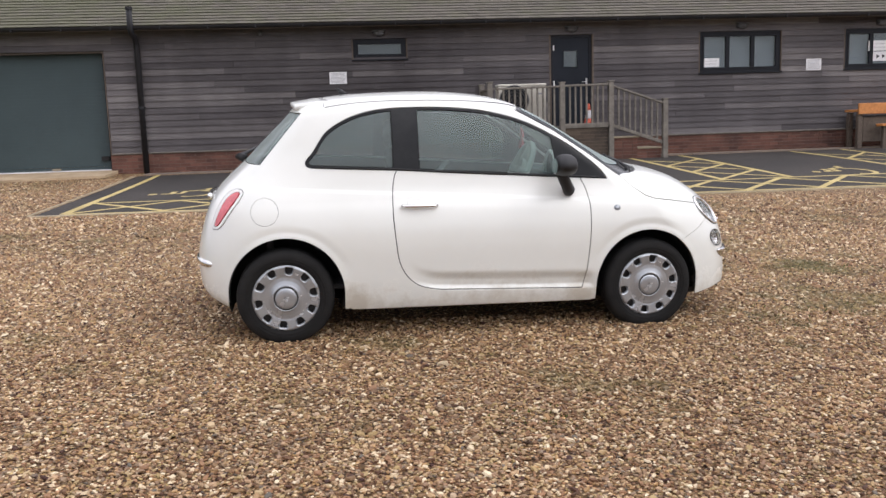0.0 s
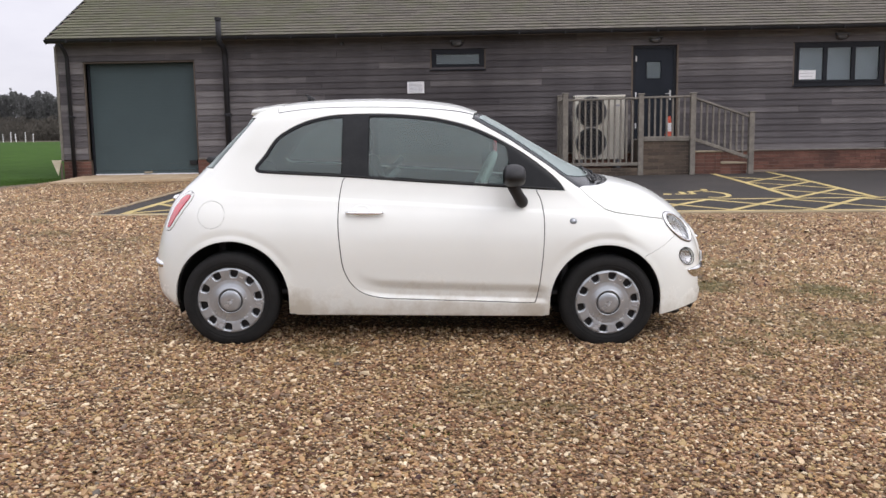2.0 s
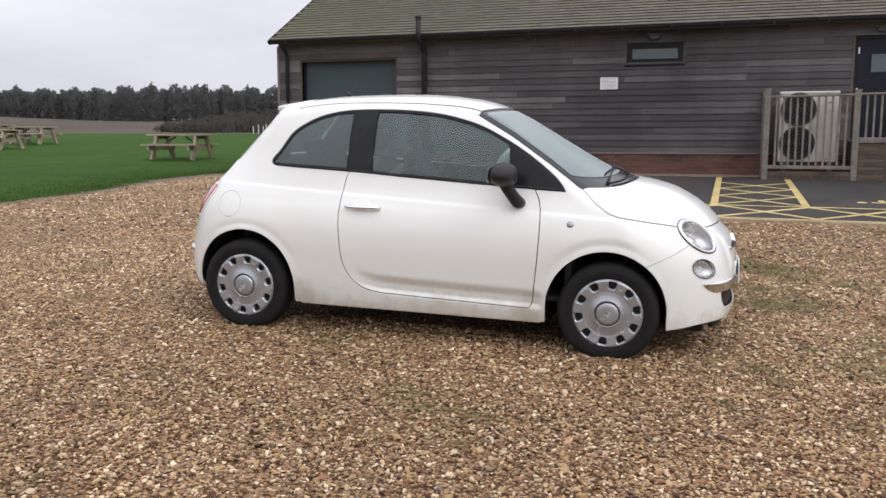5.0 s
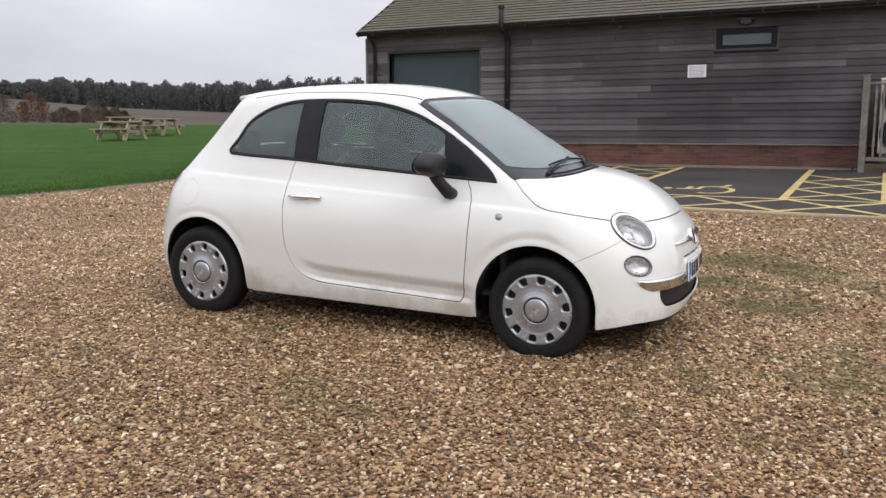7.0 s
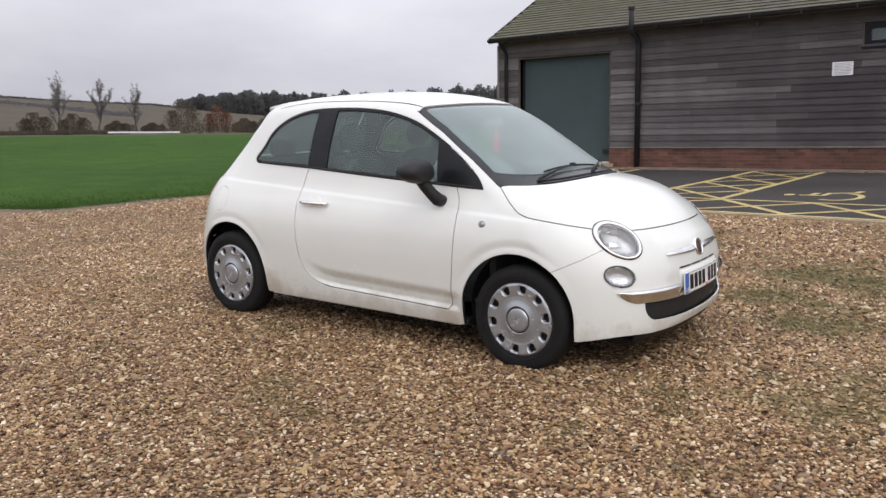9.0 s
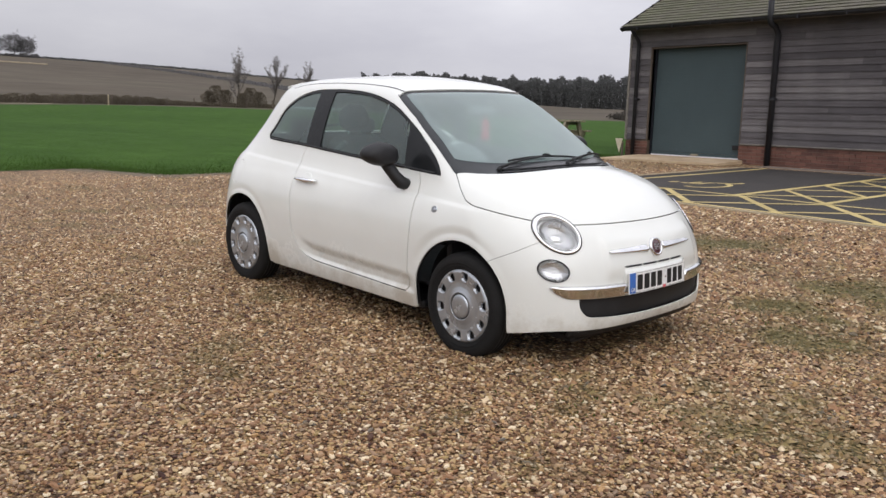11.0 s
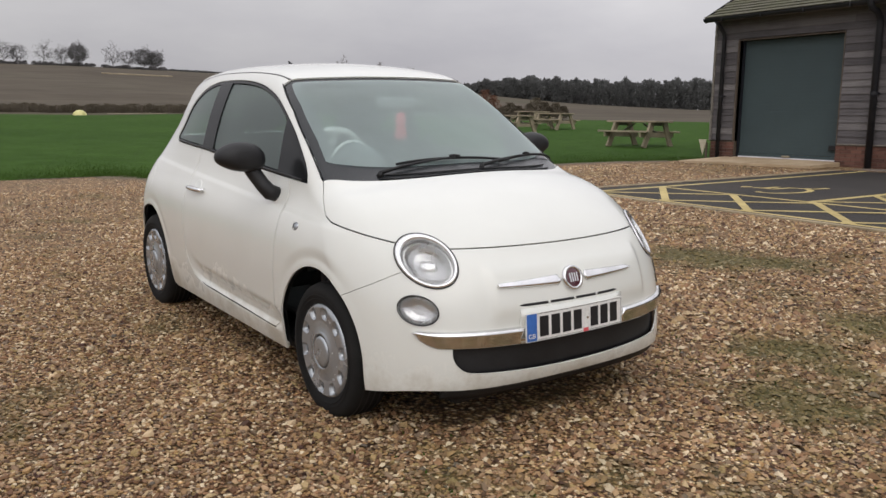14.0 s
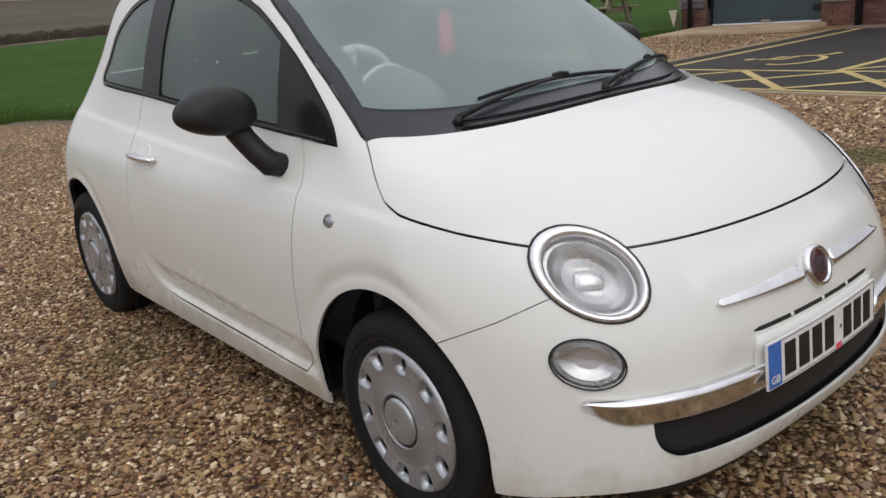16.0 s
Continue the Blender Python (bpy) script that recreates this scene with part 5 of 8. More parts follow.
def wall_bench():
    """A sturdy orange-stained bench table standing at the wall."""
    b = new("wooden_bench_table")
    tagged(b, "orange-stained wooden picnic bench standing by the wall", "picnic bench")
    x0, x1 = 11.28, 13.0
    g = H(12, 18.9)
    part("top_board", (*bbox(x0, x1, 18.86, 18.92, 1.25, 1.50, 0.01), False), ORANGEWOOD, b, "orange-stained thick board")
    part("table_top", (*bbox(x0, x1, 18.92, 19.45, 1.30, 1.36, 0.01), False), ORANGEWOOD, b)
    part("seat_board", (*bbox(x0 + 0.42, x1, 18.62, 18.86, 0.96, 1.02, 0.01), False), ORANGEWOOD, b, "orange-stained seat")
    for x in (x0 + 0.02, x1 - 0.14):
        part("leg", (*bbox(x, x + 0.12, 18.92, 19.02, g - 0.02, 1.29, 0.01), False), BROWNWOOD, b)
        part("leg", (*bbox(x, x + 0.12, 19.30, 19.40, g - 0.02, 1.29, 0.01), False), BROWNWOOD, b)
    part("apron_board", (*bbox(x0 + 0.16, x1 - 0.16, 18.95, 18.99, g + 0.15, 1.18, 0.01), False), BROWNWOOD, b, "dark brown board")
    for x in (x0 + 0.5, x1 - 0.3):
        part("seat_leg", (*bbox(x, x + 0.10, 18.68, 18.78, g - 0.02, 0.96, 0.01), False), BROWNWOOD, b)


wall_bench()


def corner_flag():
    t = new("triangle_marker")
    tagged(t, "pale triangular marker board on a short stake", "marker board")
    x, y = -8.86, 19.44
    part("stake", (*bbox(x + 0.05, x + 0.09, y + 0.02, y + 0.06, H(x, y) - 0.05, 0.86, 0.004), False), BROWNWOOD, t)
    V = [(x - 0.13, y, 0.93), (x + 0.09, y, 0.93), (x + 0.0, y, 0.58)]
    V += [(p[0], y + 0.02, p[2]) for p in V]
    part("board", (V, [(0, 2, 1), (3, 4, 5), (0, 1, 4, 3), (1, 2, 5, 4), (2, 0, 3, 5)], False), BONE, t)


corner_flag()


def cladding():
    """Lapped feather-edge boards, in lengths, round the openings."""
    c = new("cladding")
    tagged(c, "grey-brown weathered horizontal timber boarding", "cladding", kind="structure")
    V = [(0, -0.022, 0), (1, -0.022, 0), (1, 0.045, 0), (0, 0.045, 0), (0, -0.004, 1.06), (1, -0.004, 1.06), (1, 0.045, 1.06), (0, 0.045, 1.06)]
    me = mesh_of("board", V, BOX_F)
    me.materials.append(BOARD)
    rng = random.Random(12)
    rows_n = 19
    hgt = (EAVE - 0.055 - PLINTH - 0.02) / rows_n
    for r in range(rows_n):
        z = PLINTH + 0.02 + r * hgt
        x = X0 + 0.02
        spans = [(X0, X1)]
        for o in OPENINGS.values():
            if o[2] < z + hgt * 0.7 and o[3] > z + hgt * 0.3:
                spans = [q for s in spans for q in ((s[0], min(s[1], o[0] - 0.03)), (max(s[0], o[1] + 0.03), s[1])) if q[1] - q[0] > 0.02]
        for s0, s1 in spans:
            x = s0
            while x < s1 - 1e-3:
                L = rng.uniform(1.9, 4.6)
                e = min(x + L, s1)
                if s1 - e < 0.5:
                    e = s1
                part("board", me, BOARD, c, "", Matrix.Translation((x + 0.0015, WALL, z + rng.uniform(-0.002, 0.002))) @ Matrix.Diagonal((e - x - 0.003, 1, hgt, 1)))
                x = e
    for z in np.arange(FOOT + 0.6, EAVE - 0.2, hgt):
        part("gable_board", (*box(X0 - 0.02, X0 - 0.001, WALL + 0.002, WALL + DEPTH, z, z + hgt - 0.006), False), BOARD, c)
    part("corner_post", (*bbox(X0 - 0.03, X0 + 0.03, WALL - 0.035, WALL + 0.01, PLINTH, EAVE - 0.12, 0.004), False), GREYWOOD, c)


cladding()


# ---- the small white hatchback ----
# Built in its own axes: x forward from the rear axle, y to its left, z up from the ground.
CAR_POSE = Matrix(((0.99808, -0.05502, 0.02840, -1.0514), (0.05598, 0.99785, -0.03399, 6.0950), (-0.02647, 0.03552, 0.99902, 0.0282), (0, 0, 0, 1)))
car = new("car")
car.matrix_world = CAR_POSE
tagged(car, "small white three-door hatchback, muddy along the sills, parked on gravel", "car")

SPINE = [(-0.445, 0.27), (-0.515, 0.33), (-0.535, 0.425), (-0.535, 0.533), (-0.514, 0.646), (-0.472, 0.776), (-0.424, 0.872), (-0.35, 0.955), (-0.259, 1.04), (-0.106, 1.2), (0.034, 1.34), (0.082, 1.398), (0.163, 1.444), (0.4, 1.482), (0.7, 1.501), (1.0, 1.506), (1.251, 1.491), (1.45, 1.456), (1.649, 1.372), (1.899, 1.233), (2.153, 1.096), (2.333, 1.021), (2.502, 0.990), (2.65, 0.947), (2.771, 0.883), (2.864, 0.812), (2.931, 0.735), (2.982, 0.642), (3.012, 0.533), (3.026, 0.401), (3.020, 0.291), (2.972, 0.204)]
FLANK_Z = np.array([0.10, 0.22, 0.33, 0.45, 0.60, 0.72, 0.80, 0.86, 0.92, 0.98, 1.10, 1.25, 1.40, 1.55])
FLANK_Y = np.array([0.745, 0.790, 0.808, 0.817, 0.822, 0.809, 0.785, 0.756, 0.729, 0.710, 0.679, 0.629, 0.560, 0.465])


class SpineField:
    """Distance to the car's side silhouette, on a fine grid."""

    def __init__(self):
        poly = np.vstack([catmull(SPINE, 6), [(2.6, 0.0), (-0.3, 0.0)]])
        self.x0, self.z0, self.h = -0.9, -0.3, 0.01
        X, Z = np.meshgrid(np.arange(-0.9, 3.5, self.h), np.arange(-0.3, 1.9, self.h), indexing="ij")
        self.D = sdf(X, Z, poly)

    def at(self, x, z):
        D = self.D
        u, v = np.clip((x - self.x0) / self.h, 0, D.shape[0] - 1.001), np.clip((z - self.z0) / self.h, 0, D.shape[1] - 1.001)
        i, j = u.astype(int), v.astype(int)
        a, b = u - i, v - j
        return D[i, j] * (1 - a) * (1 - b) + D[i + 1, j] * a * (1 - b) + D[i, j + 1] * (1 - a) * b + D[i + 1, j + 1] * a * b


SPINE_FIELD = SpineField()


FOOT_X, FOOT_Z = [0.66, 0.735, 0.805, 0.91, 1.05, 1.5, 1.9], [0.495, 0.396, 0.334, 0.305, 0.297, 0.286, 0.279]


def flank(z):
    s = np.gradient(FLANK_Y, FLANK_Z)
    i = np.clip(np.searchsorted(FLANK_Z, z) - 1, 0, len(FLANK_Z) - 2)
    h = FLANK_Z[i + 1] - FLANK_Z[i]
    t = np.clip((z - FLANK_Z[i]) / h, 0, 1)
    return (2 * t ** 3 - 3 * t * t + 1) * FLANK_Y[i] + (t ** 3 - 2 * t * t + t) * h * s[i] + (-2 * t ** 3 + 3 * t * t) * FLANK_Y[i + 1] + (t ** 3 - t * t) * h * s[i + 1]


def skin(p):
    """Signed field of the car body: zero on its skin, negative inside."""
    x, y, z = p[..., 0], np.abs(p[..., 1]), p[..., 2]
    A, B = 0.211 * y ** 2 + 1.082 * y ** 6, 0.08 * y ** 2 + 0.923 * y ** 6
    crown = 0.132 + 0.013 * smooth01(x, 1.9, 2.5)
    f1 = SPINE_FIELD.at(x + A * smooth01(x, 1.4, 2.6) - B * smooth01(-x, -0.7, 0.2), z + crown * y * y)
    # the nose panel round the badge stands a little proud
    f1 = f1 - 0.013 * smooth01(0.43 - y, 0.0, 0.045) * smooth01(z, 0.49, 0.55) * smooth01(0.735 - z, 0.0, 0.05) * smooth01(x, 2.5, 2.7)
    g = smooth01(z, 0.85, 1.2)
    w = flank(z) - (0.003 - 0.012 * g) * np.maximum(0, x - 1.5) ** 2 - (0.03 + 0.12 * g) * np.maximum(0, 0.7 - x) ** 2
    # shoulder crease and wheel arch swell
    w = w - 0.007 * smooth01(z - (0.928 - 0.045 * (x + 0.13)), -0.010, 0.016)
    # the hollow moulded along the foot of the door, above the sill
    zb = np.interp(x, FOOT_X, FOOT_Z)
    w = w - 0.023 * smooth01(zb + 0.125 - z, 0.0, 0.065) * smooth01(z - zb, -0.004, 0.034) * smooth01(x, 0.72, 0.98) * smooth01(-x, -1.95, -1.87)
    for cx, k in ((0.018, 0.005), (2.285, 0.009)):
        d = np.hypot(x - cx, z - 0.30)
        w = w - k * smooth01(0.430 - d, 0.0, 0.060) * smooth01(z, 0.40, 0.58) + 0.004 * smooth01(0.385 - d, 0.0, 0.03) * smooth01(z, 0.2, 0.4)
    k = 0.071
    f2 = y - w
    h = np.maximum(k - np.abs(f1 - f2), 0) / k
    return np.maximum(f1, f2) + h * h * k * 0.25


def skin_normal(p, e=0.004):
    d = [skin(p + np.eye(3)[i] * e) - skin(p - np.eye(3)[i] * e) for i in range(3)]
    n = np.stack(d, -1)
    return n / np.linalg.norm(n, axis=-1, keepdims=True)


def body_half():
    """The right half of the skin as triangles, cast outward from a spine inside the car."""
    n_top, n_fan, n_bot = 170, 76, 90
    xs = np.linspace(0.0, 2.35, n_top)
    src = [(x, math.pi / 2) for x in xs]
    src += [(2.35, math.pi / 2 - math.pi * i / n_fan) for i in range(1, n_fan)]
    src += [(x, -math.pi / 2) for x in np.linspace(2.35, 0.0, n_bot)]
    src += [(0.0, -math.pi / 2 - math.pi * i / n_fan) for i in range(1, n_fan)]
    src = np.array(src)
    phi = np.radians(np.concatenate([np.linspace(0, 58, 78, endpoint=False), np.linspace(58, 82, 76, endpoint=False), np.linspace(82, 90, 11)]))
    Q = np.stack([src[:, 0], 0 * src[:, 0], 0.5 + 0 * src[:, 0]], -1)[:, None]
    dirs = np.stack([np.cos(src[:, 1])[:, None] * np.cos(phi), -np.ones((len(src), 1)) * np.sin(phi), np.sin(src[:, 1])[:, None] * np.cos(phi)], -1)
    lo, hi = np.zeros(dirs.shape[:2]), np.full(dirs.shape[:2], 1.6)
    for _ in range(26):
        mid = (lo + hi) / 2
        inside = skin(Q + dirs * mid[..., None]) < 0
        lo, hi = np.where(inside, mid, lo), np.where(inside, hi, mid)
    P = Q + dirs * lo[..., None]
    ns, npn = P.shape[:2]
    i = np.arange(ns * npn).reshape(ns, npn)
    a, b = i[:, :-1], i[:, 1:]
    c, d = np.roll(i, -1, 0)[:, 1:], np.roll(i, -1, 0)[:, :-1]
    a, b, c, d = a.ravel(), b.ravel(), c.ravel(), d.ravel()
    T = np.concatenate([np.c_[a, c, b], np.c_[a, d, c]])
    V = P.reshape(-1, 3)
    area = np.linalg.norm(np.cross(V[T[:, 1]] - V[T[:, 0]], V[T[:, 2]] - V[T[:, 0]]), axis=1)
    return V, T[area > 1e-9]


BV, BT = body_half()
_n = skin_normal(BV[BT[2000]].mean(0)[None])[0]
if np.dot(np.cross(BV[BT[2000, 1]] - BV[BT[2000, 0]], BV[BT[2000, 2]] - BV[BT[2000, 0]]), _n) < 0:
    BT = BT[:, ::-1].copy()


def mirrored(V, T):
    """Both halves of a patch that reaches the middle line."""
    W = V * (1, -1, 1)
    return np.concatenate([V, W]), np.concatenate([T, T[:, ::-1] + len(V)])


def weld(V, T):
    key = np.round(V / 2e-5).astype(np.int64)
    _, first, inv = np.unique(key, axis=0, return_index=True, return_inverse=True)
    inv = inv.ravel()
    T2 = inv[T]
    ok = (T2[:, 0] != T2[:, 1]) & (T2[:, 1] != T2[:, 2]) & (T2[:, 0] != T2[:, 2])
    return V[first], T2[ok]


def sheet(V, T, lift=0.0, thick=0.008):
    """Give a patch of skin a thickness inward, with rims of its own."""
    N = skin_normal(V)
    top, low = V + N * lift, V + N * (lift - thick)
    E = np.concatenate([T[:, [0, 1]], T[:, [1, 2]], T[:, [2, 0]]])
    key = np.sort(E, 1)
    _, idx, cnt = np.unique(key[:, 0].astype(np.int64) * len(V) + key[:, 1], return_index=True, return_counts=True)
    rim = E[idx[cnt == 1]]
    n, r = len(V), len(rim)
    VV = np.concatenate([top, low, top[rim[:, 0]], top[rim[:, 1]], low[rim[:, 0]], low[rim[:, 1]]])
    k = 2 * n + np.arange(r)
    q = np.concatenate([np.c_[k, k + 2 * r, k + r], np.c_[k + r, k + 2 * r, k + 3 * r]])
    return VV, np.concatenate([T, T[:, ::-1] + n, q])


def fade(name, patch, material, lift=0.0, thick=0.008, label="", parent=None, sides="both"):
    """A body part from a patch of the right half: both sides as one, or one side alone."""
    V, T = patch
    if not len(T):
        return None
    if sides == "both":
        V, T = weld(*mirrored(V, T))
    elif sides == "left":
        V, T = V * (1, -1, 1), T[:, ::-1]
    outer = len(T)
    V, T = sheet(V, T, lift, thick)
    ob = part(name, (V, T, True), material, parent or car, label)
    if material in (CARGLASS, SCREEN):
        # the pane's tint and film lie on its outer face
        ob.data.materials.append(CLEAR)
        for p in ob.data.polygons:
            p.material_index = 0 if p.index < outer else 1
    return ob


GAP = 0.0028

# outlines on the flank (x, z)
DLO = catmull([(0.150, 1.085), (0.163, 1.052), (0.24, 1.043), (0.69, 1.028), (1.0, 1.010), (1.55, 0.982), (1.99, 0.962), (2.022, 0.968), (1.96, 1.045), (1.79, 1.172), (1.61, 1.272), (1.46, 1.335), (1.27, 1.381), (1.10, 1.400), (0.92, 1.407), (0.71, 1.402), (0.57, 1.387), (0.44, 1.352), (0.335, 1.30), (0.262, 1.242), (0.198, 1.145)], 5, True)
DOOR = catmull([(0.69, 1.022), (0.672, 0.97), (0.660, 0.87), (0.660, 0.74), (0.672, 0.61), (0.691, 0.49), (0.735, 0.402), (0.805, 0.340), (0.91, 0.311), (1.05, 0.303), (1.5, 0.292), (1.82, 0.284), (1.854, 0.292), (1.869, 0.335), (1.884, 0.49), (1.892, 0.60), (1.896, 0.73), (1.893, 0.83), (1.877, 0.91), (1.852, 0.96), (1.83, 1.03), (1.3, 1.06), (0.75, 1.09)], 5, True)
TAIL = catmull([(-0.415, 0.700), (-0.375, 0.81), (-0.325, 0.885), (-0.262, 0.925), (-0.222, 0.915), (-0.232, 0.875), (-0.295, 0.79), (-0.355, 0.705), (-0.387, 0.688)], 5, True)


def x_header(y):
    return 1.53 - 0.20 * y ** 2


def x_cowl(y):
    return 2.40 - 0.30 * y ** 2 - 0.70 * y ** 4


PILLAR_X = np.array([1.30, 1.46, 1.69, 1.92, 2.11, 2.30])
PILLAR_Z = np.array([1.465, 1.388, 1.265, 1.115, 0.980, 0.82])


def g_screen(v, inset=0.0, low=0.0, top=0.0):
    x, y, z = v[:, 0], np.abs(v[:, 1]), v[:, 2]
    side = (np.interp(x, PILLAR_X, PILLAR_Z) - z) * 0.84
    return np.maximum(np.maximum(x_header(y) + top - x, x - x_cowl(y) + low), side + inset)


BON_X = np.array([2.05, 2.11, 2.19, 2.27, 2.33, 2.45, 2.66, 2.80, 3.1])
BON_Z = np.array([1.06, 0.985, 0.91, 0.853, 0.834, 0.818, 0.785, 0.770, 0.768])


def g_bonnet(v):
    x, y, z = v[:, 0], np.abs(v[:, 1]), v[:, 2]
    return np.maximum((np.interp(x, BON_X, BON_Z) - z) * 0.9, x_cowl(y) - x)


BUM_X = np.array([2.40, 2.52, 2.64, 2.73, 2.80, 3.1])
BUM_Z = np.array([0.52, 0.578, 0.636, 0.69, 0.770, 0.768])


def g_bumper(v):
    x, z = v[:, 0], v[:, 2]
    return np.maximum(z - np.interp(x, BUM_X, BUM_Z), 2.45 - x)


def oval(v, c, u, a, b, power=2.0):
    """An oval patch on the skin round c, with half axes a along u and b across."""
    c = np.array(c)
    n = skin_normal(c[None])[0]
    u = np.array(u, float)
    u = u - n * (u @ n)
    u /= np.linalg.norm(u)
    w = np.cross(n, u)
    d = v - c
    r = (np.abs(d @ u / a) ** power + np.abs(d @ w / b) ** power) ** (1 / power)
    return np.where(np.abs(d @ n) < 0.14, (r - 1) * min(a, b), 1.0)


HEAD_C, HEAD_U, HEAD_A, HEAD_B = (2.763, -0.582, 0.727), (0.776, 0.384, -0.501), 0.141, 0.094
FOG_C, FOG_U, FOG_A, FOG_B = (2.811, -0.650, 0.553), (0.765, 0.611, -0.202), 0.082, 0.053


def g_head(v):
    return oval(v, HEAD_C, HEAD_U, HEAD_A, HEAD_B)


def g_fog(v):
    return oval(v, FOG_C, FOG_U, FOG_A, FOG_B)


def g_grille(v):
    y, z, x = np.abs(v[:, 1]), v[:, 2], v[:, 0]
    lo = 0.302 + 0.06 * y ** 2
    q = np.maximum(np.maximum(y - 0.565, z - 0.44), lo - z)
    cx, cz = np.maximum(y - 0.495, 0), np.maximum(lo + 0.07 - z, 0)
    corner = np.hypot(cx, cz) - 0.07
    return np.where((cx > 0) & (cz > 0), np.maximum(corner, q), np.maximum(q, 2.7 - x))


def g_rear_glass(v):
    x, y, z = v[:, 0], np.abs(v[:, 1]), v[:, 2]
    edge = x - (-0.135 + (z - 1.07) * 0.82) - 0.02
    return np.maximum(np.maximum(edge, np.maximum(1.065 - z, z - 1.372)), x - 0.2)


def g_roof(v):
    x, y, z = v[:, 0], np.abs(v[:, 1]), v[:, 2]
    return np.maximum(np.maximum(y - 0.512, 1.3 - z), np.maximum(x - x_header(y), 0.27 - x))


def g_side(v, poly):
    return np.where(v[:, 1] < -0.35, sdf(v[:, 0], v[:, 2], poly), 1.0)


def g_wheel(v, grow=0.0):
    d = 1e9
    for cx, r in ((0.018, 0.345), (2.285, 0.342)):
        dz = np.maximum(v[:, 2] - 0.302, 0)
        d = np.minimum(d, np.where(v[:, 1] < -0.3, np.hypot(v[:, 0] - cx, dz) - r, 1.0))
    return d - grow


def under(v):
    x = v[:, 0]
    return 0.205 + 0.045 * smooth01(x, 2.55, 2.9) + 0.06 * smooth01(-x, 0.25, 0.45) - v[:, 2]


def cut(patch, g, gap=GAP):
    """Split a patch along g: the piece inside and the rest, with a shut line between."""
    V, T = patch
    inner = clip(V, T, g(V) + gap)
    outer = clip(V, T, gap * 0.6 - g(V))
    return inner, outer


def build_body():
    shell = clip(BV, BT, under(BV))
    shell = clip(*shell, -g_wheel(shell[0]))
    whole = shell
    side_glass, shell = cut(shell, lambda v: g_side(v, DLO))
    screen, shell = cut(shell, g_screen)
    rear_glass, shell = cut(shell, g_rear_glass)
    head, shell = cut(shell, g_head, 0.0012)
    fog, shell = cut(shell, g_fog, 0.0008)
    tail, shell = cut(shell, lambda v: g_side(v, TAIL))
    bonnet, shell = cut(shell, g_bonnet)
    bumper, shell = cut(shell, g_bumper, 0.0017)
    grille, bumper = cut(bumper, g_grille)
    roof_panel, shell = cut(shell, g_roof)
    door, shell = cut(shell, lambda v: g_side(v, DOOR), 0.0035)
    flap, shell = cut(shell, lambda v: np.where(v[:, 1] < -0.3, np.hypot(v[:, 0] + 0.097, v[:, 2] - 0.80) - 0.080, 1.0), 0.0013)

    seam = np.maximum(1.88 - shell[0][:, 0], shell[0][:, 2] - 0.985)
    wing = clip(*shell, seam)
    rest = clip(*shell, -seam)
    fade("body", rest, PAINT, label="white body side, pillars and tail")
    for s in ("right", "left"):
        fade("front_wing", wing, PAINT, sides=s, label="white front wing")
    fade("bonnet", bonnet, PAINT, label="white bonnet")
    fade("front_bumper", bumper, PAINT, label="white front bumper and nose")
    fade("roof_panel", roof_panel, PAINT)
    fade("lower_grille", grille, BLACK, -0.022, 0.006, "black lower air intake")
    fade("fuel_flap", flap, PAINT, sides="right")
    shell_door = {}
    for s in ("right", "left"):
        shell_door[s] = fade("door", door, PAINT, sides=s, label="closed white door")
        lens, frame_ = cut(tail, lambda v: g_side(v, TAIL) + 0.017)
        tl = fade("tail_light", frame_, PLATEWHITE, 0.003, 0.012, "tail light with a pale surround", sides=s)
        fade("red_lens", lens, REDLENS, 0.006, 0.012, "red tail light lens", tl, sides=s)
    # black shell added behind the shut lines, so they show as shaded gaps
    lining = clip(*whole, -(g_side(whole[0], DLO) - 0.005))
    lining = clip(*lining, -(g_screen(lining[0]) - 0.005))
    lining = clip(*lining, -(g_rear_glass(lining[0]) - 0.005))
    lining = clip(*lining, -(g_head(lining[0]) - 0.004))
    lining = clip(*lining, -(g_fog(lining[0]) - 0.004))
    V, T = weld(*mirrored(*lining))
    part("inner_shell", (V - skin_normal(V) * 0.028, T, True), BLACK, car, "dark inner shell")

    # side windows: black surround, quarter glass, door glass
    sur = side_glass
    q_fun = lambda v: np.maximum(g_side(v, DLO) + 0.017, v[:, 0] - 0.672)
    d_fun = lambda v: np.maximum(np.maximum(g_side(v, DLO) + 0.017, 0.835 - v[:, 0]), v[:, 0] - 1.70 - (1.0 - v[:, 2]) * 0.12)
    quarter, sur = cut(sur, q_fun)
    doorglass, sur = cut(sur, d_fun)
    for s in ("right", "left"):
        fade("window_surround", sur, TRIMBLACK, -0.002, 0.012, "black window surround", sides=s)
        w = fade("quarter_window", quarter, CARGLASS, -0.006, 0.004, "tinted rear quarter glass", sides=s)
        w.visible_shadow = False
        w = fade("door_window", doorglass, CARGLASS, -0.008, 0.004, "tinted door glass", shell_door[s], sides=s)
        w.visible_shadow = False
    # windscreen with its dark band
    glass = clip(*screen, g_screen(screen[0], 0.025, 0.125, 0.035))
    band = clip(*screen, -g_screen(screen[0], 0.038, 0.138, 0.048))
    fade("screen_band", band, SCREENBAND, -0.008, 0.004, "black band round the windscreen")
    w = fade("windscreen", glass, SCREEN, -0.003, 0.003, "hazy reflecting windscreen")
    w.visible_shadow = False
    fade("rear_window", rear_glass, CARGLASS, -0.004, 0.005, "tinted rear window").visible_shadow = False
    return head, fog, shell_door


HEAD_PATCH, FOG_PATCH, CAR_DOORS = build_body()


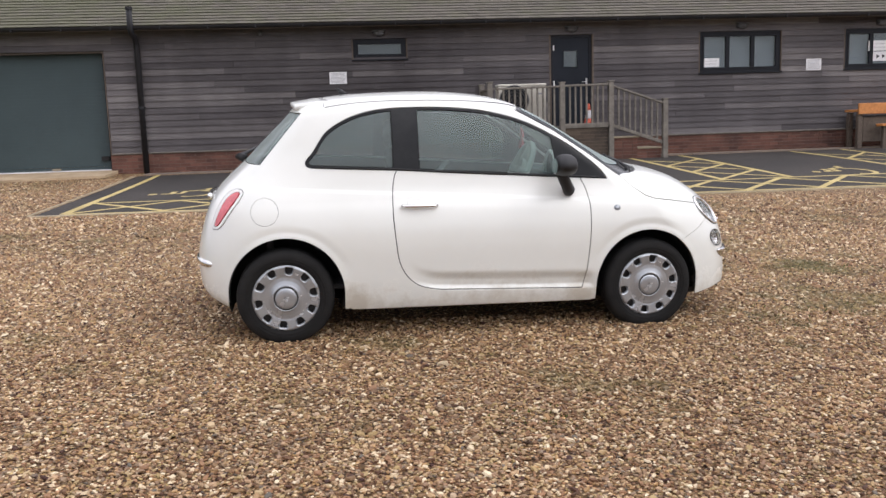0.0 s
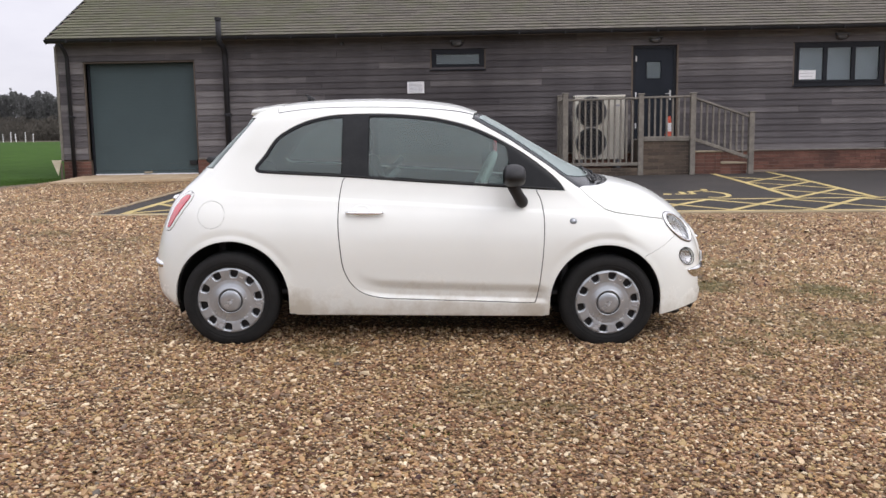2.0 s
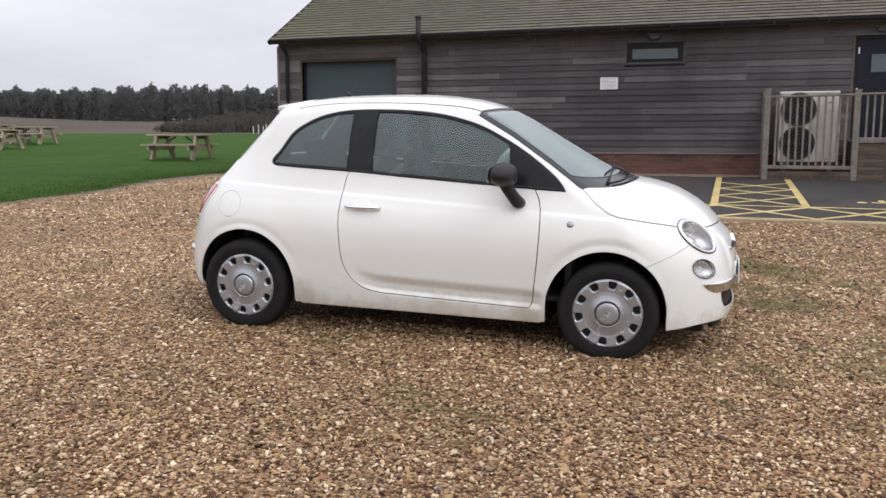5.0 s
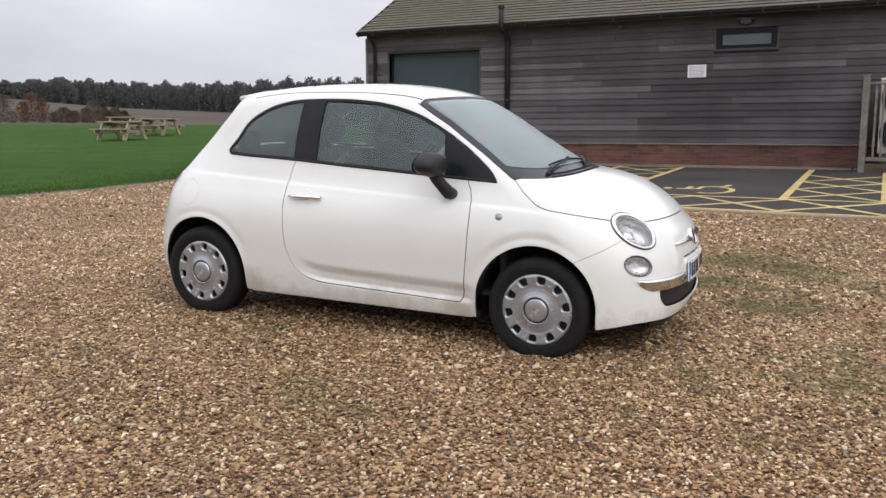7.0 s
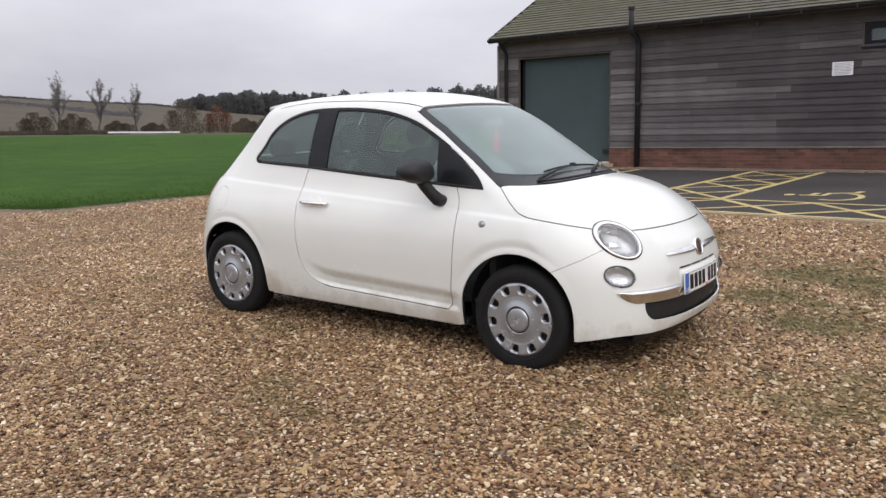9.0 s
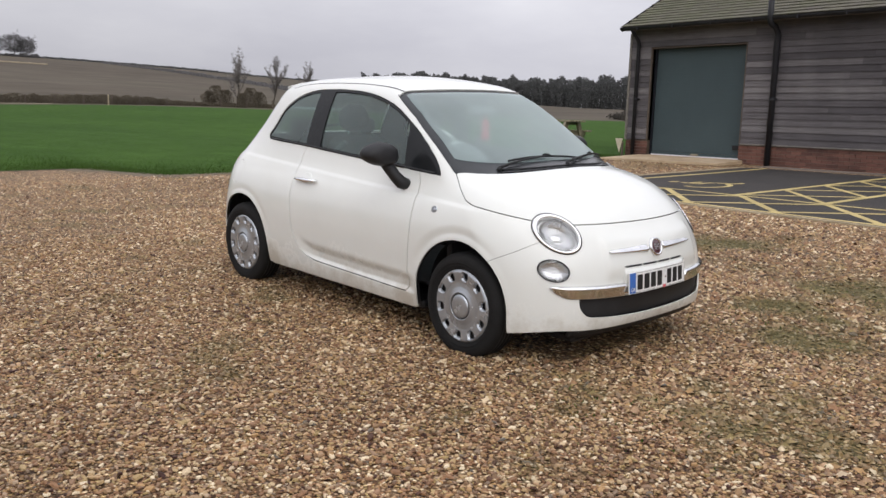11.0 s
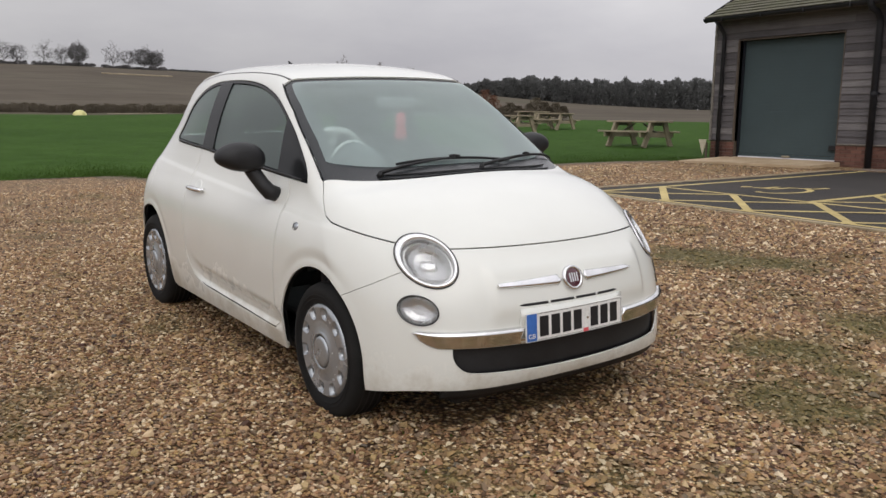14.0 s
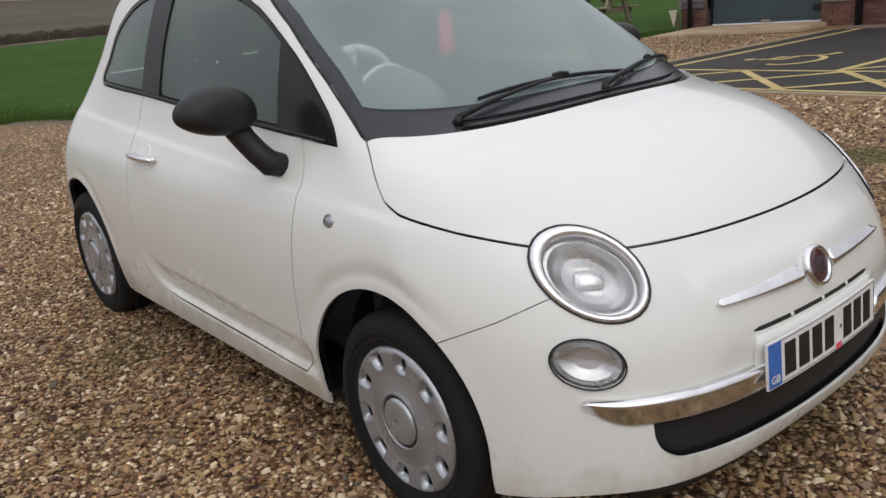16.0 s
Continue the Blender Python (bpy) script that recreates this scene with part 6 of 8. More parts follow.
def cast(lo, hi):
    """Where the line from lo (inside) to hi (outside) leaves the skin."""
    lo, hi = np.array(lo, float), np.array(hi, float)
    for _ in range(30):
        mid = (lo + hi) / 2
        if float(skin(mid[None])[0]) < 0:
            lo = mid
        else:
            hi = mid
    return Vector(lo)


def on_skin(x, z, side=-1):
    """The point of the flank at x and z."""
    return cast((x, side * 0.3, z), (x, side * 1.1, z))


def on_nose(y, z):
    return cast((2.2, y, z), (3.2, y, z))


def skin_frame(p, u):
    """Axes at a point of the skin: u along, w across, n outward."""
    n = Vector(skin_normal(np.array(p)[None])[0])
    u = Vector(u)
    u = (u - n * u.dot(n)).normalized()
    w = n.cross(u)
    m = Matrix((u, w, n)).transposed().to_4x4()
    m.translation = p
    return m


def flip_y(V, F):
    return [(p[0], -p[1], p[2]) for p in V], [tuple(reversed(f)) for f in F]


def lamp(kind, patch, c, u, a, b, depth):
    """A lamp: bowl, chrome rim, inner reflectors and a clear lens."""
    for s in ("right", "left"):
        sy = 1 if s == "right" else -1
        m = skin_frame(np.array(c), u)
        pl = fade(kind, patch, LENS, 0.004, 0.004, "clear lens over a bright reflector", sides=s)
        pl.visible_shadow = False
        n = 30
        head = kind == "headlight"
        inner = 0.80 if head else 1.0
        prof = [(inner, -0.012 if head else 0.0), (inner - 0.02, -0.020), (inner * 0.90, -depth * 0.34), (inner * 0.76, -depth * 0.66), (inner * 0.58, -depth * 0.86), (inner * 0.36, -depth), (0.0, -depth * 1.04)]
        V, F = [], []
        for r, h in prof:
            for k in range(n):
                t = 2 * math.pi * k / n
                q = m @ Vector((a * (r * math.cos(t) + (0.05 if head else 0.0)), b * r * math.sin(t), 0))
                # follow the skin at the rim, sink towards the middle
                nn = Vector(skin_normal(np.array(q)[None])[0])
                q = q - nn * float(skin(np.array(q)[None])[0])
                q = q + m.to_3x3() @ Vector((0, 0, h - 0.004))
                V.append(tuple(q))
        for i in range(len(prof) - 1):
            for k in range(n):
                F.append((i * n + k, (i + 1) * n + k, (i + 1) * n + (k + 1) % n, i * n + (k + 1) % n))
        if sy < 0:
            V, F = flip_y(V, F)
        part("reflector_bowl", (V, F, False), REFLECTOR, pl, "silver reflector bowl")
        if head:
            # broad chrome bezel, dark seal outside and a dark groove inside
            V, F = [], []
            for r, h, o in ((1.005, -0.010, 0.0), (0.985, 0.004, 0.0), (0.93, 0.009, 0.01), (0.87, 0.008, 0.03), (0.815, 0.001, 0.045), (0.805, -0.012, 0.05)):
                for k in range(n):
                    t = 2 * math.pi * k / n
                    q = m @ Vector((a * (r * math.cos(t) + o), b * r * math.sin(t), 0))
                    nn = Vector(skin_normal(np.array(q)[None])[0])
                    V.append(tuple(q - nn * (float(skin(np.array(q)[None])[0]) - h)))
            for i in range(5):
                for k in range(n):
                    F.append((i * n + k, i * n + (k + 1) % n, (i + 1) * n + (k + 1) % n, (i + 1) * n + k))
            g = []
            for k in range(n + 1):
                t = 2 * math.pi * k / n
                q = m @ Vector((a * (0.815 * math.cos(t) + 0.05), b * 0.815 * math.sin(t), 0))
                nn = Vector(skin_normal(np.array(q)[None])[0])
                g.append(tuple(q - nn * (float(skin(np.array(q)[None])[0]) + 0.009)))
            Vg, Fg = tube(g, 0.0020, 6, False)
            if sy < 0:
                V, F = flip_y(V, F)
                Vg, Fg = flip_y(Vg, Fg)
            part("bezel", (V, F, True), LAMPSILVER, pl, "broad bright silver bezel")
            part("groove", (Vg, Fg, True), LAMPGREY, pl, "dark groove inside the bezel")
        # rim
        pts = []
        for k in range(n + 1):
            t = 2 * math.pi * k / n
            q = m @ Vector((a * 1.0 * math.cos(t), b * 1.0 * math.sin(t), 0))
            nn = Vector(skin_normal(np.array(q)[None])[0])
            q = q - nn * float(skin(np.array(q)[None])[0]) + nn * 0.003
            pts.append(tuple(q))
        V, F = tube(pts, 0.0022, 8, False)
        if sy < 0:
            V, F = flip_y(V, F)
        part("rim", (V, F, True), BLACK, pl, "black rubber seal")
        # shield or cap over the bulb
        mm = m @ Matrix.Translation((0.05 * a, 0, -depth * 0.80)) if kind == "headlight" else m @ Matrix.Translation((0.0, 0, -depth * 0.6))
        # the shield lies level across the bowl
        m3 = m.to_3x3()
        mm = mm @ Matrix.Rotation(math.atan2(m3[2][1], m3[2][0]), 4, "Z")
        for nm, (vv, ff), mt in (("bulb_shield", bbox(-0.24 * b, 0.30 * b, -0.40 * b, 0.40 * b, -0.028, 0.008, 0.010), LAMPSILVER), ("bulb_cap", lathe([(0.0, -0.012), (0.11 * b, -0.013), (0.14 * b, -0.02), (0.14 * b, -0.03)], 16), REFLECTOR)):
            if nm != ("bulb_shield" if head else "bulb_cap"):
                continue
            vv = [tuple(mm @ Vector(p)) for p in vv]
            if sy < 0:
                vv, ff = flip_y(vv, ff)
            part(nm, (vv, ff, True), mt, pl)


lamp("headlight", HEAD_PATCH, HEAD_C, HEAD_U, HEAD_A, HEAD_B, 0.062)
lamp("fog_light", FOG_PATCH, FOG_C, FOG_U, FOG_A, FOG_B, 0.035)


def nose_strip(name, y0, y1, z0, z1, lift, thick, material, label, round_ends=True, n=40, rows_n=8, sag=0.3, profile=None):
    """A moulded strip along the nose between two heights."""
    V, F = [], []
    zs = lambda f, t: f(t) if callable(f) else f
    for layer in (0, 1):
        for i in range(n + 1):
            t = i / n
            y = y0 + (y1 - y0) * t
            e = min(t, 1 - t) * abs(y1 - y0)
            for j in range(rows_n + 1):
                a, b = zs(z0, y), zs(z1, y)
                mid = (a + b) / 2
                half = (b - a) / 2
                if round_ends:
                    k = min(e / (0.7 * half), 1) if half else 1
                    half *= max(0.02, 1 - (1 - k) ** 3) ** 0.4
                u = j / rows_n * 2 - 1
                p = on_nose(y, mid + half * u)
                nn = Vector(skin_normal(np.array(p)[None])[0])
                bulge = lift * (profile(u) if profile else 1 - sag * u * u) if layer == 0 else min(lift - thick, lift * (1 - sag) - 0.002)
                V.append(tuple(p + nn * bulge))
    w = rows_n + 1
    o = (n + 1) * w
    for i in range(n):
        for j in range(rows_n):
            a = i * w + j
            F += [(a, a + w, a + w + 1, a + 1), (o + a, o + a + 1, o + a + w + 1, o + a + w)]
        F += [(i * w, o + i * w, o + (i + 1) * w, (i + 1) * w), (i * w + rows_n, (i + 1) * w + rows_n, o + (i + 1) * w + rows_n, o + i * w + rows_n)]
    for i in (0, n):
        for j in range(rows_n):
            a = i * w + j
            F.append((a, a + 1, o + a + 1, o + a) if i == 0 else (a, o + a, o + a + 1, a + 1))
    return part(name, (V, F, True), material, car, label)


NOSE_Y = -0.042  # badge and plate sit a little off the middle
for s in (-1, 1):
    nose_strip("chrome_bumper_strip", s * 0.675, s * 0.225, lambda y: 0.410 + 0.006 * abs(y) + 0.045 * max(0.0, (abs(y) - 0.60) / 0.075) ** 2, lambda y: 0.480 + 0.0 * y, 0.021, 0.026, CHROME, "chrome strip across the front bumper", rows_n=10, sag=0.85, profile=lambda u: 0.16 + 0.84 * (u + 1) / 1.56 if u < 0.56 else 1.0 - 0.9 * ((u - 0.56) / 0.44) ** 2)
    nose_strip("chrome_whisker", s * 0.062 + NOSE_Y, s * 0.345 + NOSE_Y, lambda y: 0.638 - 0.009 - 0.011 * (1 - (abs(y - NOSE_Y) - 0.062) / 0.283), lambda y: 0.638 + 0.010 + 0.011 * (1 - (abs(y - NOSE_Y) - 0.062) / 0.283), 0.016, 0.020, CHROME, "chrome spear beside the badge", n=28, rows_n=8, profile=lambda u: 1.0 - 0.85 * abs(u + 0.45) / (0.55 if u < -0.45 else 1.45))
nose_strip("plate_recess", NOSE_Y - 0.265, NOSE_Y + 0.265, 0.418, 0.548, 0.010, 0.014, PAINT, "white number plate backing", False, 16, 4)
nose_strip("vent_slot", NOSE_Y - 0.265, NOSE_Y + 0.245, 0.556, 0.566, 0.001, 0.004, BLACK, "narrow black vent slot", True, 24, 2)
for y in (-0.13, 0.0, 0.12):
    nose_strip("slot_rib", NOSE_Y + y - 0.005, NOSE_Y + y + 0.005, 0.5555, 0.5665, 0.003, 0.006, PAINT, "", False, 2, 2)
nose_strip("front_lip", -0.60, 0.60, 0.205, 0.256, -0.012, 0.02, BLACK, "black lower lip under the bumper", False, 40, 3)


def bent(V, k=0.17):
    """Flex a flat plate to the sweep of the nose."""
    return [(p[0], p[1], p[2] - k * p[0] ** 2) for p in V]


def long_slab(x0, x1, y0, y1, z0, z1, n=14):
    V, F = [], []
    for i in range(n + 1):
        x = x0 + (x1 - x0) * i / n
        V += [(x, y0, z0), (x, y1, z0), (x, y1, z1), (x, y0, z1)]
    for i in range(n):
        a = 4 * i
        F += [(a + j, a + (j + 1) % 4, a + 4 + (j + 1) % 4, a + 4 + j) for j in range(4)]
    F = [tuple(reversed(f)) for f in F] + [(0, 1, 2, 3), (4 * n + 3, 4 * n + 2, 4 * n + 1, 4 * n)]
    return V, F


def number_plate():
    """A pale plate with a blue end and plain dark bars in place of characters."""
    c = on_nose(NOSE_Y, 0.475)
    m = Matrix.Translation((c.x + 0.018, NOSE_Y, 0.477)) @ pose(0, 0, 0, 90, 0, 90) @ pose(0, 0, 0, -4, 0, 0)

    def slab(name, dims, material, parent, label="", mm=None):
        V, F = long_slab(*dims)
        args = (name, (bent(V), F, False), material, parent, label) + ((mm,) if mm is not None else ())
        return part(*args)
    pl = slab("number_plate", (-0.26, 0.26, -0.0555, 0.0555, -0.003, 0.003), PLATEWHITE, car, "white plate with plain dark bars and a blue end", m)
    slab("blue_band", (-0.257, -0.210, -0.053, 0.053, 0.003, 0.0042), PLATEBLUE, pl, "blue end band")
    txt = bpy.data.curves.new("country_letters", "FONT")
    txt.body, txt.size, txt.extrude = "GB", 0.026, 0.0004
    tmp = bpy.data.objects.new("country_letters", txt)
    me = bpy.data.meshes.new_from_object(tmp)
    bpy.data.objects.remove(tmp)
    me.materials.clear()
    me.transform(Matrix.Translation((-0.2525, -0.042, -0.17 * 0.234 ** 2 + 0.0049)) @ pose(0, 0, 0, 0, -4.6, 0))
    part("country_letters", me, PLATEWHITE, pl, "white country letters on the blue band")
    slab("pink_sticker", (0.028, 0.056, -0.0545, -0.040, 0.0043, 0.005), PINKRED, pl, "small pink sticker")
    x = -0.196
    for i in range(7):
        if i == 4:
            x += 0.036
        slab("plain_bar", (x, x + 0.043, -0.0395, 0.0395, 0.003, 0.0042), BLACK, pl)
        x += 0.0575
    for xx in (0.052,):
        V, F = tube([(xx, 0.0, 0.0), (xx, 0.0, 0.0055)], 0.005, 8)
        part("plate_screw", (bent(V), F, False), CHROME, pl)
    for dims in ((-0.21, 0.256, 0.0505, 0.052, 0.003, 0.0038), (-0.21, 0.256, -0.052, -0.0505, 0.003, 0.0038), (0.2545, 0.256, -0.0505, 0.0505, 0.003, 0.0038)):
        slab("border_line", dims, BLACK, pl)


number_plate()


def badge():
    c = on_nose(NOSE_Y, 0.638)
    m = skin_frame(np.array(c), (0, 1, 0))
    V, F = lathe([(0.0, 0.012), (0.034, 0.0115), (0.038, 0.010)], 28)
    b = part("badge", ([tuple(m @ Vector(p)) for p in V], F, True), BADGERED, car, "round dark red enamel badge")
    V, F = lathe([(0.037, 0.008), (0.040, 0.015), (0.047, 0.014), (0.051, 0.004), (0.051, -0.006)], 32)
    part("badge_ring", ([tuple(m @ Vector(p)) for p in V], F, True), CHROME, b, "chrome ring")
    for x in (-0.018, -0.006, 0.006, 0.018):
        part("badge_bar", ([tuple(m @ Vector(p)) for p in box(x - 0.003, x + 0.003, -0.018, 0.018, 0.0118, 0.0135)[0]], BOX_F, False), CHROME, b)


badge()


def wheel(x, side):
    """Tyre, steel rim and ten-slot silver wheel cover. Built about its own hub, face towards -y."""
    w = new("wheel")
    w.parent = car
    w["label"] = "black tyre with a silver ten-slot wheel cover"
    w.matrix_local = Matrix.Translation((x, side * 0.787, 0.285)) @ (Matrix.Identity(4) if side < 0 else pose(0, 0, 0, 0, 0, 180))
    R0, half = 0.291, 0.086
    cy = 0.080  # tyre centre sits inboard of the cover face
    prof = [(0.195, cy - 0.072), (0.215, cy - 0.083), (0.245, cy - 0.0875), (0.270, cy - 0.082), (0.284, cy - 0.068), (0.290, cy - 0.045), (0.291, cy), (0.290, cy + 0.045), (0.284, cy + 0.068), (0.270, cy + 0.082), (0.245, cy + 0.0875), (0.195, cy + 0.078)]
    V, F = lathe([(r, -h) for r, h in prof], 56, "y")
    # flatten slightly where it meets the gravel
    V = [(p[0], p[1], max(p[2], -0.278)) for p in V]
    t = part("tyre", (V, [tuple(reversed(f)) for f in F], True), RUBBER, w, "black rubber tyre")
    groove = []
    for h in (-0.042, -0.014, 0.014, 0.042):
        v, f = lathe([(0.2908, -(cy + h - 0.004)), (0.2916, -(cy + h)), (0.2908, -(cy + h + 0.004))], 56, "y")
        groove.append(([(p[0], p[1], max(p[2], -0.2785)) for p in v], f))
    part("tread_groove", (*join(*groove), True), BLACK, t, "black tread grooves")
    for r, hh in ((0.238, 0.0885), (0.222, 0.0868)):
        v, f = lathe([(r - 0.0025, -(cy - hh)), (r, -(cy - hh - 0.0016)), (r + 0.0025, -(cy - hh))], 56, "y")
        part("sidewall_ring", (v, [tuple(reversed(q)) for q in f], True), RUBBER, t)
    # cover: a dished disc with ten rounded slots cut through
    P_r = np.array([0.0, 0.040, 0.060, 0.0655, 0.068, 0.071, 0.0735, 0.077, 0.084, 0.104, 0.128, 0.138, 0.186, 0.197, 0.205])
    P_y = np.array([-0.021, -0.020, -0.0165, -0.009, -0.006, -0.007, -0.0125, -0.0125, -0.009, -0.0035, -0.001, -0.003, -0.008, -0.001, 0.014])
    nr, na = 34, 240
    rs, an = np.unique(np.concatenate([np.linspace(0.0, 0.205, nr - 13), P_r[1:-1]])), np.linspace(0, 2 * math.pi, na, endpoint=False)
    nr = len(rs)
    rr, aa = np.meshgrid(rs, an, indexing="ij")
    V = np.stack([rr * np.cos(aa), np.interp(rr, P_r, P_y), rr * np.sin(aa)], -1).reshape(-1, 3)
    i = np.arange(nr * na).reshape(nr, na)
    j = np.roll(i, -1, 1)
    a, b, c, d = i[:-1].ravel(), j[:-1].ravel(), j[1:].ravel(), i[1:].ravel()
    T = np.concatenate([np.c_[a, b, c], np.c_[a, c, d]])
    T = T[(np.linalg.norm(np.cross(V[T[:, 1]] - V[T[:, 0]], V[T[:, 2]] - V[T[:, 0]]), axis=1) > 1e-10)]
    g = np.full(len(V), 1.0)
    for k in range(10):
        t0 = 2 * math.pi * (k + 0.3) / 10
        du, dv = V[:, 0] * math.cos(t0) + V[:, 2] * math.sin(t0) - 0.164, -V[:, 0] * math.sin(t0) + V[:, 2] * math.cos(t0)
        qx, qy = np.abs(du) - 0.0250 + 0.016, np.abs(dv) - (0.0262 + du * 0.20) + 0.016
        g = np.minimum(g, np.hypot(np.maximum(qx, 0), np.maximum(qy, 0)) + np.minimum(np.maximum(qx, qy), 0) - 0.016)
    V, T = clip(V, T, -g)
    if np.cross(V[T[5, 1]] - V[T[5, 0]], V[T[5, 2]] - V[T[5, 0]])[1] > 0:
        T = T[:, ::-1]
    E = np.concatenate([T[:, [0, 1]], T[:, [1, 2]], T[:, [2, 0]]])
    key = np.sort(E, 1)
    _, idx, cnt = np.unique(key[:, 0].astype(np.int64) * len(V) + key[:, 1], return_index=True, return_counts=True)
    rim = E[idx[cnt == 1]]
    n = len(V)
    # the slot walls run in as shallow funnels
    k = (np.round(np.arctan2(V[:, 2], V[:, 0]) / (2 * math.pi) * 10 - 0.3) + 0.3) * 2 * math.pi / 10
    mid = np.stack([0.164 * np.cos(k), V[:, 1], 0.164 * np.sin(k)], -1)
    pull = np.where(np.hypot(V[:, 0], V[:, 2]) < 0.2, 0.22, 0.0)[:, None]
    VV = np.concatenate([V, V + (mid - V) * pull + np.array([0, 0.022, 0])])
    p, q = rim[:, 0], rim[:, 1]
    T = np.concatenate([T, np.c_[p, p + n, q], np.c_[q, p + n, q + n]])
    used, back = np.unique(T, return_inverse=True)
    VV, T = VV[used], back.reshape(-1, 3)
    cv = part("wheel_cover", (VV, T, True), ALLOY, w, "silver plastic wheel cover")
    v, f = lathe([(0.0650, 0.0100), (0.068, 0.0105), (0.0718, 0.0090)], 40, "y")
    part("cap_ring", (v, [tuple(reversed(q)) for q in f], True), BLACK, cv, "dark ring round the centre cap")
    v, f = lathe([(0.0, -0.03), (0.20, -0.03)], 40, "y")
    part("rim_back", (v, f, False), BLACK, w, "dark steel rim behind the cover")
    v, f = lathe([(0.205, -0.008), (0.206, -0.02), (0.198, -0.05)], 40, "y")
    part("rim_lip", (v, f, True), BLACK, w)
    return w


for x in (0.012, 2.300):
    for s in (-1, 1):
        wheel(x, s)


def wheel_wells():
    for cx in (0.018, 2.285):
        for s in (-1, 1):
            n = 28
            V, F = [], []
            for r, y in ((0.352, 0.69), (0.352, 0.42), (0.0, 0.42)):
                for k in range(n + 1):
                    a = -0.35 + (math.pi + 0.7) * k / n
                    V.append((cx + r * math.cos(a), s * y, 0.302 + r * math.sin(a)))
            for i in range(2):
                for k in range(n):
                    a = i * (n + 1) + k
                    F.append((a, a + 1, a + n + 2, a + n + 1))
            part("wheel_arch_liner", (V, F, True), BLACK, car, "black wheel arch liner")
    part("floor_pan", (*join(bbox(0.36, 1.94, -0.74, 0.74, 0.185, 0.23, 0.01), bbox(-0.36, 0.36, -0.42, 0.42, 0.22, 0.28, 0.01), bbox(1.94, 2.9, -0.42, 0.42, 0.20, 0.26, 0.01)), False), BLACK, car, "dark underside")
    # unseen underbody parts, added low to block light under the car
    part("undertray", (*bbox(2.02, 2.84, -0.50, 0.50, 0.150, 0.200, 0.015), False), BLACK, car, "black tray under the engine")
    part("fuel_tank", (*bbox(0.34, 0.86, -0.50, 0.50, 0.150, 0.20, 0.02), False), BLACK, car)
    part("rear_axle", (*tube([(0.10, -0.66, 0.235), (0.14, -0.40, 0.195), (0.14, 0.40, 0.195), (0.10, 0.66, 0.235)], 0.05, 10), True), BLACK, car, "dark rear axle beam")
    for s in (-1, 1):
        part("suspension_arm", (*tube([(2.30, s * 0.68, 0.20), (2.22, s * 0.42, 0.175)], [0.035, 0.05], 8), True), BLACK, car)
    part("exhaust_tunnel", (*tube([(0.9, 0.08, 0.165), (1.95, 0.08, 0.165)], 0.045, 10), True), LAMPGREY, car, "grey exhaust pipe")
    for s in (-1, 1):
        part("sill_cover", (*bbox(0.40, 1.92, s * 0.772 - 0.012, s * 0.772 + 0.012, 0.196, 0.225, 0.006), False), PAINT, car)
    part("exhaust_pipe", (*tube([(0.2, 0.40, 0.23), (-0.3, 0.42, 0.25), (-0.50, 0.44, 0.26)], 0.025, 10), True), LAMPGREY, car)


wheel_wells()


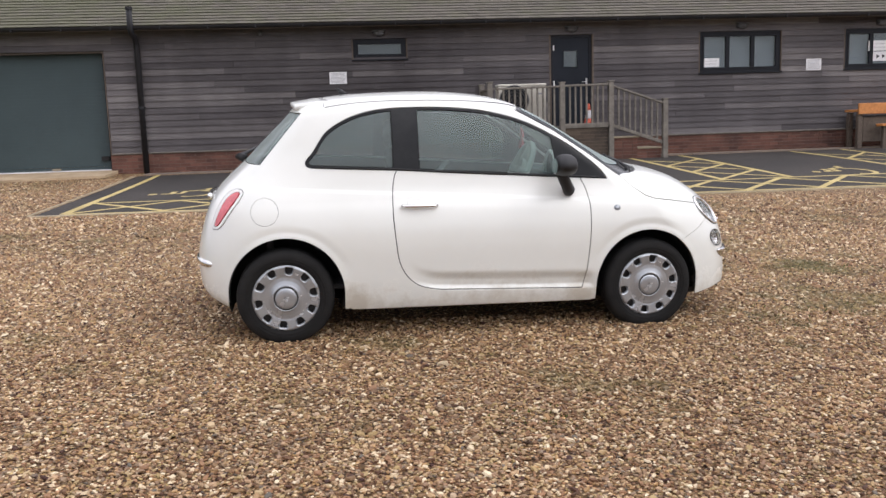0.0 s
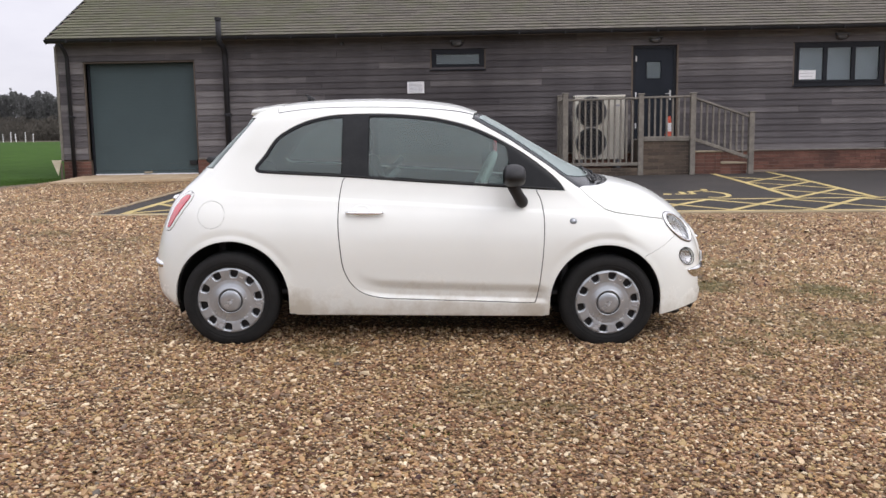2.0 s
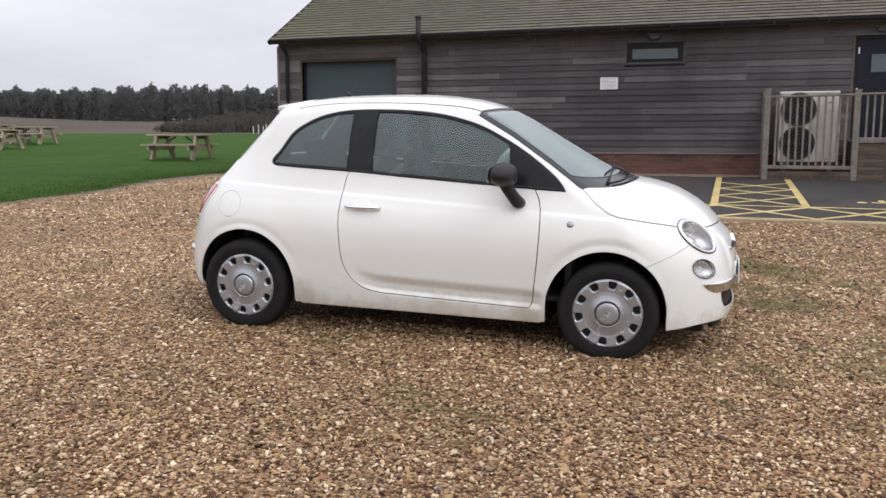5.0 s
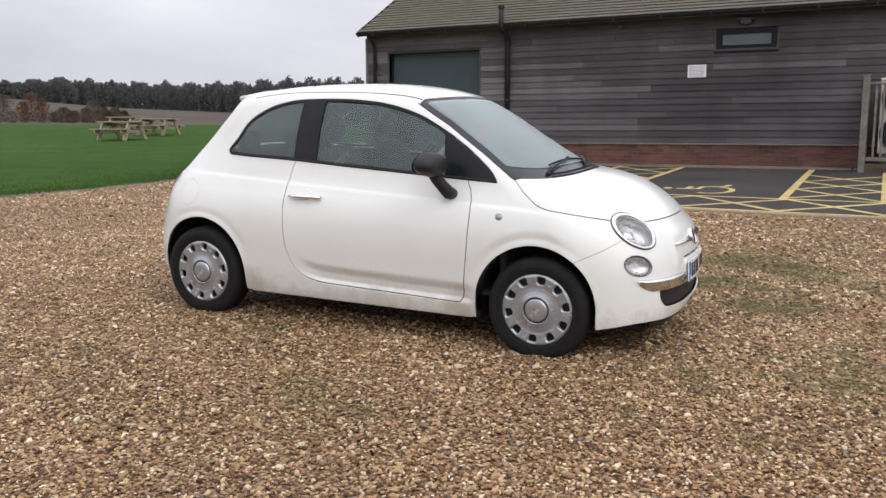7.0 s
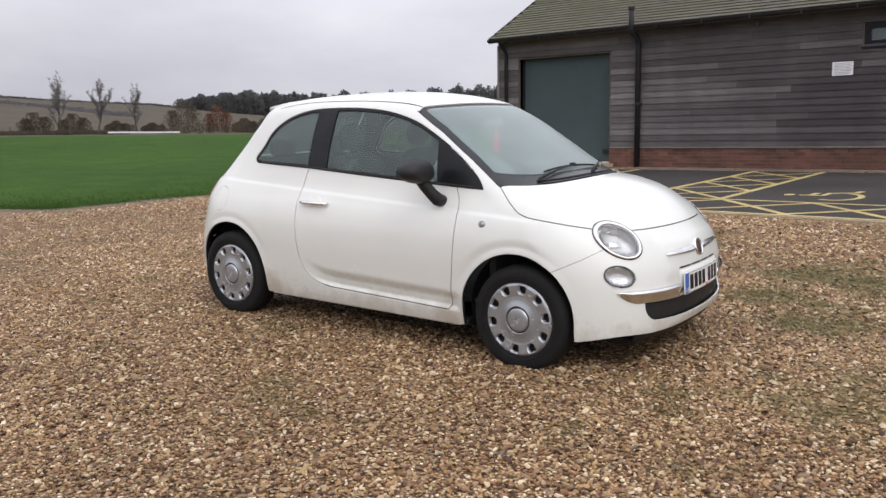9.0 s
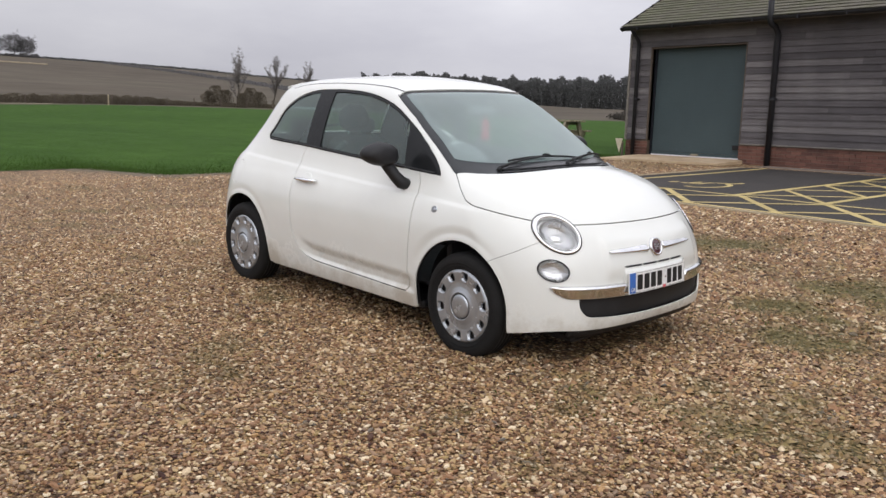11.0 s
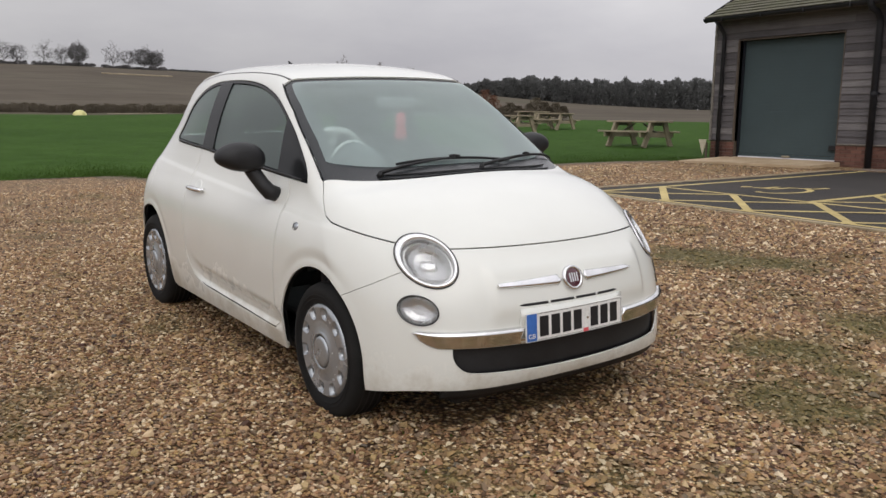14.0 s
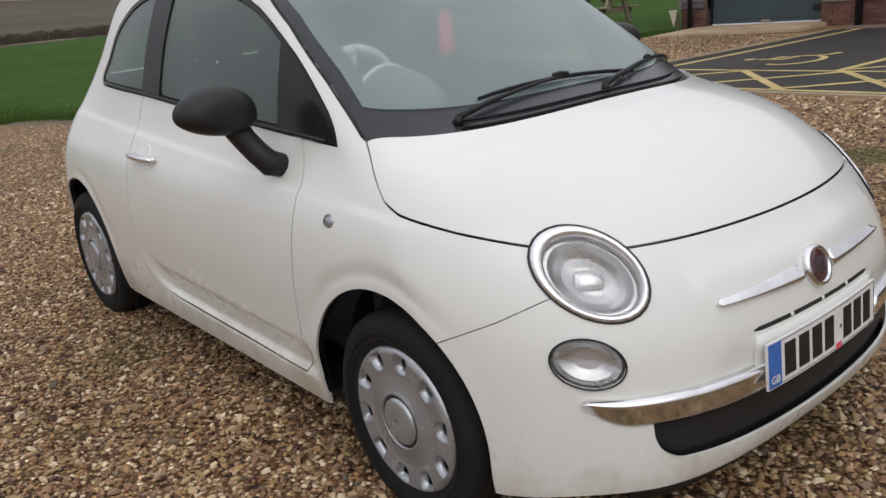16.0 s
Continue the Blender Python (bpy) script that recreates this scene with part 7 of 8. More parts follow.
def door_details():
    for side, key in ((-1, "right"), (1, "left")):
        d = CAR_DOORS[key]
        # handle: a chrome bar on two stalks over a shallow cup
        a, b = on_skin(0.705, 0.822), on_skin(0.93, 0.824)
        pts = [a.lerp(b, t) + Vector((0, -0.024 - 0.006 * math.sin(math.pi * t), 0)) for t in np.linspace(0, 1, 9)]
        V, F = tube(pts, [0.008, 0.0125, 0.0145, 0.015, 0.015, 0.015, 0.0145, 0.0125, 0.008], 12)
        V = [(p[0], p[1], 0.823 + (p[2] - 0.823) * 0.85) for p in V]
        cup = on_skin(0.80, 0.835)
        m = skin_frame(np.array(cup), (1, 0, 0))
        Vc, Fc = lathe([(0.0, 0.002), (0.040, 0.002), (0.046, 0.003), (0.049, 0.0)], 24)
        Vc = [tuple(m @ Vector((p[0] * 1.15, p[1] * 0.75, p[2]))) for p in Vc]
        st = join(tube([a + Vector((0.012, 0.004, 0)), a + Vector((0.012, -0.024, 0))], 0.008, 8), tube([b + Vector((-0.012, 0.004, 0)), b + Vector((-0.012, -0.024, 0))], 0.008, 8))
        if side > 0:
            V, F = flip_y(V, F)
            Vc, Fc = flip_y(Vc, Fc)
            st = flip_y(*st)
        h = part("door_handle", (V, F, True), CHROME, d, "chrome door handle")
        part("handle_cup", (Vc, Fc, True), PAINT, d, "shallow cup behind the handle")
        part("handle_stalks", (*st, True), CHROME, d)
        # side repeater on the wing
        c = on_skin(2.07, 0.785)
        m = skin_frame(np.array(c), (1, 0, 0))
        V, F = lathe([(0.0, 0.006), (0.012, 0.0055), (0.018, 0.003), (0.020, 0.0)], 20)
        V2, F2 = lathe([(0.020, 0.004), (0.0235, 0.004), (0.025, -0.001)], 20)
        V, V2 = [tuple(m @ Vector((p[0] * 0.9, p[1] * 0.75, p[2]))) for p in V], [tuple(m @ Vector((p[0] * 0.9, p[1] * 0.75, p[2]))) for p in V2]
        if side > 0:
            V, F = flip_y(V, F)
            V2, F2 = flip_y(V2, F2)
        rp = part("side_repeater", (V, F, True), ALLOY, car, "small clear side indicator")
        part("repeater_ring", (V2, F2, True), ALLOY, rp)
        # window sill rubber
        V, F = tube([on_skin(x, np.interp(x, [0.24, 0.69, 1.0, 1.55, 1.99], [1.043, 1.028, 1.010, 0.982, 0.962]) + 0.008) + Vector((0, -0.003, 0)) for x in np.linspace(0.22, 1.97, 30)], 0.006, 6)
        if side > 0:
            V, F = flip_y(V, F)
        part("waist_seal", (V, F, True), BLACK, car, "black rubber waist seal")


door_details()


def door_mirror(side):
    """Black door mirror: rounded housing on a sweeping foot."""
    mr = new("door_mirror")
    mr.parent = car
    mr["label"] = "black plastic door mirror"
    n, mrows = 28, 14
    V, F = [], []
    cx, cyy, cz = 1.690, -0.878, 1.054
    for i in range(mrows + 1):
        u = math.pi * i / mrows
        for k in range(n):
            a = 2 * math.pi * k / n
            # superellipse shell: long across, blunt towards the rear
            px = -math.cos(u)
            ring = math.sin(u) ** 0.52
            yy, zz = math.cos(a), math.sin(a)
            yy, zz = math.copysign(abs(yy) ** 0.8, yy), math.copysign(abs(zz) ** 0.85, zz)
            x = cx + (px * 0.060 if px < 0 else px * 0.074)
            slim = 1 - 0.30 * max(0.0, -yy) ** 1.3
            V.append((x + 0.010 * yy * ring, cyy + 0.114 * yy * ring, cz + (0.075 if zz > 0 else 0.060) * zz * ring * slim - 0.006 * (yy + 0.2) * ring))
    for i in range(mrows):
        for k in range(n):
            a, b = i * n + k, i * n + (k + 1) % n
            F.append((a, b, b + n, a + n))
    foot_pts = [Vector((1.690, -0.830, 1.02)), Vector((1.708, -0.812, 0.975)), Vector((1.735, -0.790, 0.932)), Vector((1.757, -0.768, 0.900)), on_skin(1.768, 0.884) + Vector((0, 0.014, 0))]
    Vf, Ff = tube(foot_pts, [0.040, 0.035, 0.035, 0.038, 0.034], 14)
    Vb, Fb = lathe([(0.0, 0.008), (0.020, 0.007), (0.026, 0.004), (0.028, -0.002)], 22)
    m = skin_frame(np.array(on_skin(1.764, 0.890)), (0.9, 0, -0.45))
    Vb = [tuple(m @ Vector((p[0] * 1.15, p[1] * 0.85, p[2]))) for p in Vb]
    Vg, Fg = lathe([(0.0, 0.0), (0.85, 0.0)], 24, "x")
    Vg = [(cx - 0.0615 + p[1] * 0.008, cyy + p[1] * 0.098, cz + p[2] * 0.056) for p in Vg]
    for nm, v, f, mat in (("mirror_housing", V, F, BLACK), ("mirror_foot", Vf, Ff, BLACK), ("mirror_base", Vb, Fb, BLACK), ("mirror_glass", Vg, Fg, CHROME)):
        if side > 0:
            v, f = flip_y(v, f)
        part(nm, (v, f, True), mat, mr)


for s in (-1, 1):
    door_mirror(s)


def on_top(x, y, lift=0.0):
    p = cast((x, y, 0.6), (x, y, 1.75))
    return Vector((p.x, p.y, p.z + lift))


def wipers():
    for pivot, tip0, tip1 in (((2.245, -0.47), (2.215, -0.37), (2.268, 0.23)), ((2.330, 0.02), (2.290, 0.15), (2.085, 0.66))):
        w = new("wiper")
        w.parent = car
        w["label"] = "black windscreen wiper"
        p = on_top(*pivot, 0.008)
        mid = on_top((tip0[0] + tip1[0]) / 2 + 0.006, (tip0[1] + tip1[1]) / 2, 0.012)
        arm = [p] + [on_top(p.x + (mid.x - p.x) * t, p.y + (mid.y - p.y) * t, 0.009 + 0.003 * t) for t in (0.3, 0.55, 0.8)] + [mid]
        part("wiper_arm", (*tube(arm, [0.009, 0.007, 0.0055, 0.005, 0.0045], 8), True), BLACK, w)
        part("wiper_pivot", (*tube([on_top(*pivot, -0.012), on_top(*pivot, 0.012)], [0.013, 0.010], 12), True), BLACK, w)
        pts = [on_top(tip0[0] + (tip1[0] - tip0[0]) * t, tip0[1] + (tip1[1] - tip0[1]) * t, 0.008) for t in np.linspace(0, 1, 12)]
        part("wiper_blade", (*tube(pts, [0.003] + [0.0048] * 10 + [0.003], 8), True), BLACK, w)
        part("wiper_rubber", (*tube([q + Vector((0, 0, -0.005)) for q in pts], 0.0025, 6), True), BLACK, w)
        part("blade_bridge", (*tube([pts[5] + Vector((0, 0, 0.007)), pts[5].lerp(pts[6], 0.5) + Vector((0, 0, 0.010)), pts[6] + Vector((0, 0, 0.006))], 0.0065, 8), True), BLACK, w)
    # scuttle grille below the screen
    for i in range(2):
        pts = [on_top(x_cowl(y) - 0.026 - 0.035 * i, y, -0.004) for y in np.linspace(-0.48, 0.48, 25)]
        part("scuttle_rib", (*tube(pts, 0.0035, 6), True), BLACK, car, "black scuttle rib under the windscreen")
    part("aerial_base", (*tube([on_top(0.42, 0.0, -0.004), on_top(0.395, 0.0, 0.034)], [0.028, 0.012], 12), True), BLACK, car)
    part("aerial", (*tube([on_top(0.398, 0.0, 0.028), on_top(0.375, 0.0, 0.048)], [0.009, 0.006], 8), True), BLACK, car, "short black roof aerial")


wipers()


def spoiler():
    """The white lip that overhangs the rear window."""
    V, F = [], []
    ys = np.linspace(-0.455, 0.455, 25)
    prof = [(0.30, -0.002), (0.22, 0.006), (0.14, 0.010), (0.072, 0.006), (0.064, -0.012), (0.10, -0.034)]
    for y in ys:
        dx = 0.08 * y * y + 0.35 * y ** 4
        zt = on_top(0.16 + dx, y).z
        for x, h in prof:
            V.append((x + dx, y, (on_top(max(x, 0.14) + dx, y).z if x > 0.2 else zt - (0.16 - x) * 0.10) + h - (0.0 if x > 0.2 else 0.003)))
    n = len(prof)
    for i in range(len(ys) - 1):
        for j in range(n - 1):
            a = i * n + j
            F.append((a, a + n, a + n + 1, a + 1))
        F.append((i * n + n - 1, (i + 1) * n + n - 1, (i + 1) * n, i * n))
    F += [tuple(range(n)), tuple(range(len(V) - 1, len(V) - n - 1, -1))]
    part("rear_spoiler", (V, F, True), PAINT, car, "white roof-edge spoiler")
    for s in (-1, 1):
        pts = [cast((0.2, s * y, 0.478), (-0.9, s * y, 0.478)) + Vector((0.008, 0, 0)) for y in np.linspace(0.30, 0.66, 12)]
        part("rear_bumper_strip", (*tube(pts, [0.014] + [0.024] * 10 + [0.014], 8), True), CHROME, car, "chrome strip on the rear bumper")


spoiler()


def roof_seams():
    for s in (-1, 1):
        pts = [on_top(x, s * 0.513, 0.0) for x in np.linspace(0.28, 1.47, 40)]
        part("roof_seam", (*tube(pts, [0.0022] * 26 + [0.0022 + 0.0026 * i / 13 for i in range(14)], 6), True), LAMPGREY, car, "thin dark roof seam")


roof_seams()
part("rear_wiper", (*tube([cast((0.2, 0.0, 1.06), (-0.9, 0.0, 1.06)) + Vector((0.01, 0, 0)), cast((0.2, 0.0, 1.07), (-0.9, 0.0, 1.07)) + Vector((-0.045, 0, 0.01)), cast((0.2, 0.06, 1.10), (-0.9, 0.06, 1.10)) + Vector((-0.03, 0, 0)), cast((0.2, 0.34, 1.13), (-0.9, 0.34, 1.13)) + Vector((-0.015, 0, 0))], [0.03, 0.028, 0.014, 0.006], 10), True), BLACK, car, "black rear wiper")
for s in (-1, 1):
    part("screen_seal", (*tube([cast((x, s * 0.2, float(np.interp(x, PILLAR_X, PILLAR_Z))), (x, s * 1.0, float(np.interp(x, PILLAR_X, PILLAR_Z)))) for x in np.linspace(1.46, 2.10, 40)], 0.0030, 8), True), BLACK, car, "black rubber seal beside the windscreen")
part("boot_handle", (*tube([cast((0.2, y, 0.845), (-0.9, y, 0.845)) + Vector((-0.020, 0, 0)) for y in np.linspace(-0.26, 0.26, 9)], [0.012] + [0.019] * 7 + [0.012], 10), True), CHROME, car, "chrome tailgate handle")


# ---- inside the car ----
def cabin():
    part("cabin_floor", (*bbox(0.0, 2.05, -0.66, 0.66, 0.30, 0.33, 0.01), False), SEATDARK, car, "dark carpet floor")
    part("bulkhead", (*bbox(2.03, 2.07, -0.66, 0.66, 0.30, 0.90, 0.01), False), SEATDARK, car)
    part("boot_wall", (*bbox(-0.10, -0.06, -0.58, 0.58, 0.30, 0.92, 0.01), False), SEATDARK, car)
    V, F = [], []
    ys = np.linspace(-0.64, 0.64, 21)
    prof = [(2.16, 0.90), (2.10, 0.955), (1.98, 0.975), (1.86, 0.955), (1.80, 0.90), (1.79, 0.80), (1.84, 0.70), (1.90, 0.55)]
    for y in ys:
        k = 1 - 0.35 * (abs(y) / 0.64) ** 3
        for x, z in prof:
            V.append((1.9 + (x - 1.9) * k - 0.03 * (abs(y) / 0.64) ** 2, y, z - 0.02 * (abs(y) / 0.64) ** 2))
    n = len(prof)
    F = [(i * n + j, i * n + j + 1, (i + 1) * n + j + 1, (i + 1) * n + j) for i in range(len(ys) - 1) for j in range(n - 1)]
    part("dashboard", (V, F, True), DASHGREY, car, "grey dashboard top")
    part("dash_panel", (*bbox(1.768, 1.79, -0.60, 0.60, 0.74, 0.87, 0.008), False), IVORY, car, "pale dashboard panel")
    V, F = lathe([(0.0, 0.0), (0.09, 0.0), (0.105, -0.02), (0.11, -0.05)], 24, "x")
    part("instrument_pod", ([(1.80 + p[0] * 0.6, -0.36 + p[1], 0.93 + p[2] * 0.75) for p in V], F, True), DASHGREY, car)
    # hooded binnacle with a pale rim
    V, F = lathe([(0.112, -0.105), (0.118, -0.09), (0.114, -0.03), (0.098, 0.04), (0.07, 0.10), (0.0, 0.135)], 28, "x")
    pod = part("binnacle", ([(1.86 + p[0], -0.335 + p[1], 1.0 + p[2] * 0.98) for p in V], F, True), DASHGREY, car, "rounded grey instrument binnacle")
    ring = [(1.765, -0.335 + 0.116 * math.cos(a), 1.0 + 0.114 * math.sin(a)) for a in np.linspace(0, 2 * math.pi, 33)]
    part("pale_rim", (*tube(ring, 0.011, 8, False), True), IVORY, pod, "pale rim of the binnacle")
    # steering wheel, tilted towards the driver on the car's right
    m = Matrix.Translation((1.55, -0.355, 0.995)) @ pose(0, 0, 0, 0, -66, 0)
    sw = new("steering_wheel")
    sw.parent = car
    sw["label"] = "pale grey steering wheel"
    pts = [tuple(m @ Vector((0.185 * math.cos(a), 0.185 * math.sin(a), 0))) for a in np.linspace(0, 2 * math.pi, 41)]
    part("wheel_rim", (*tube(pts, 0.019, 10, False), True), IVORY, sw)
    V, F = lathe([(0.0, -0.03), (0.055, -0.028), (0.078, -0.01), (0.082, 0.02)], 24)
    part("wheel_hub", ([tuple(m @ Vector(p)) for p in V], F, True), IVORY, sw)
    for a in (0.0, math.pi / 2, -math.pi / 2):
        c = Vector((math.cos(a), math.sin(a), 0))
        part("spoke", (*tube([m @ (c * 0.06), m @ (c * 0.18)], [0.026, 0.018], 8), True), IVORY, sw)
    part("steering_column", (*tube([m @ Vector((0, 0, -0.01)), m @ Vector((0, 0, -0.20))], [0.05, 0.06], 12), True), DASHGREY, sw)
    for y in (-0.36, 0.36):
        front_seat(y)
    rear_bench()
    # headlining under the roof, mirror and hanging freshener
    V, F = [], []
    for x in np.linspace(0.2, 1.46, 18):
        for y in np.linspace(-0.50, 0.50, 13):
            p = on_top(x, y)
            V.append((p.x, p.y, p.z - 0.035))
    F = [(i * 13 + j, (i + 1) * 13 + j, (i + 1) * 13 + j + 1, i * 13 + j + 1) for i in range(17) for j in range(12)]
    part("headlining", (V, F, True), LINING, car, "pale grey headlining")
    rm = part("rear_view_mirror", (*bbox(1.630, 1.660, -0.125, 0.115, 1.262, 1.325, 0.014), False), LINING, car, "grey interior mirror")
    part("mirror_stalk", (*tube([(1.65, 0, 1.32), (1.655, 0, 1.352)], 0.012, 8), True), BLACK, rm)
    part("mirror_face", (*bbox(1.6275, 1.630, -0.115, 0.105, 1.268, 1.319, 0.001), False), CHROME, rm)
    for y in (-0.36, 0.36):
        part("sun_visor", (*bbox(1.40, 1.53, y - 0.17, y + 0.17, 1.345, 1.36, 0.006, pose(0, 0, 0)), False), LINING, car)
    fr = part("air_freshener", ([(1.66 + p[0] * 0.4, 0.01 + p[1], 1.175 + p[2]) for p in lathe([(0.0, 0.075), (0.022, 0.065), (0.034, 0.03), (0.026, 0.0), (0.036, -0.03), (0.040, -0.06), (0.0, -0.075)], 14)[0]], lathe([(0.0, 0.075), (0.022, 0.065), (0.034, 0.03), (0.026, 0.0), (0.036, -0.03), (0.040, -0.06), (0.0, -0.075)], 14)[1], True), PINKRED, car, "pinkish red hanging air freshener")
    part("freshener_string", (*tube([(1.66, 0.01, 1.24), (1.65, 0.01, 1.275)], 0.003, 6), True), PINKRED, fr)
    # small round sticker at the foot of the door glass
    for s in (-1, 1):
        V, F = tube([on_skin(x, 1.03 + (x - 0.85) * 0.9) + Vector((0.12, 0.06, 0)) for x in (0.72, 0.80, 0.9)], 0.022, 6)
        if s > 0:
            V, F = flip_y(V, F)
        part("seat_belt", (V, F, True), LAMPGREY, car, "grey seat belt by the pillar")


def cushion(name, sx, sy, sz, m, material, parent, label=""):
    """A soft block with rounded edges."""
    bm = bmesh.new()
    bmesh.ops.create_cube(bm, size=1)
    bmesh.ops.subdivide_edges(bm, edges=bm.edges[:], cuts=5, use_grid_fill=True)
    for v in bm.verts:
        q = v.co * 2
        k = (abs(q.x) ** 4 + abs(q.y) ** 4 + abs(q.z) ** 4) ** 0.25
        c = q / max(k, 1e-6) * max(abs(q.x), abs(q.y), abs(q.z))
        v.co = m @ Vector((c.x * sx / 2, c.y * sy / 2, c.z * sz / 2))
    me = bpy.data.meshes.new(name)
    bm.to_mesh(me)
    bm.free()
    me.shade_smooth()
    me.materials.append(material)
    return part(name, me, material, parent, label)


def front_seat(y):
    s = new("front_seat")
    s.parent = car
    s["label"] = "dark cloth front seat with a round headrest"
    cushion("seat_cushion", 0.50, 0.50, 0.16, Matrix.Translation((1.15, y, 0.53)) @ pose(0, 0, 0, 0, -8, 0), SEATDARK, s)
    cushion("backrest", 0.13, 0.50, 0.58, Matrix.Translation((0.86, y, 0.83)) @ pose(0, 0, 0, 0, -16, 0), SEATDARK, s)
    V, F = lathe([(0.0, -0.045), (0.06, -0.042), (0.10, -0.025), (0.115, 0.0), (0.10, 0.025), (0.06, 0.042), (0.0, 0.045)], 24, "x")
    part("headrest", ([(0.765 + p[0], y + p[1] * 1.1, 1.215 + p[2] * 0.85) for p in V], F, True), SEATDARK, s, "round dark headrest")
    for dy in (-0.05, 0.05):
        part("headrest_stalk", (*tube([(0.79, y + dy, 1.05), (0.77, y + dy, 1.16)], 0.008, 8), True), CHROME, s)
    part("seat_base", (*bbox(0.95, 1.35, y - 0.2, y + 0.2, 0.33, 0.46, 0.01), False), BLACK, s)


def rear_bench():
    s = new("rear_seat")
    s.parent = car
    s["label"] = "dark cloth rear bench seat"
    cushion("seat_cushion", 0.44, 1.06, 0.16, Matrix.Translation((0.38, 0, 0.56)), SEATDARK, s)
    cushion("backrest", 0.13, 1.06, 0.50, Matrix.Translation((0.10, 0, 0.83)) @ pose(0, 0, 0, 0, -18, 0), SEATDARK, s)
    for y in (-0.28, 0.28):
        cushion("headrest", 0.08, 0.22, 0.12, Matrix.Translation((0.03, y, 1.12)), SEATDARK, s)


cabin()


# ---- picnic tables on the grass ----
def picnic_table(x, y, turn, label):
    """A-frame picnic table: five-board top, two-board seats, splayed legs. Built about its foot."""
    t = new("picnic_table")
    tagged(t, label, "picnic table", "picnic tables")
    L = 1.72
    for i in range(5):
        yy = -0.34 + i * 0.172
        part("top_board", (*bbox(-L / 2, L / 2, yy - 0.078, yy + 0.078, 0.688, 0.738, 0.006), False), PALEWOOD, t)
    for s in (-1, 1):
        for k in (0, 1):
            yy = s * (0.60 + 0.15 * k)
            part("seat_board", (*bbox(-L / 2, L / 2, yy - 0.068, yy + 0.068, 0.400, 0.450, 0.006), False), PALEWOOD, t)
    for xx in (-0.62, 0.62):
        part("top_bearer", (*bbox(xx - 0.022, xx + 0.022, -0.40, 0.40, 0.60, 0.695, 0.005), False), GREYWOOD, t)
        part("seat_bearer", (*bbox(xx - 0.030, xx + 0.030, -0.80, 0.80, 0.27, 0.405, 0.005), False), PALEWOOD, t)
        for s in (-1, 1):
            a, b = Vector((xx + 0.045, s * 0.30, 0.69)), Vector((xx + 0.045, s * 0.66, -0.03))
            d = b - a
            m = Matrix.Translation((a + b) / 2) @ d.to_track_quat("Z", "X").to_matrix().to_4x4()
            part("leg", (*bbox(-0.09, 0.09, -0.035, 0.035, -d.length / 2, d.length / 2, 0.005), False), PALEWOOD, t, "", m)
        a, b = Vector((xx, 0, 0.40)), Vector((xx * 0.25, 0, 0.66))
        d = b - a
        m = Matrix.Translation((a + b) / 2) @ d.to_track_quat("Z", "Y").to_matrix().to_4x4()
        part("brace", (*bbox(-0.035, 0.035, -0.02, 0.02, -d.length / 2, d.length / 2, 0.004), False), GREYWOOD, t, "", m)
    t.matrix_world = Matrix.Translation((x, y, H(x, y))) @ pose(0, 0, 0, 0, 0, turn)
    return t


table = picnic_table(-13.55, 22.1, 9, "weathered pale timber picnic table on the grass")
for x, y, a in ((-24.3, 25.6, 9), (-26.0, 29.2, 12), (-30.2, 31.2, 6)):
    copy_thing(table, Matrix.Translation((x, y, H(x, y))) @ pose(0, 0, 0, 0, 0, a))


# ---- trees, hedges and woods ----
def at_az(az, r):
    a = math.radians(az)
    return -math.sin(a) * r, math.cos(a) * r


def from_walk(az, r):
    """A far place, by its bearing from the late part of the walk."""
    x, y = at_az(az, r)
    return x + 4.2, y + 4.2


def limb_lines(rng, height, spread, lean, levels):
    """Lines of a bare tree: trunk, limbs and twigs, as point pairs with radii."""
    out = []

    def grow(p, d, length, rad, level):
        segs = 4 if level < 2 else 3
        pts, q, dd = [p], p, d
        for _ in range(segs):
            dd = (dd + Vector((rng.normal(0, 0.10), rng.normal(0, 0.10), rng.normal(0.04, 0.06)))).normalized()
            q = q + dd * (length / segs)
            pts.append(q)
        out.append((level, pts, [rad * (1 - 0.72 * i / segs) for i in range(segs + 1)]))
        if level < levels:
            n = (7, 6, 5, 5)[level] if level < 4 else 3
            for k in range(n):
                t = 0.16 + 0.84 * (k + rng.uniform(0, 1)) / n
                i = min(int(t * segs), segs - 1)
                base = pts[i].lerp(pts[i + 1], t * segs - i)
                side = Vector((rng.normal(), rng.normal(), rng.normal() * 0.3)).normalized()
                nd = (dd * (1.0 - spread) + side * spread + Vector((0, 0, lean))).normalized()
                grow(base, nd, length * rng.uniform(0.42, 0.62), rad * 0.42 * (1.1 - 0.5 * t), level + 1)

    grow(Vector((0, 0, -0.2)), Vector((0, 0, 1)), height * 0.70, height * 0.016, 0)
    return out


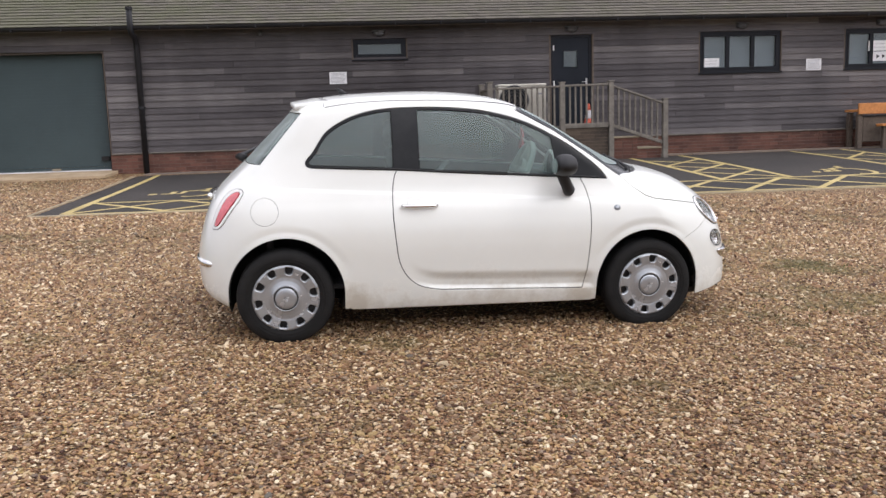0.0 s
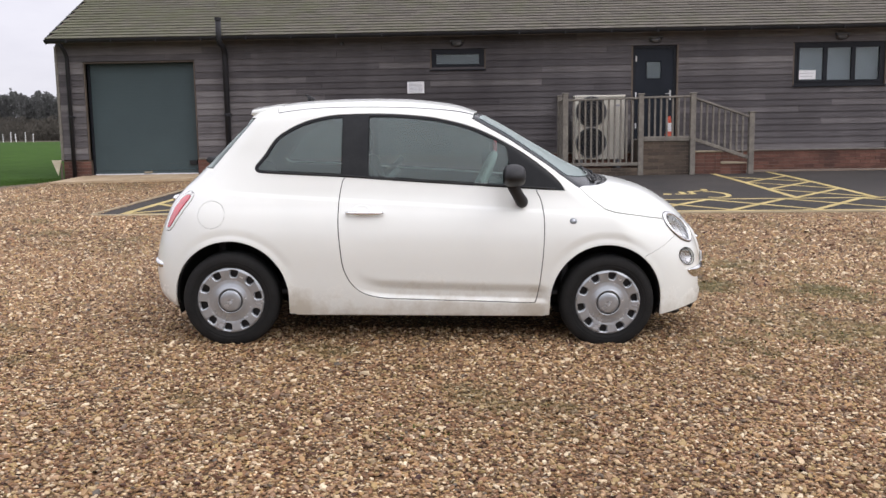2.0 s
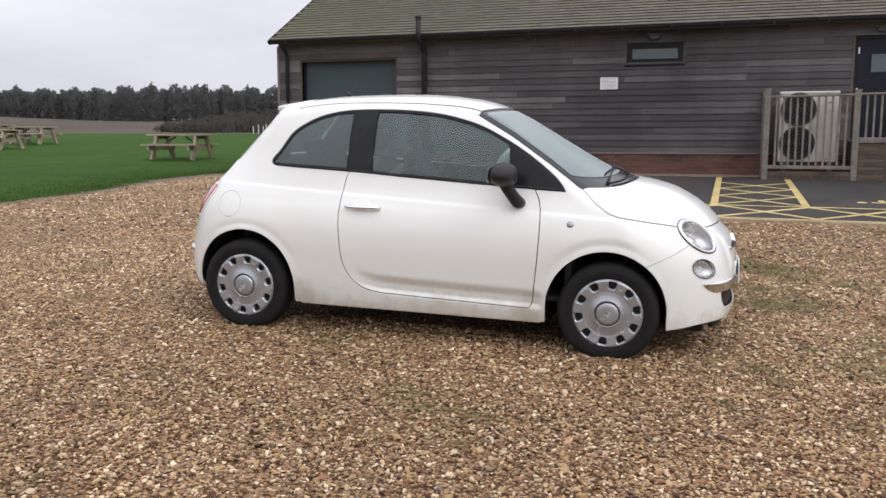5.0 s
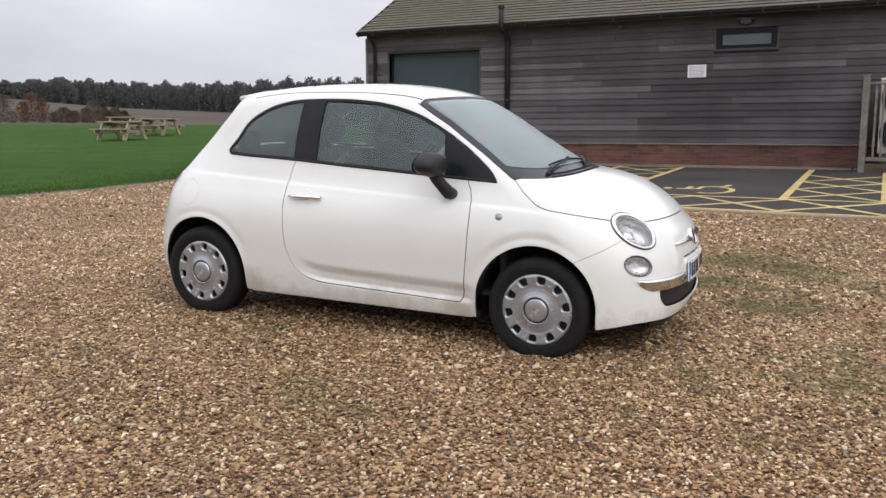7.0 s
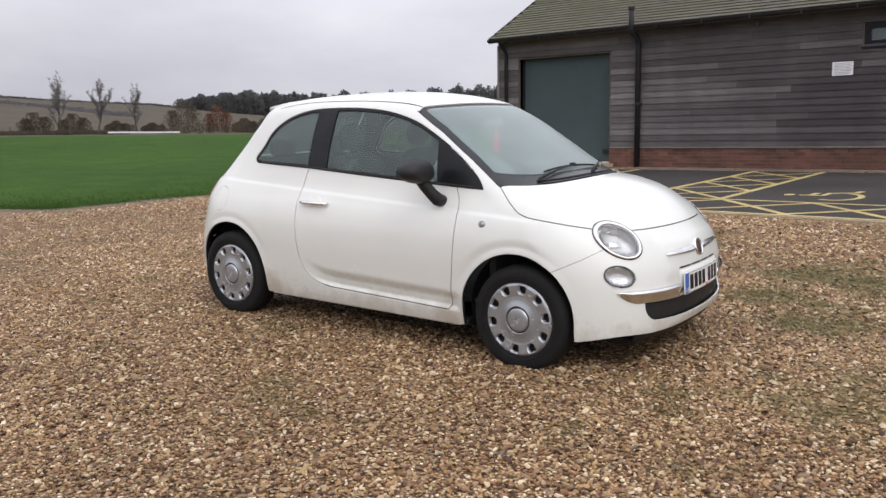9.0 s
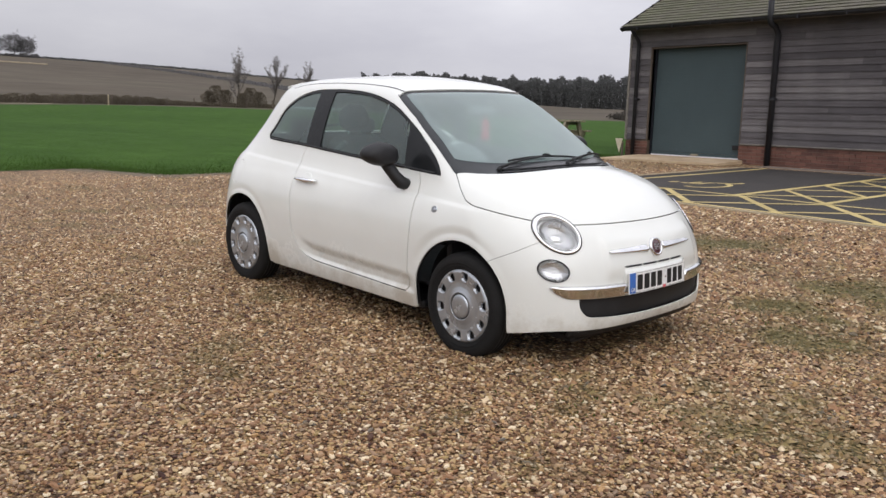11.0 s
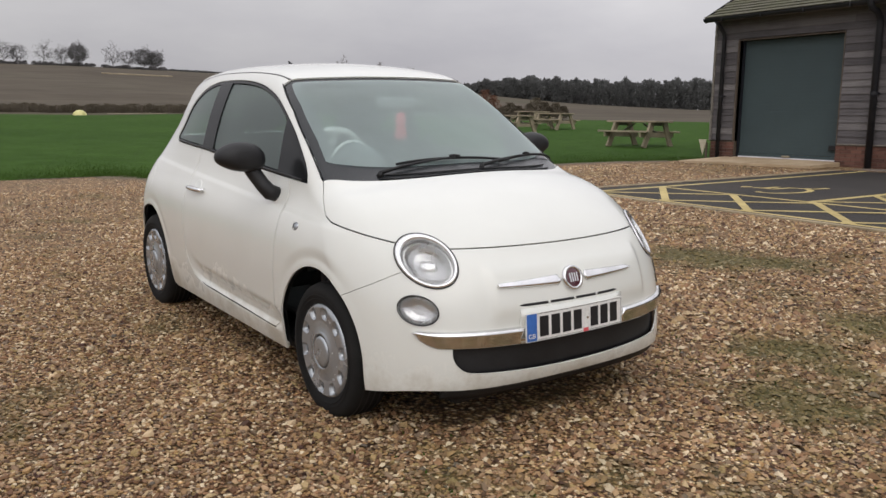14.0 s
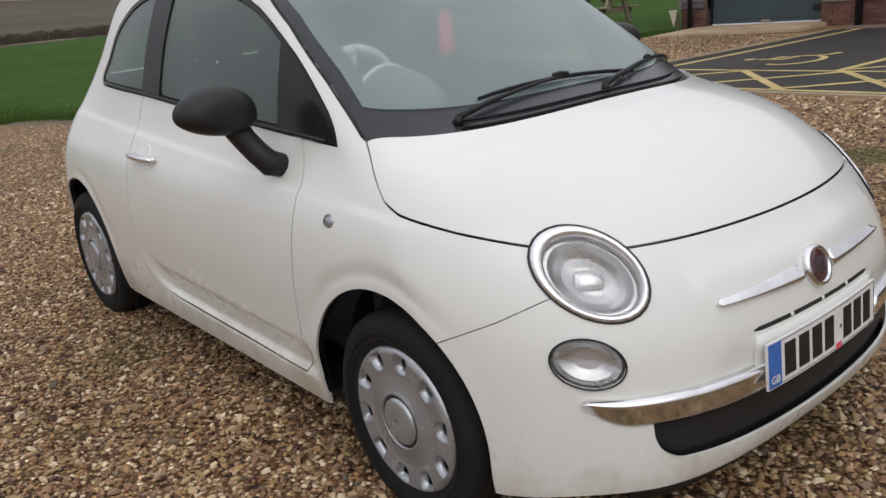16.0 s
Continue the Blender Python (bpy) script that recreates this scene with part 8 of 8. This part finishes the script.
def bare_tree(x, y, height, spread, lean, seed, label, group, haze=600, mat=None, round_crown=0):
    rng = np.random.default_rng(seed)
    t = new("tree")
    tagged(t, label, "tree", group)
    lines = limb_lines(rng, height, spread, lean, 2)
    V0, F0 = join(*[tube(p, r, 7, False) for lv, p, r in lines if lv == 0])
    part("trunk", (V0, F0, True), BARK, t)
    V1, F1 = join(*[tube(p, [max(q, height * 0.0022) for q in r], 5, False) for lv, p, r in lines if lv == 1])
    part("limbs", (V1, F1, True), BARK, t)
    V2, F2 = join(*[tube(p, [max(q, height * 0.0014) for q in r], 3, False) for lv, p, r in lines if lv == 2])
    # fine twigs as slim slivers round the branch ends
    V, F = list(V2), list(F2)
    ends = [p for lv, p, r in lines if lv >= 1]
    for i in range(haze):
        pts = ends[int(rng.integers(len(ends)))]
        k = int(rng.integers(1, len(pts)))
        b = pts[k] + Vector(rng.normal(0, height * 0.006, 3))
        d = Vector((rng.normal(), rng.normal(), rng.normal() * 0.7 + 0.35 + lean)).normalized() * height * rng.uniform(0.045, 0.11)
        w = d.orthogonal().normalized() * height * 0.0017
        n = len(V)
        V += [tuple(b + w), tuple(b - w), tuple(b + d), tuple(b + d * 0.55 + d.cross(w) * 14)]
        F += [(n, n + 1, n + 2), (n, n + 3, n + 1)]
    if round_crown:
        # many fine twigs filling a rounded crown
        n = round_crown
        u = rng.normal(0, 1, (n, 3))
        u /= np.linalg.norm(u, axis=1)[:, None]
        rad = rng.uniform(0.25, 1.0, n) ** 0.5 * (0.82 + 0.22 * np.sin(4 * u[:, 0] + seed) * np.cos(3 * u[:, 1]))
        c = np.array([0, 0, height * 0.50]) + u * rad[:, None] * np.array([0.50, 0.50, 0.46]) * height
        d = u * 0.8 + rng.normal(0, 0.6, (n, 3))
        d = d / np.linalg.norm(d, axis=1)[:, None] * height * 0.055
        e = np.cross(d, rng.normal(0, 1, (n, 3)))
        e = e / np.linalg.norm(e, axis=1)[:, None] * height * 0.0042
        k0 = len(V)
        tri = np.stack([c - d, c + e, c + d, c - e], 1).reshape(-1, 3)
        V += [tuple(q) for q in tri]
        F += [(k0 + 4 * i, k0 + 4 * i + 1, k0 + 4 * i + 2, k0 + 4 * i + 3) for i in range(n)]
    part("crown", (V, F, False), mat or TWIG, t, "bare twiggy winter crown")
    t.matrix_world = Matrix.Translation((x, y, H(x, y)))
    return t


UNDER = twig_mat("brown_undergrowth", (0.082, 0.076, 0.066), (0.112, 0.102, 0.086))
PALETWIG = twig_mat("pale_winter_twigs", (0.20, 0.185, 0.175), (0.27, 0.25, 0.235))
# hill twigs are paler, with haze put into their colour
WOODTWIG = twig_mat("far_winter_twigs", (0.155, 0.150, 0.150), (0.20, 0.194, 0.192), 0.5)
# slim upright trees at the field edge
for i, (az, r, h) in enumerate(((61.1, 92, 5.2), (58.75, 92, 4.9), (56.4, 92, 4.5))):
    x, y = at_az(az, r)
    bare_tree(x, y, h * 0.98, 0.46, 0.40, 20 + i, "slim bare young tree at the edge of the field", "field edge trees", 2600, PALETWIG)
# round trees on the hill crest
for i, (az, h, sp, k) in enumerate(((86.9, 7.5, 0.7, 900), (85.9, 8.2, 0.75, 2600), (84.8, 8.6, 0.75, 500), (84.1, 7.6, 0.7, 1500), (82.7, 8.4, 0.7, 400), (81.7, 7.6, 0.72, 1200), (80.8, 8.8, 0.72, 4200), (78.8, 8.6, 0.62, 500), (77.9, 7.4, 0.7, 1200), (77.0, 8.6, 0.7, 3600), (76.3, 7.6, 0.7, 4200))):
    x, y = from_walk(az, R_CREST - 4)
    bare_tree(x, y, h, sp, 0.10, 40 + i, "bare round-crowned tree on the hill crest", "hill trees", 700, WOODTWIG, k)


def thicket(name, label, category, spots, mat, leaf, count, seed, kind="stuff"):
    """A mass of twiggy growth: for each spot a stem and many small slivers inside an uneven crown."""
    rng = np.random.default_rng(seed)
    Vs, Fs, k = [], [], 0
    for x, y, h, w in spots:
        z = H(x, y)
        n = count
        u = rng.uniform(0, 1, n)
        a = rng.uniform(0, 2 * math.pi, n)
        ht = h * (0.04 + 0.96 * u ** 0.9)
        rad = w * np.sqrt(rng.uniform(0, 1, n)) * (0.45 + 0.75 * np.sin(np.pi * np.clip(ht / h, 0.05, 0.96))) * (0.8 + 0.25 * np.sin(3 * a + x))
        c = np.stack([x + rad * np.cos(a), y + rad * np.sin(a), z - 0.05 + ht * 1.09 - 0.09 * h], -1)
        d = rng.normal(0, 1, (n, 3)) * (0.42, 0.42, 1.0)
        d /= np.linalg.norm(d, axis=1)[:, None]
        e = np.cross(d, rng.normal(0, 1, (n, 3)) * (1.0, 1.0, 0.25))
        e /= np.linalg.norm(e, axis=1)[:, None]
        s = leaf * rng.uniform(0.6, 1.5, n)[:, None]
        tri = np.stack([c - d * s, c + e * s * 0.45, c + d * s, c - e * s * 0.45], 1)
        Vs.append(tri.reshape(-1, 3))
        Fs.append((np.arange(n)[:, None] * 4 + np.arange(4)) + k)
        k += 4 * n
        stem = np.array([(x - w * 0.06, y, z - 0.1), (x + w * 0.06, y, z - 0.1), (x + w * 0.03, y, z + h * 0.8), (x - w * 0.03, y, z + h * 0.8)])
        Vs.append(stem)
        Fs.append(np.arange(4)[None] + k)
        k += 4
    return tagged(part(name, (np.concatenate(Vs), np.concatenate(Fs), False), mat, None), label, category, kind=kind)


def woods():
    rng = np.random.default_rng(31)
    spots = []
    for az in np.arange(14, 55.3, 0.13):
        for row in range(2):
            r = R_CREST - 12 + row * 10 + rng.uniform(-3, 3)
            a = az + rng.uniform(-0.1, 0.1)
            x, y = at_az(a, r)
            top = np.interp(a, [14, 30, 36, 44, 48, 51, 54, 55.3], [12.6, 13.0, 13.4, 9.9, 9.4, 8.6, 5.6, 3.2])
            spots.append((x, y, top * (0.93 + 0.07 * math.sin(a * 4.1) + 0.05 * math.sin(a * 9.7 + row)) * rng.uniform(0.90, 1.03), rng.uniform(1.3, 2.1)))
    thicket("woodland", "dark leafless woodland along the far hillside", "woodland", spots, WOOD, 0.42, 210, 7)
    # hedges and scrub along the far side of the grass
    spots = []
    for az in np.arange(57, 92, 0.20):
        x, y = at_az(az + rng.uniform(-0.05, 0.05), 84 + rng.uniform(-0.6, 1.2))
        spots.append((x, y, rng.uniform(0.68, 0.95) * float(0.5 + 0.5 * smooth01(az, 63, 68)), rng.uniform(0.5, 0.8)))
    for az in np.arange(46, 57, 0.8):
        x, y = at_az(az + rng.uniform(-0.2, 0.2), 86 + rng.uniform(-2, 6))
        spots.append((x, y, rng.uniform(0.4, 1.2), rng.uniform(0.5, 1.0)))
    thicket("hedge", "low brown winter hedge beyond the grass", "hedge", spots, HEDGE, 0.055, 400, 8)
    # brown undergrowth between the wood and the grass
    spots = []
    for az in np.arange(14, 35.6, 0.22):
        for r in (92, 104, 118):
            x, y = at_az(az + rng.uniform(-0.1, 0.1), r + rng.uniform(-4, 4))
            k = 1 - 0.6 * smooth01(az, 31, 35.6)
            spots.append((x, y, float(k) * (1.5 + (r - 92) * 0.035) * rng.uniform(0.8, 1.15), rng.uniform(0.7, 1.2)))
    thicket("undergrowth", "brown leafless undergrowth at the foot of the wood", "undergrowth", spots, UNDER, 0.13, 150, 21)
    # a hedgerow climbing the hill
    spots = []
    for t in np.linspace(0, 1, 70):
        x, y = at_az(71.0 - 13.0 * t, 310 - 150 * t)
        spots.append((x, y, rng.uniform(0.5, 0.9), rng.uniform(1.4, 2.2)))
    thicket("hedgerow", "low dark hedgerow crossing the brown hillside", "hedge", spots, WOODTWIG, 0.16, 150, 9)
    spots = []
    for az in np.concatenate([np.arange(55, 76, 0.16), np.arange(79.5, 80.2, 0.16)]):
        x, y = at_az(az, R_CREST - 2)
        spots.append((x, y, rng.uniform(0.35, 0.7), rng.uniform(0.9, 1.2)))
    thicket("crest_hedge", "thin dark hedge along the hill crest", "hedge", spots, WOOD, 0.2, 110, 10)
    # low scrub under the hill trees
    spots = []
    for a, b in ((87.4, 83.7), (83.2, 80.0), (79.4, 75.8)):
        for az in np.arange(b, a, 0.16):
            x, y = from_walk(az, R_CREST - 5 + rng.uniform(-2, 2))
            spots.append((x, y, rng.uniform(0.5, 1.3), rng.uniform(0.8, 1.4)))
    thicket("scrub", "low dark scrub under the hill trees", "scrub", spots, WOODTWIG, 0.24, 150, 12)


woods()
# single shrubs between grass and hill
for i, (az, r, h, w, mat, lab) in enumerate(((53.6, 90, 3.2, 2.1, HEDGE, "rounded brown shrub beside the field"), (51.4, 92, 2.8, 1.5, RUST, "rust-brown leafy shrub beside the field"), (49.6, 90, 1.5, 1.4, HEDGE, "rounded brown shrub beside the field"), (47.9, 92, 2.1, 1.5, HEDGE, "rounded brown shrub beside the field"), (46.6, 92, 1.6, 1.2, HEDGE, "rounded brown shrub beside the field"), (62.4, 90, 2.0, 1.7, HEDGE, "tangled brown shrub beside the field"), (60.2, 89, 1.9, 1.5, HEDGE, "tangled brown shrub beside the field"), (57.6, 89, 1.2, 1.2, HEDGE, "tangled brown shrub beside the field"), (55.4, 90, 1.0, 1.1, HEDGE, "tangled brown shrub beside the field"))):
    x, y = at_az(az, r)
    o = thicket("shrub", lab, "shrub", [(x, y, h, w * 0.62), (x + 0.42 * w, y + 0.7, h * 0.8, w * 0.5), (x - 0.40 * w, y - 0.5, h * 0.7, w * 0.45)], mat, 0.06, 1900, 60 + i, "")


def far_fence():
    """Pale stakes with guards in front of the wood, and a long white rail by the field."""
    for i, az in enumerate((29.75, 29.45, 29.2, 28.9, 28.4, 28.0, 27.7, 27.2, 26.8)):
        x, y = at_az(az, 78 + (i % 3) * 1.5)
        f = new("tree_guard")
        tagged(f, "pale planting tube on a stake at the field edge", "tree guard", "tree guards")
        z = H(x, y)
        h = 0.72 + 0.18 * (i % 2)
        part("guard_tube", (*tube([(x, y, z - 0.05), (x + 0.05 * ((i % 3) - 1), y, z + h)], 0.038, 8), False), WHITE, f)
        part("stake", (*tube([(x + 0.09, y, z - 0.05), (x + 0.09, y, z + h * 0.9)], 0.02, 6), False), BROWNWOOD, f)
    a, b = at_az(57.9, 81), at_az(53.5, 81)
    r = new("white_rail")
    tagged(r, "long white low rail at the edge of the grass", "rail")
    z = max(H(*a), H(*b)) + 0.28
    pa, pb = Vector((*a, z)), Vector((*b, z - 0.04))
    d = pb - pa
    part("bar", (*bbox(-d.length / 2, d.length / 2, -0.05, 0.05, -0.07, 0.07, 0.01), False), WHITE, r, "", Matrix.Translation((pa + pb) / 2) @ d.to_track_quat("X", "Z").to_matrix().to_4x4())
    for k in range(5):
        p = pa.lerp(pb, (k + 0.5) / 5)
        part("support", (*bbox(p.x - 0.04, p.x + 0.04, p.y - 0.04, p.y + 0.04, H(p.x, p.y) - 0.05, p.z - 0.06, 0.005), False), GREYWOOD, r)
    # a pale yellow heap under a sheet at the far edge
    x, y = from_walk(80.9, 83)
    rng = np.random.default_rng(3)
    V, F = lathe([(1.0, 0.0), (0.98, 0.25), (0.8, 0.55), (0.5, 0.8), (0.0, 0.88)], 18)
    V = [(x + p[0] * 0.58 * (1 + rng.normal(0, 0.06)), y + p[1] * 0.58 * (1 + rng.normal(0, 0.06)), H(x, y) - 0.03 + p[2] * 0.55 * (1 + rng.normal(0, 0.06))) for p in V]
    tagged(part("covered_heap", (V, F, True), YELLOWSHEET, None), "pale yellow sheeted heap at the far field edge", "heap")
    # dry pale grass strip along the fence
    for az0, az1 in ((75.8, 79.3),):
        pts = [from_walk(q, 83.6) for q in np.linspace(az0, az1, 14)]
        tagged(part("pale_kerb", (*ribbon(pts, 0.5, 0.12, 3.0), False), KERB, None), "pale dry grass strip at the field edge", "grass strip", kind="structure")
    x, y = from_walk(72.6, 83)
    tagged(part("field_post", (*bbox(x - 0.05, x + 0.05, y - 0.05, y + 0.05, H(x, y) - 0.05, H(x, y) + 1.0, 0.01), False), KERB, None), "short pale post at the field edge", "post")
    pts = [from_walk(q, 248) for q in np.linspace(79.5, 75.3, 12)]
    V, F = [], []
    for px, py in pts:
        V += [(px, py, H(px, py) - 0.1), (px, py, H(px, py) + 0.26), (px - 0.5, py, H(px - 0.5, py) + 0.28)]
    F = [(3 * i + j, 3 * i + j + 1, 3 * i + j + 4, 3 * i + j + 3) for i in range(11) for j in (0, 1)]
    tagged(part("pale_bank", (V, F, False), KERB, None), "thin pale strip of bank across the hillside", "bank", kind="structure")
    # posts of the field fence
    for az in np.arange(58.5, 88, 1.7):
        x, y = at_az(az, 83)
        tagged(part("fence_post", (*bbox(x - 0.04, x + 0.04, y - 0.04, y + 0.04, H(x, y) - 0.05, H(x, y) + 0.85, 0.01), False), BROWNWOOD, None), "dark wooden fence post along the field edge", "fence post", "field fence posts")


YELLOWSHEET = surface("pale_yellow_sheet", (0.55, 0.52, 0.20), (0.68, 0.64, 0.32), 2, 30, 0.7, 0.3, 0.01)
far_fence()


def grass_tufts():
    """Blades along the grass edge, and weeds in the gravel."""
    rng = np.random.default_rng(17)
    line = catmull(GRASS_EDGE[:13], 12)
    k = 30000
    i = rng.integers(0, len(line) - 1, k)
    t = rng.uniform(0, 1, k)
    p = line[i] + (line[i + 1] - line[i]) * t[:, None]
    off = rng.exponential(0.9, k)
    p = p + np.c_[-off + 0.05, rng.normal(0, 0.15, k)]
    ok = sdf(p[:, 0], p[:, 1], GRASS_POLY) < 0.05
    p = p[ok]
    # weed patches on the gravel
    weeds = []
    for cx, cy, r, n in ((1.7, 7.3, 0.45, 160), (2.6, 8.6, 0.6, 220), (3.6, 7.0, 0.5, 140), (-6.2, 8.9, 0.12, 60), (-6.7, 8.6, 0.08, 40), (2.4, 5.4, 0.5, 120), (0.2, 3.9, 0.25, 60)):
        weeds.append(np.c_[rng.normal(cx, r * 0.6, n), rng.normal(cy, r * 0.4, n)])
    w = np.concatenate(weeds)
    n1 = len(p)
    p = np.concatenate([p, w])
    n = len(p)
    h = np.where(np.arange(n) < n1, rng.uniform(0.015, 0.045, n), rng.uniform(0.006, 0.022, n))
    a = rng.uniform(0, 2 * math.pi, n)
    wd = np.where(np.arange(n) < n1, 0.004, 0.006)
    z = height(p[:, 0], p[:, 1])
    lean = rng.normal(0, 0.35, (n, 2)) * h[:, None]
    c = np.c_[p, z]
    side = np.c_[np.cos(a) * wd, np.sin(a) * wd, 0 * a]
    top = c + np.c_[lean, h]
    V = np.stack([c - side, c + side, top], 1).reshape(-1, 3)
    F = np.arange(3 * n).reshape(-1, 3)
    tagged(part("grass_blades", (V, F, False), BLADE, None), "short green grass blades and low weeds at the gravel edge", "grass", kind="stuff")


grass_tufts()


def soil_edge():
    line = catmull(GRASS_EDGE[1:11], 6)
    V, F = [], []
    rng = np.random.default_rng(2)
    for i, p in enumerate(line):
        w = 0.14 + 0.22 * rng.uniform()
        d = line[min(i + 1, len(line) - 1)] - line[max(i - 1, 0)]
        d = np.array([-d[1], d[0]]) / np.linalg.norm(d)
        for s in (-w, 0, w * 0.8):
            q = p + d * s
            V.append((q[0], q[1], H(*q) + (0.012 if s == 0 else 0.003)))
    F = [(3 * i + j, 3 * i + j + 1, 3 * i + j + 4, 3 * i + j + 3) for i in range(len(line) - 1) for j in range(2)]
    tagged(part("soil_edge", (V, F, True), SOIL, None), "bare brown soil lip between grass and gravel", "soil", kind="structure")


soil_edge()
scatter_pebbles()
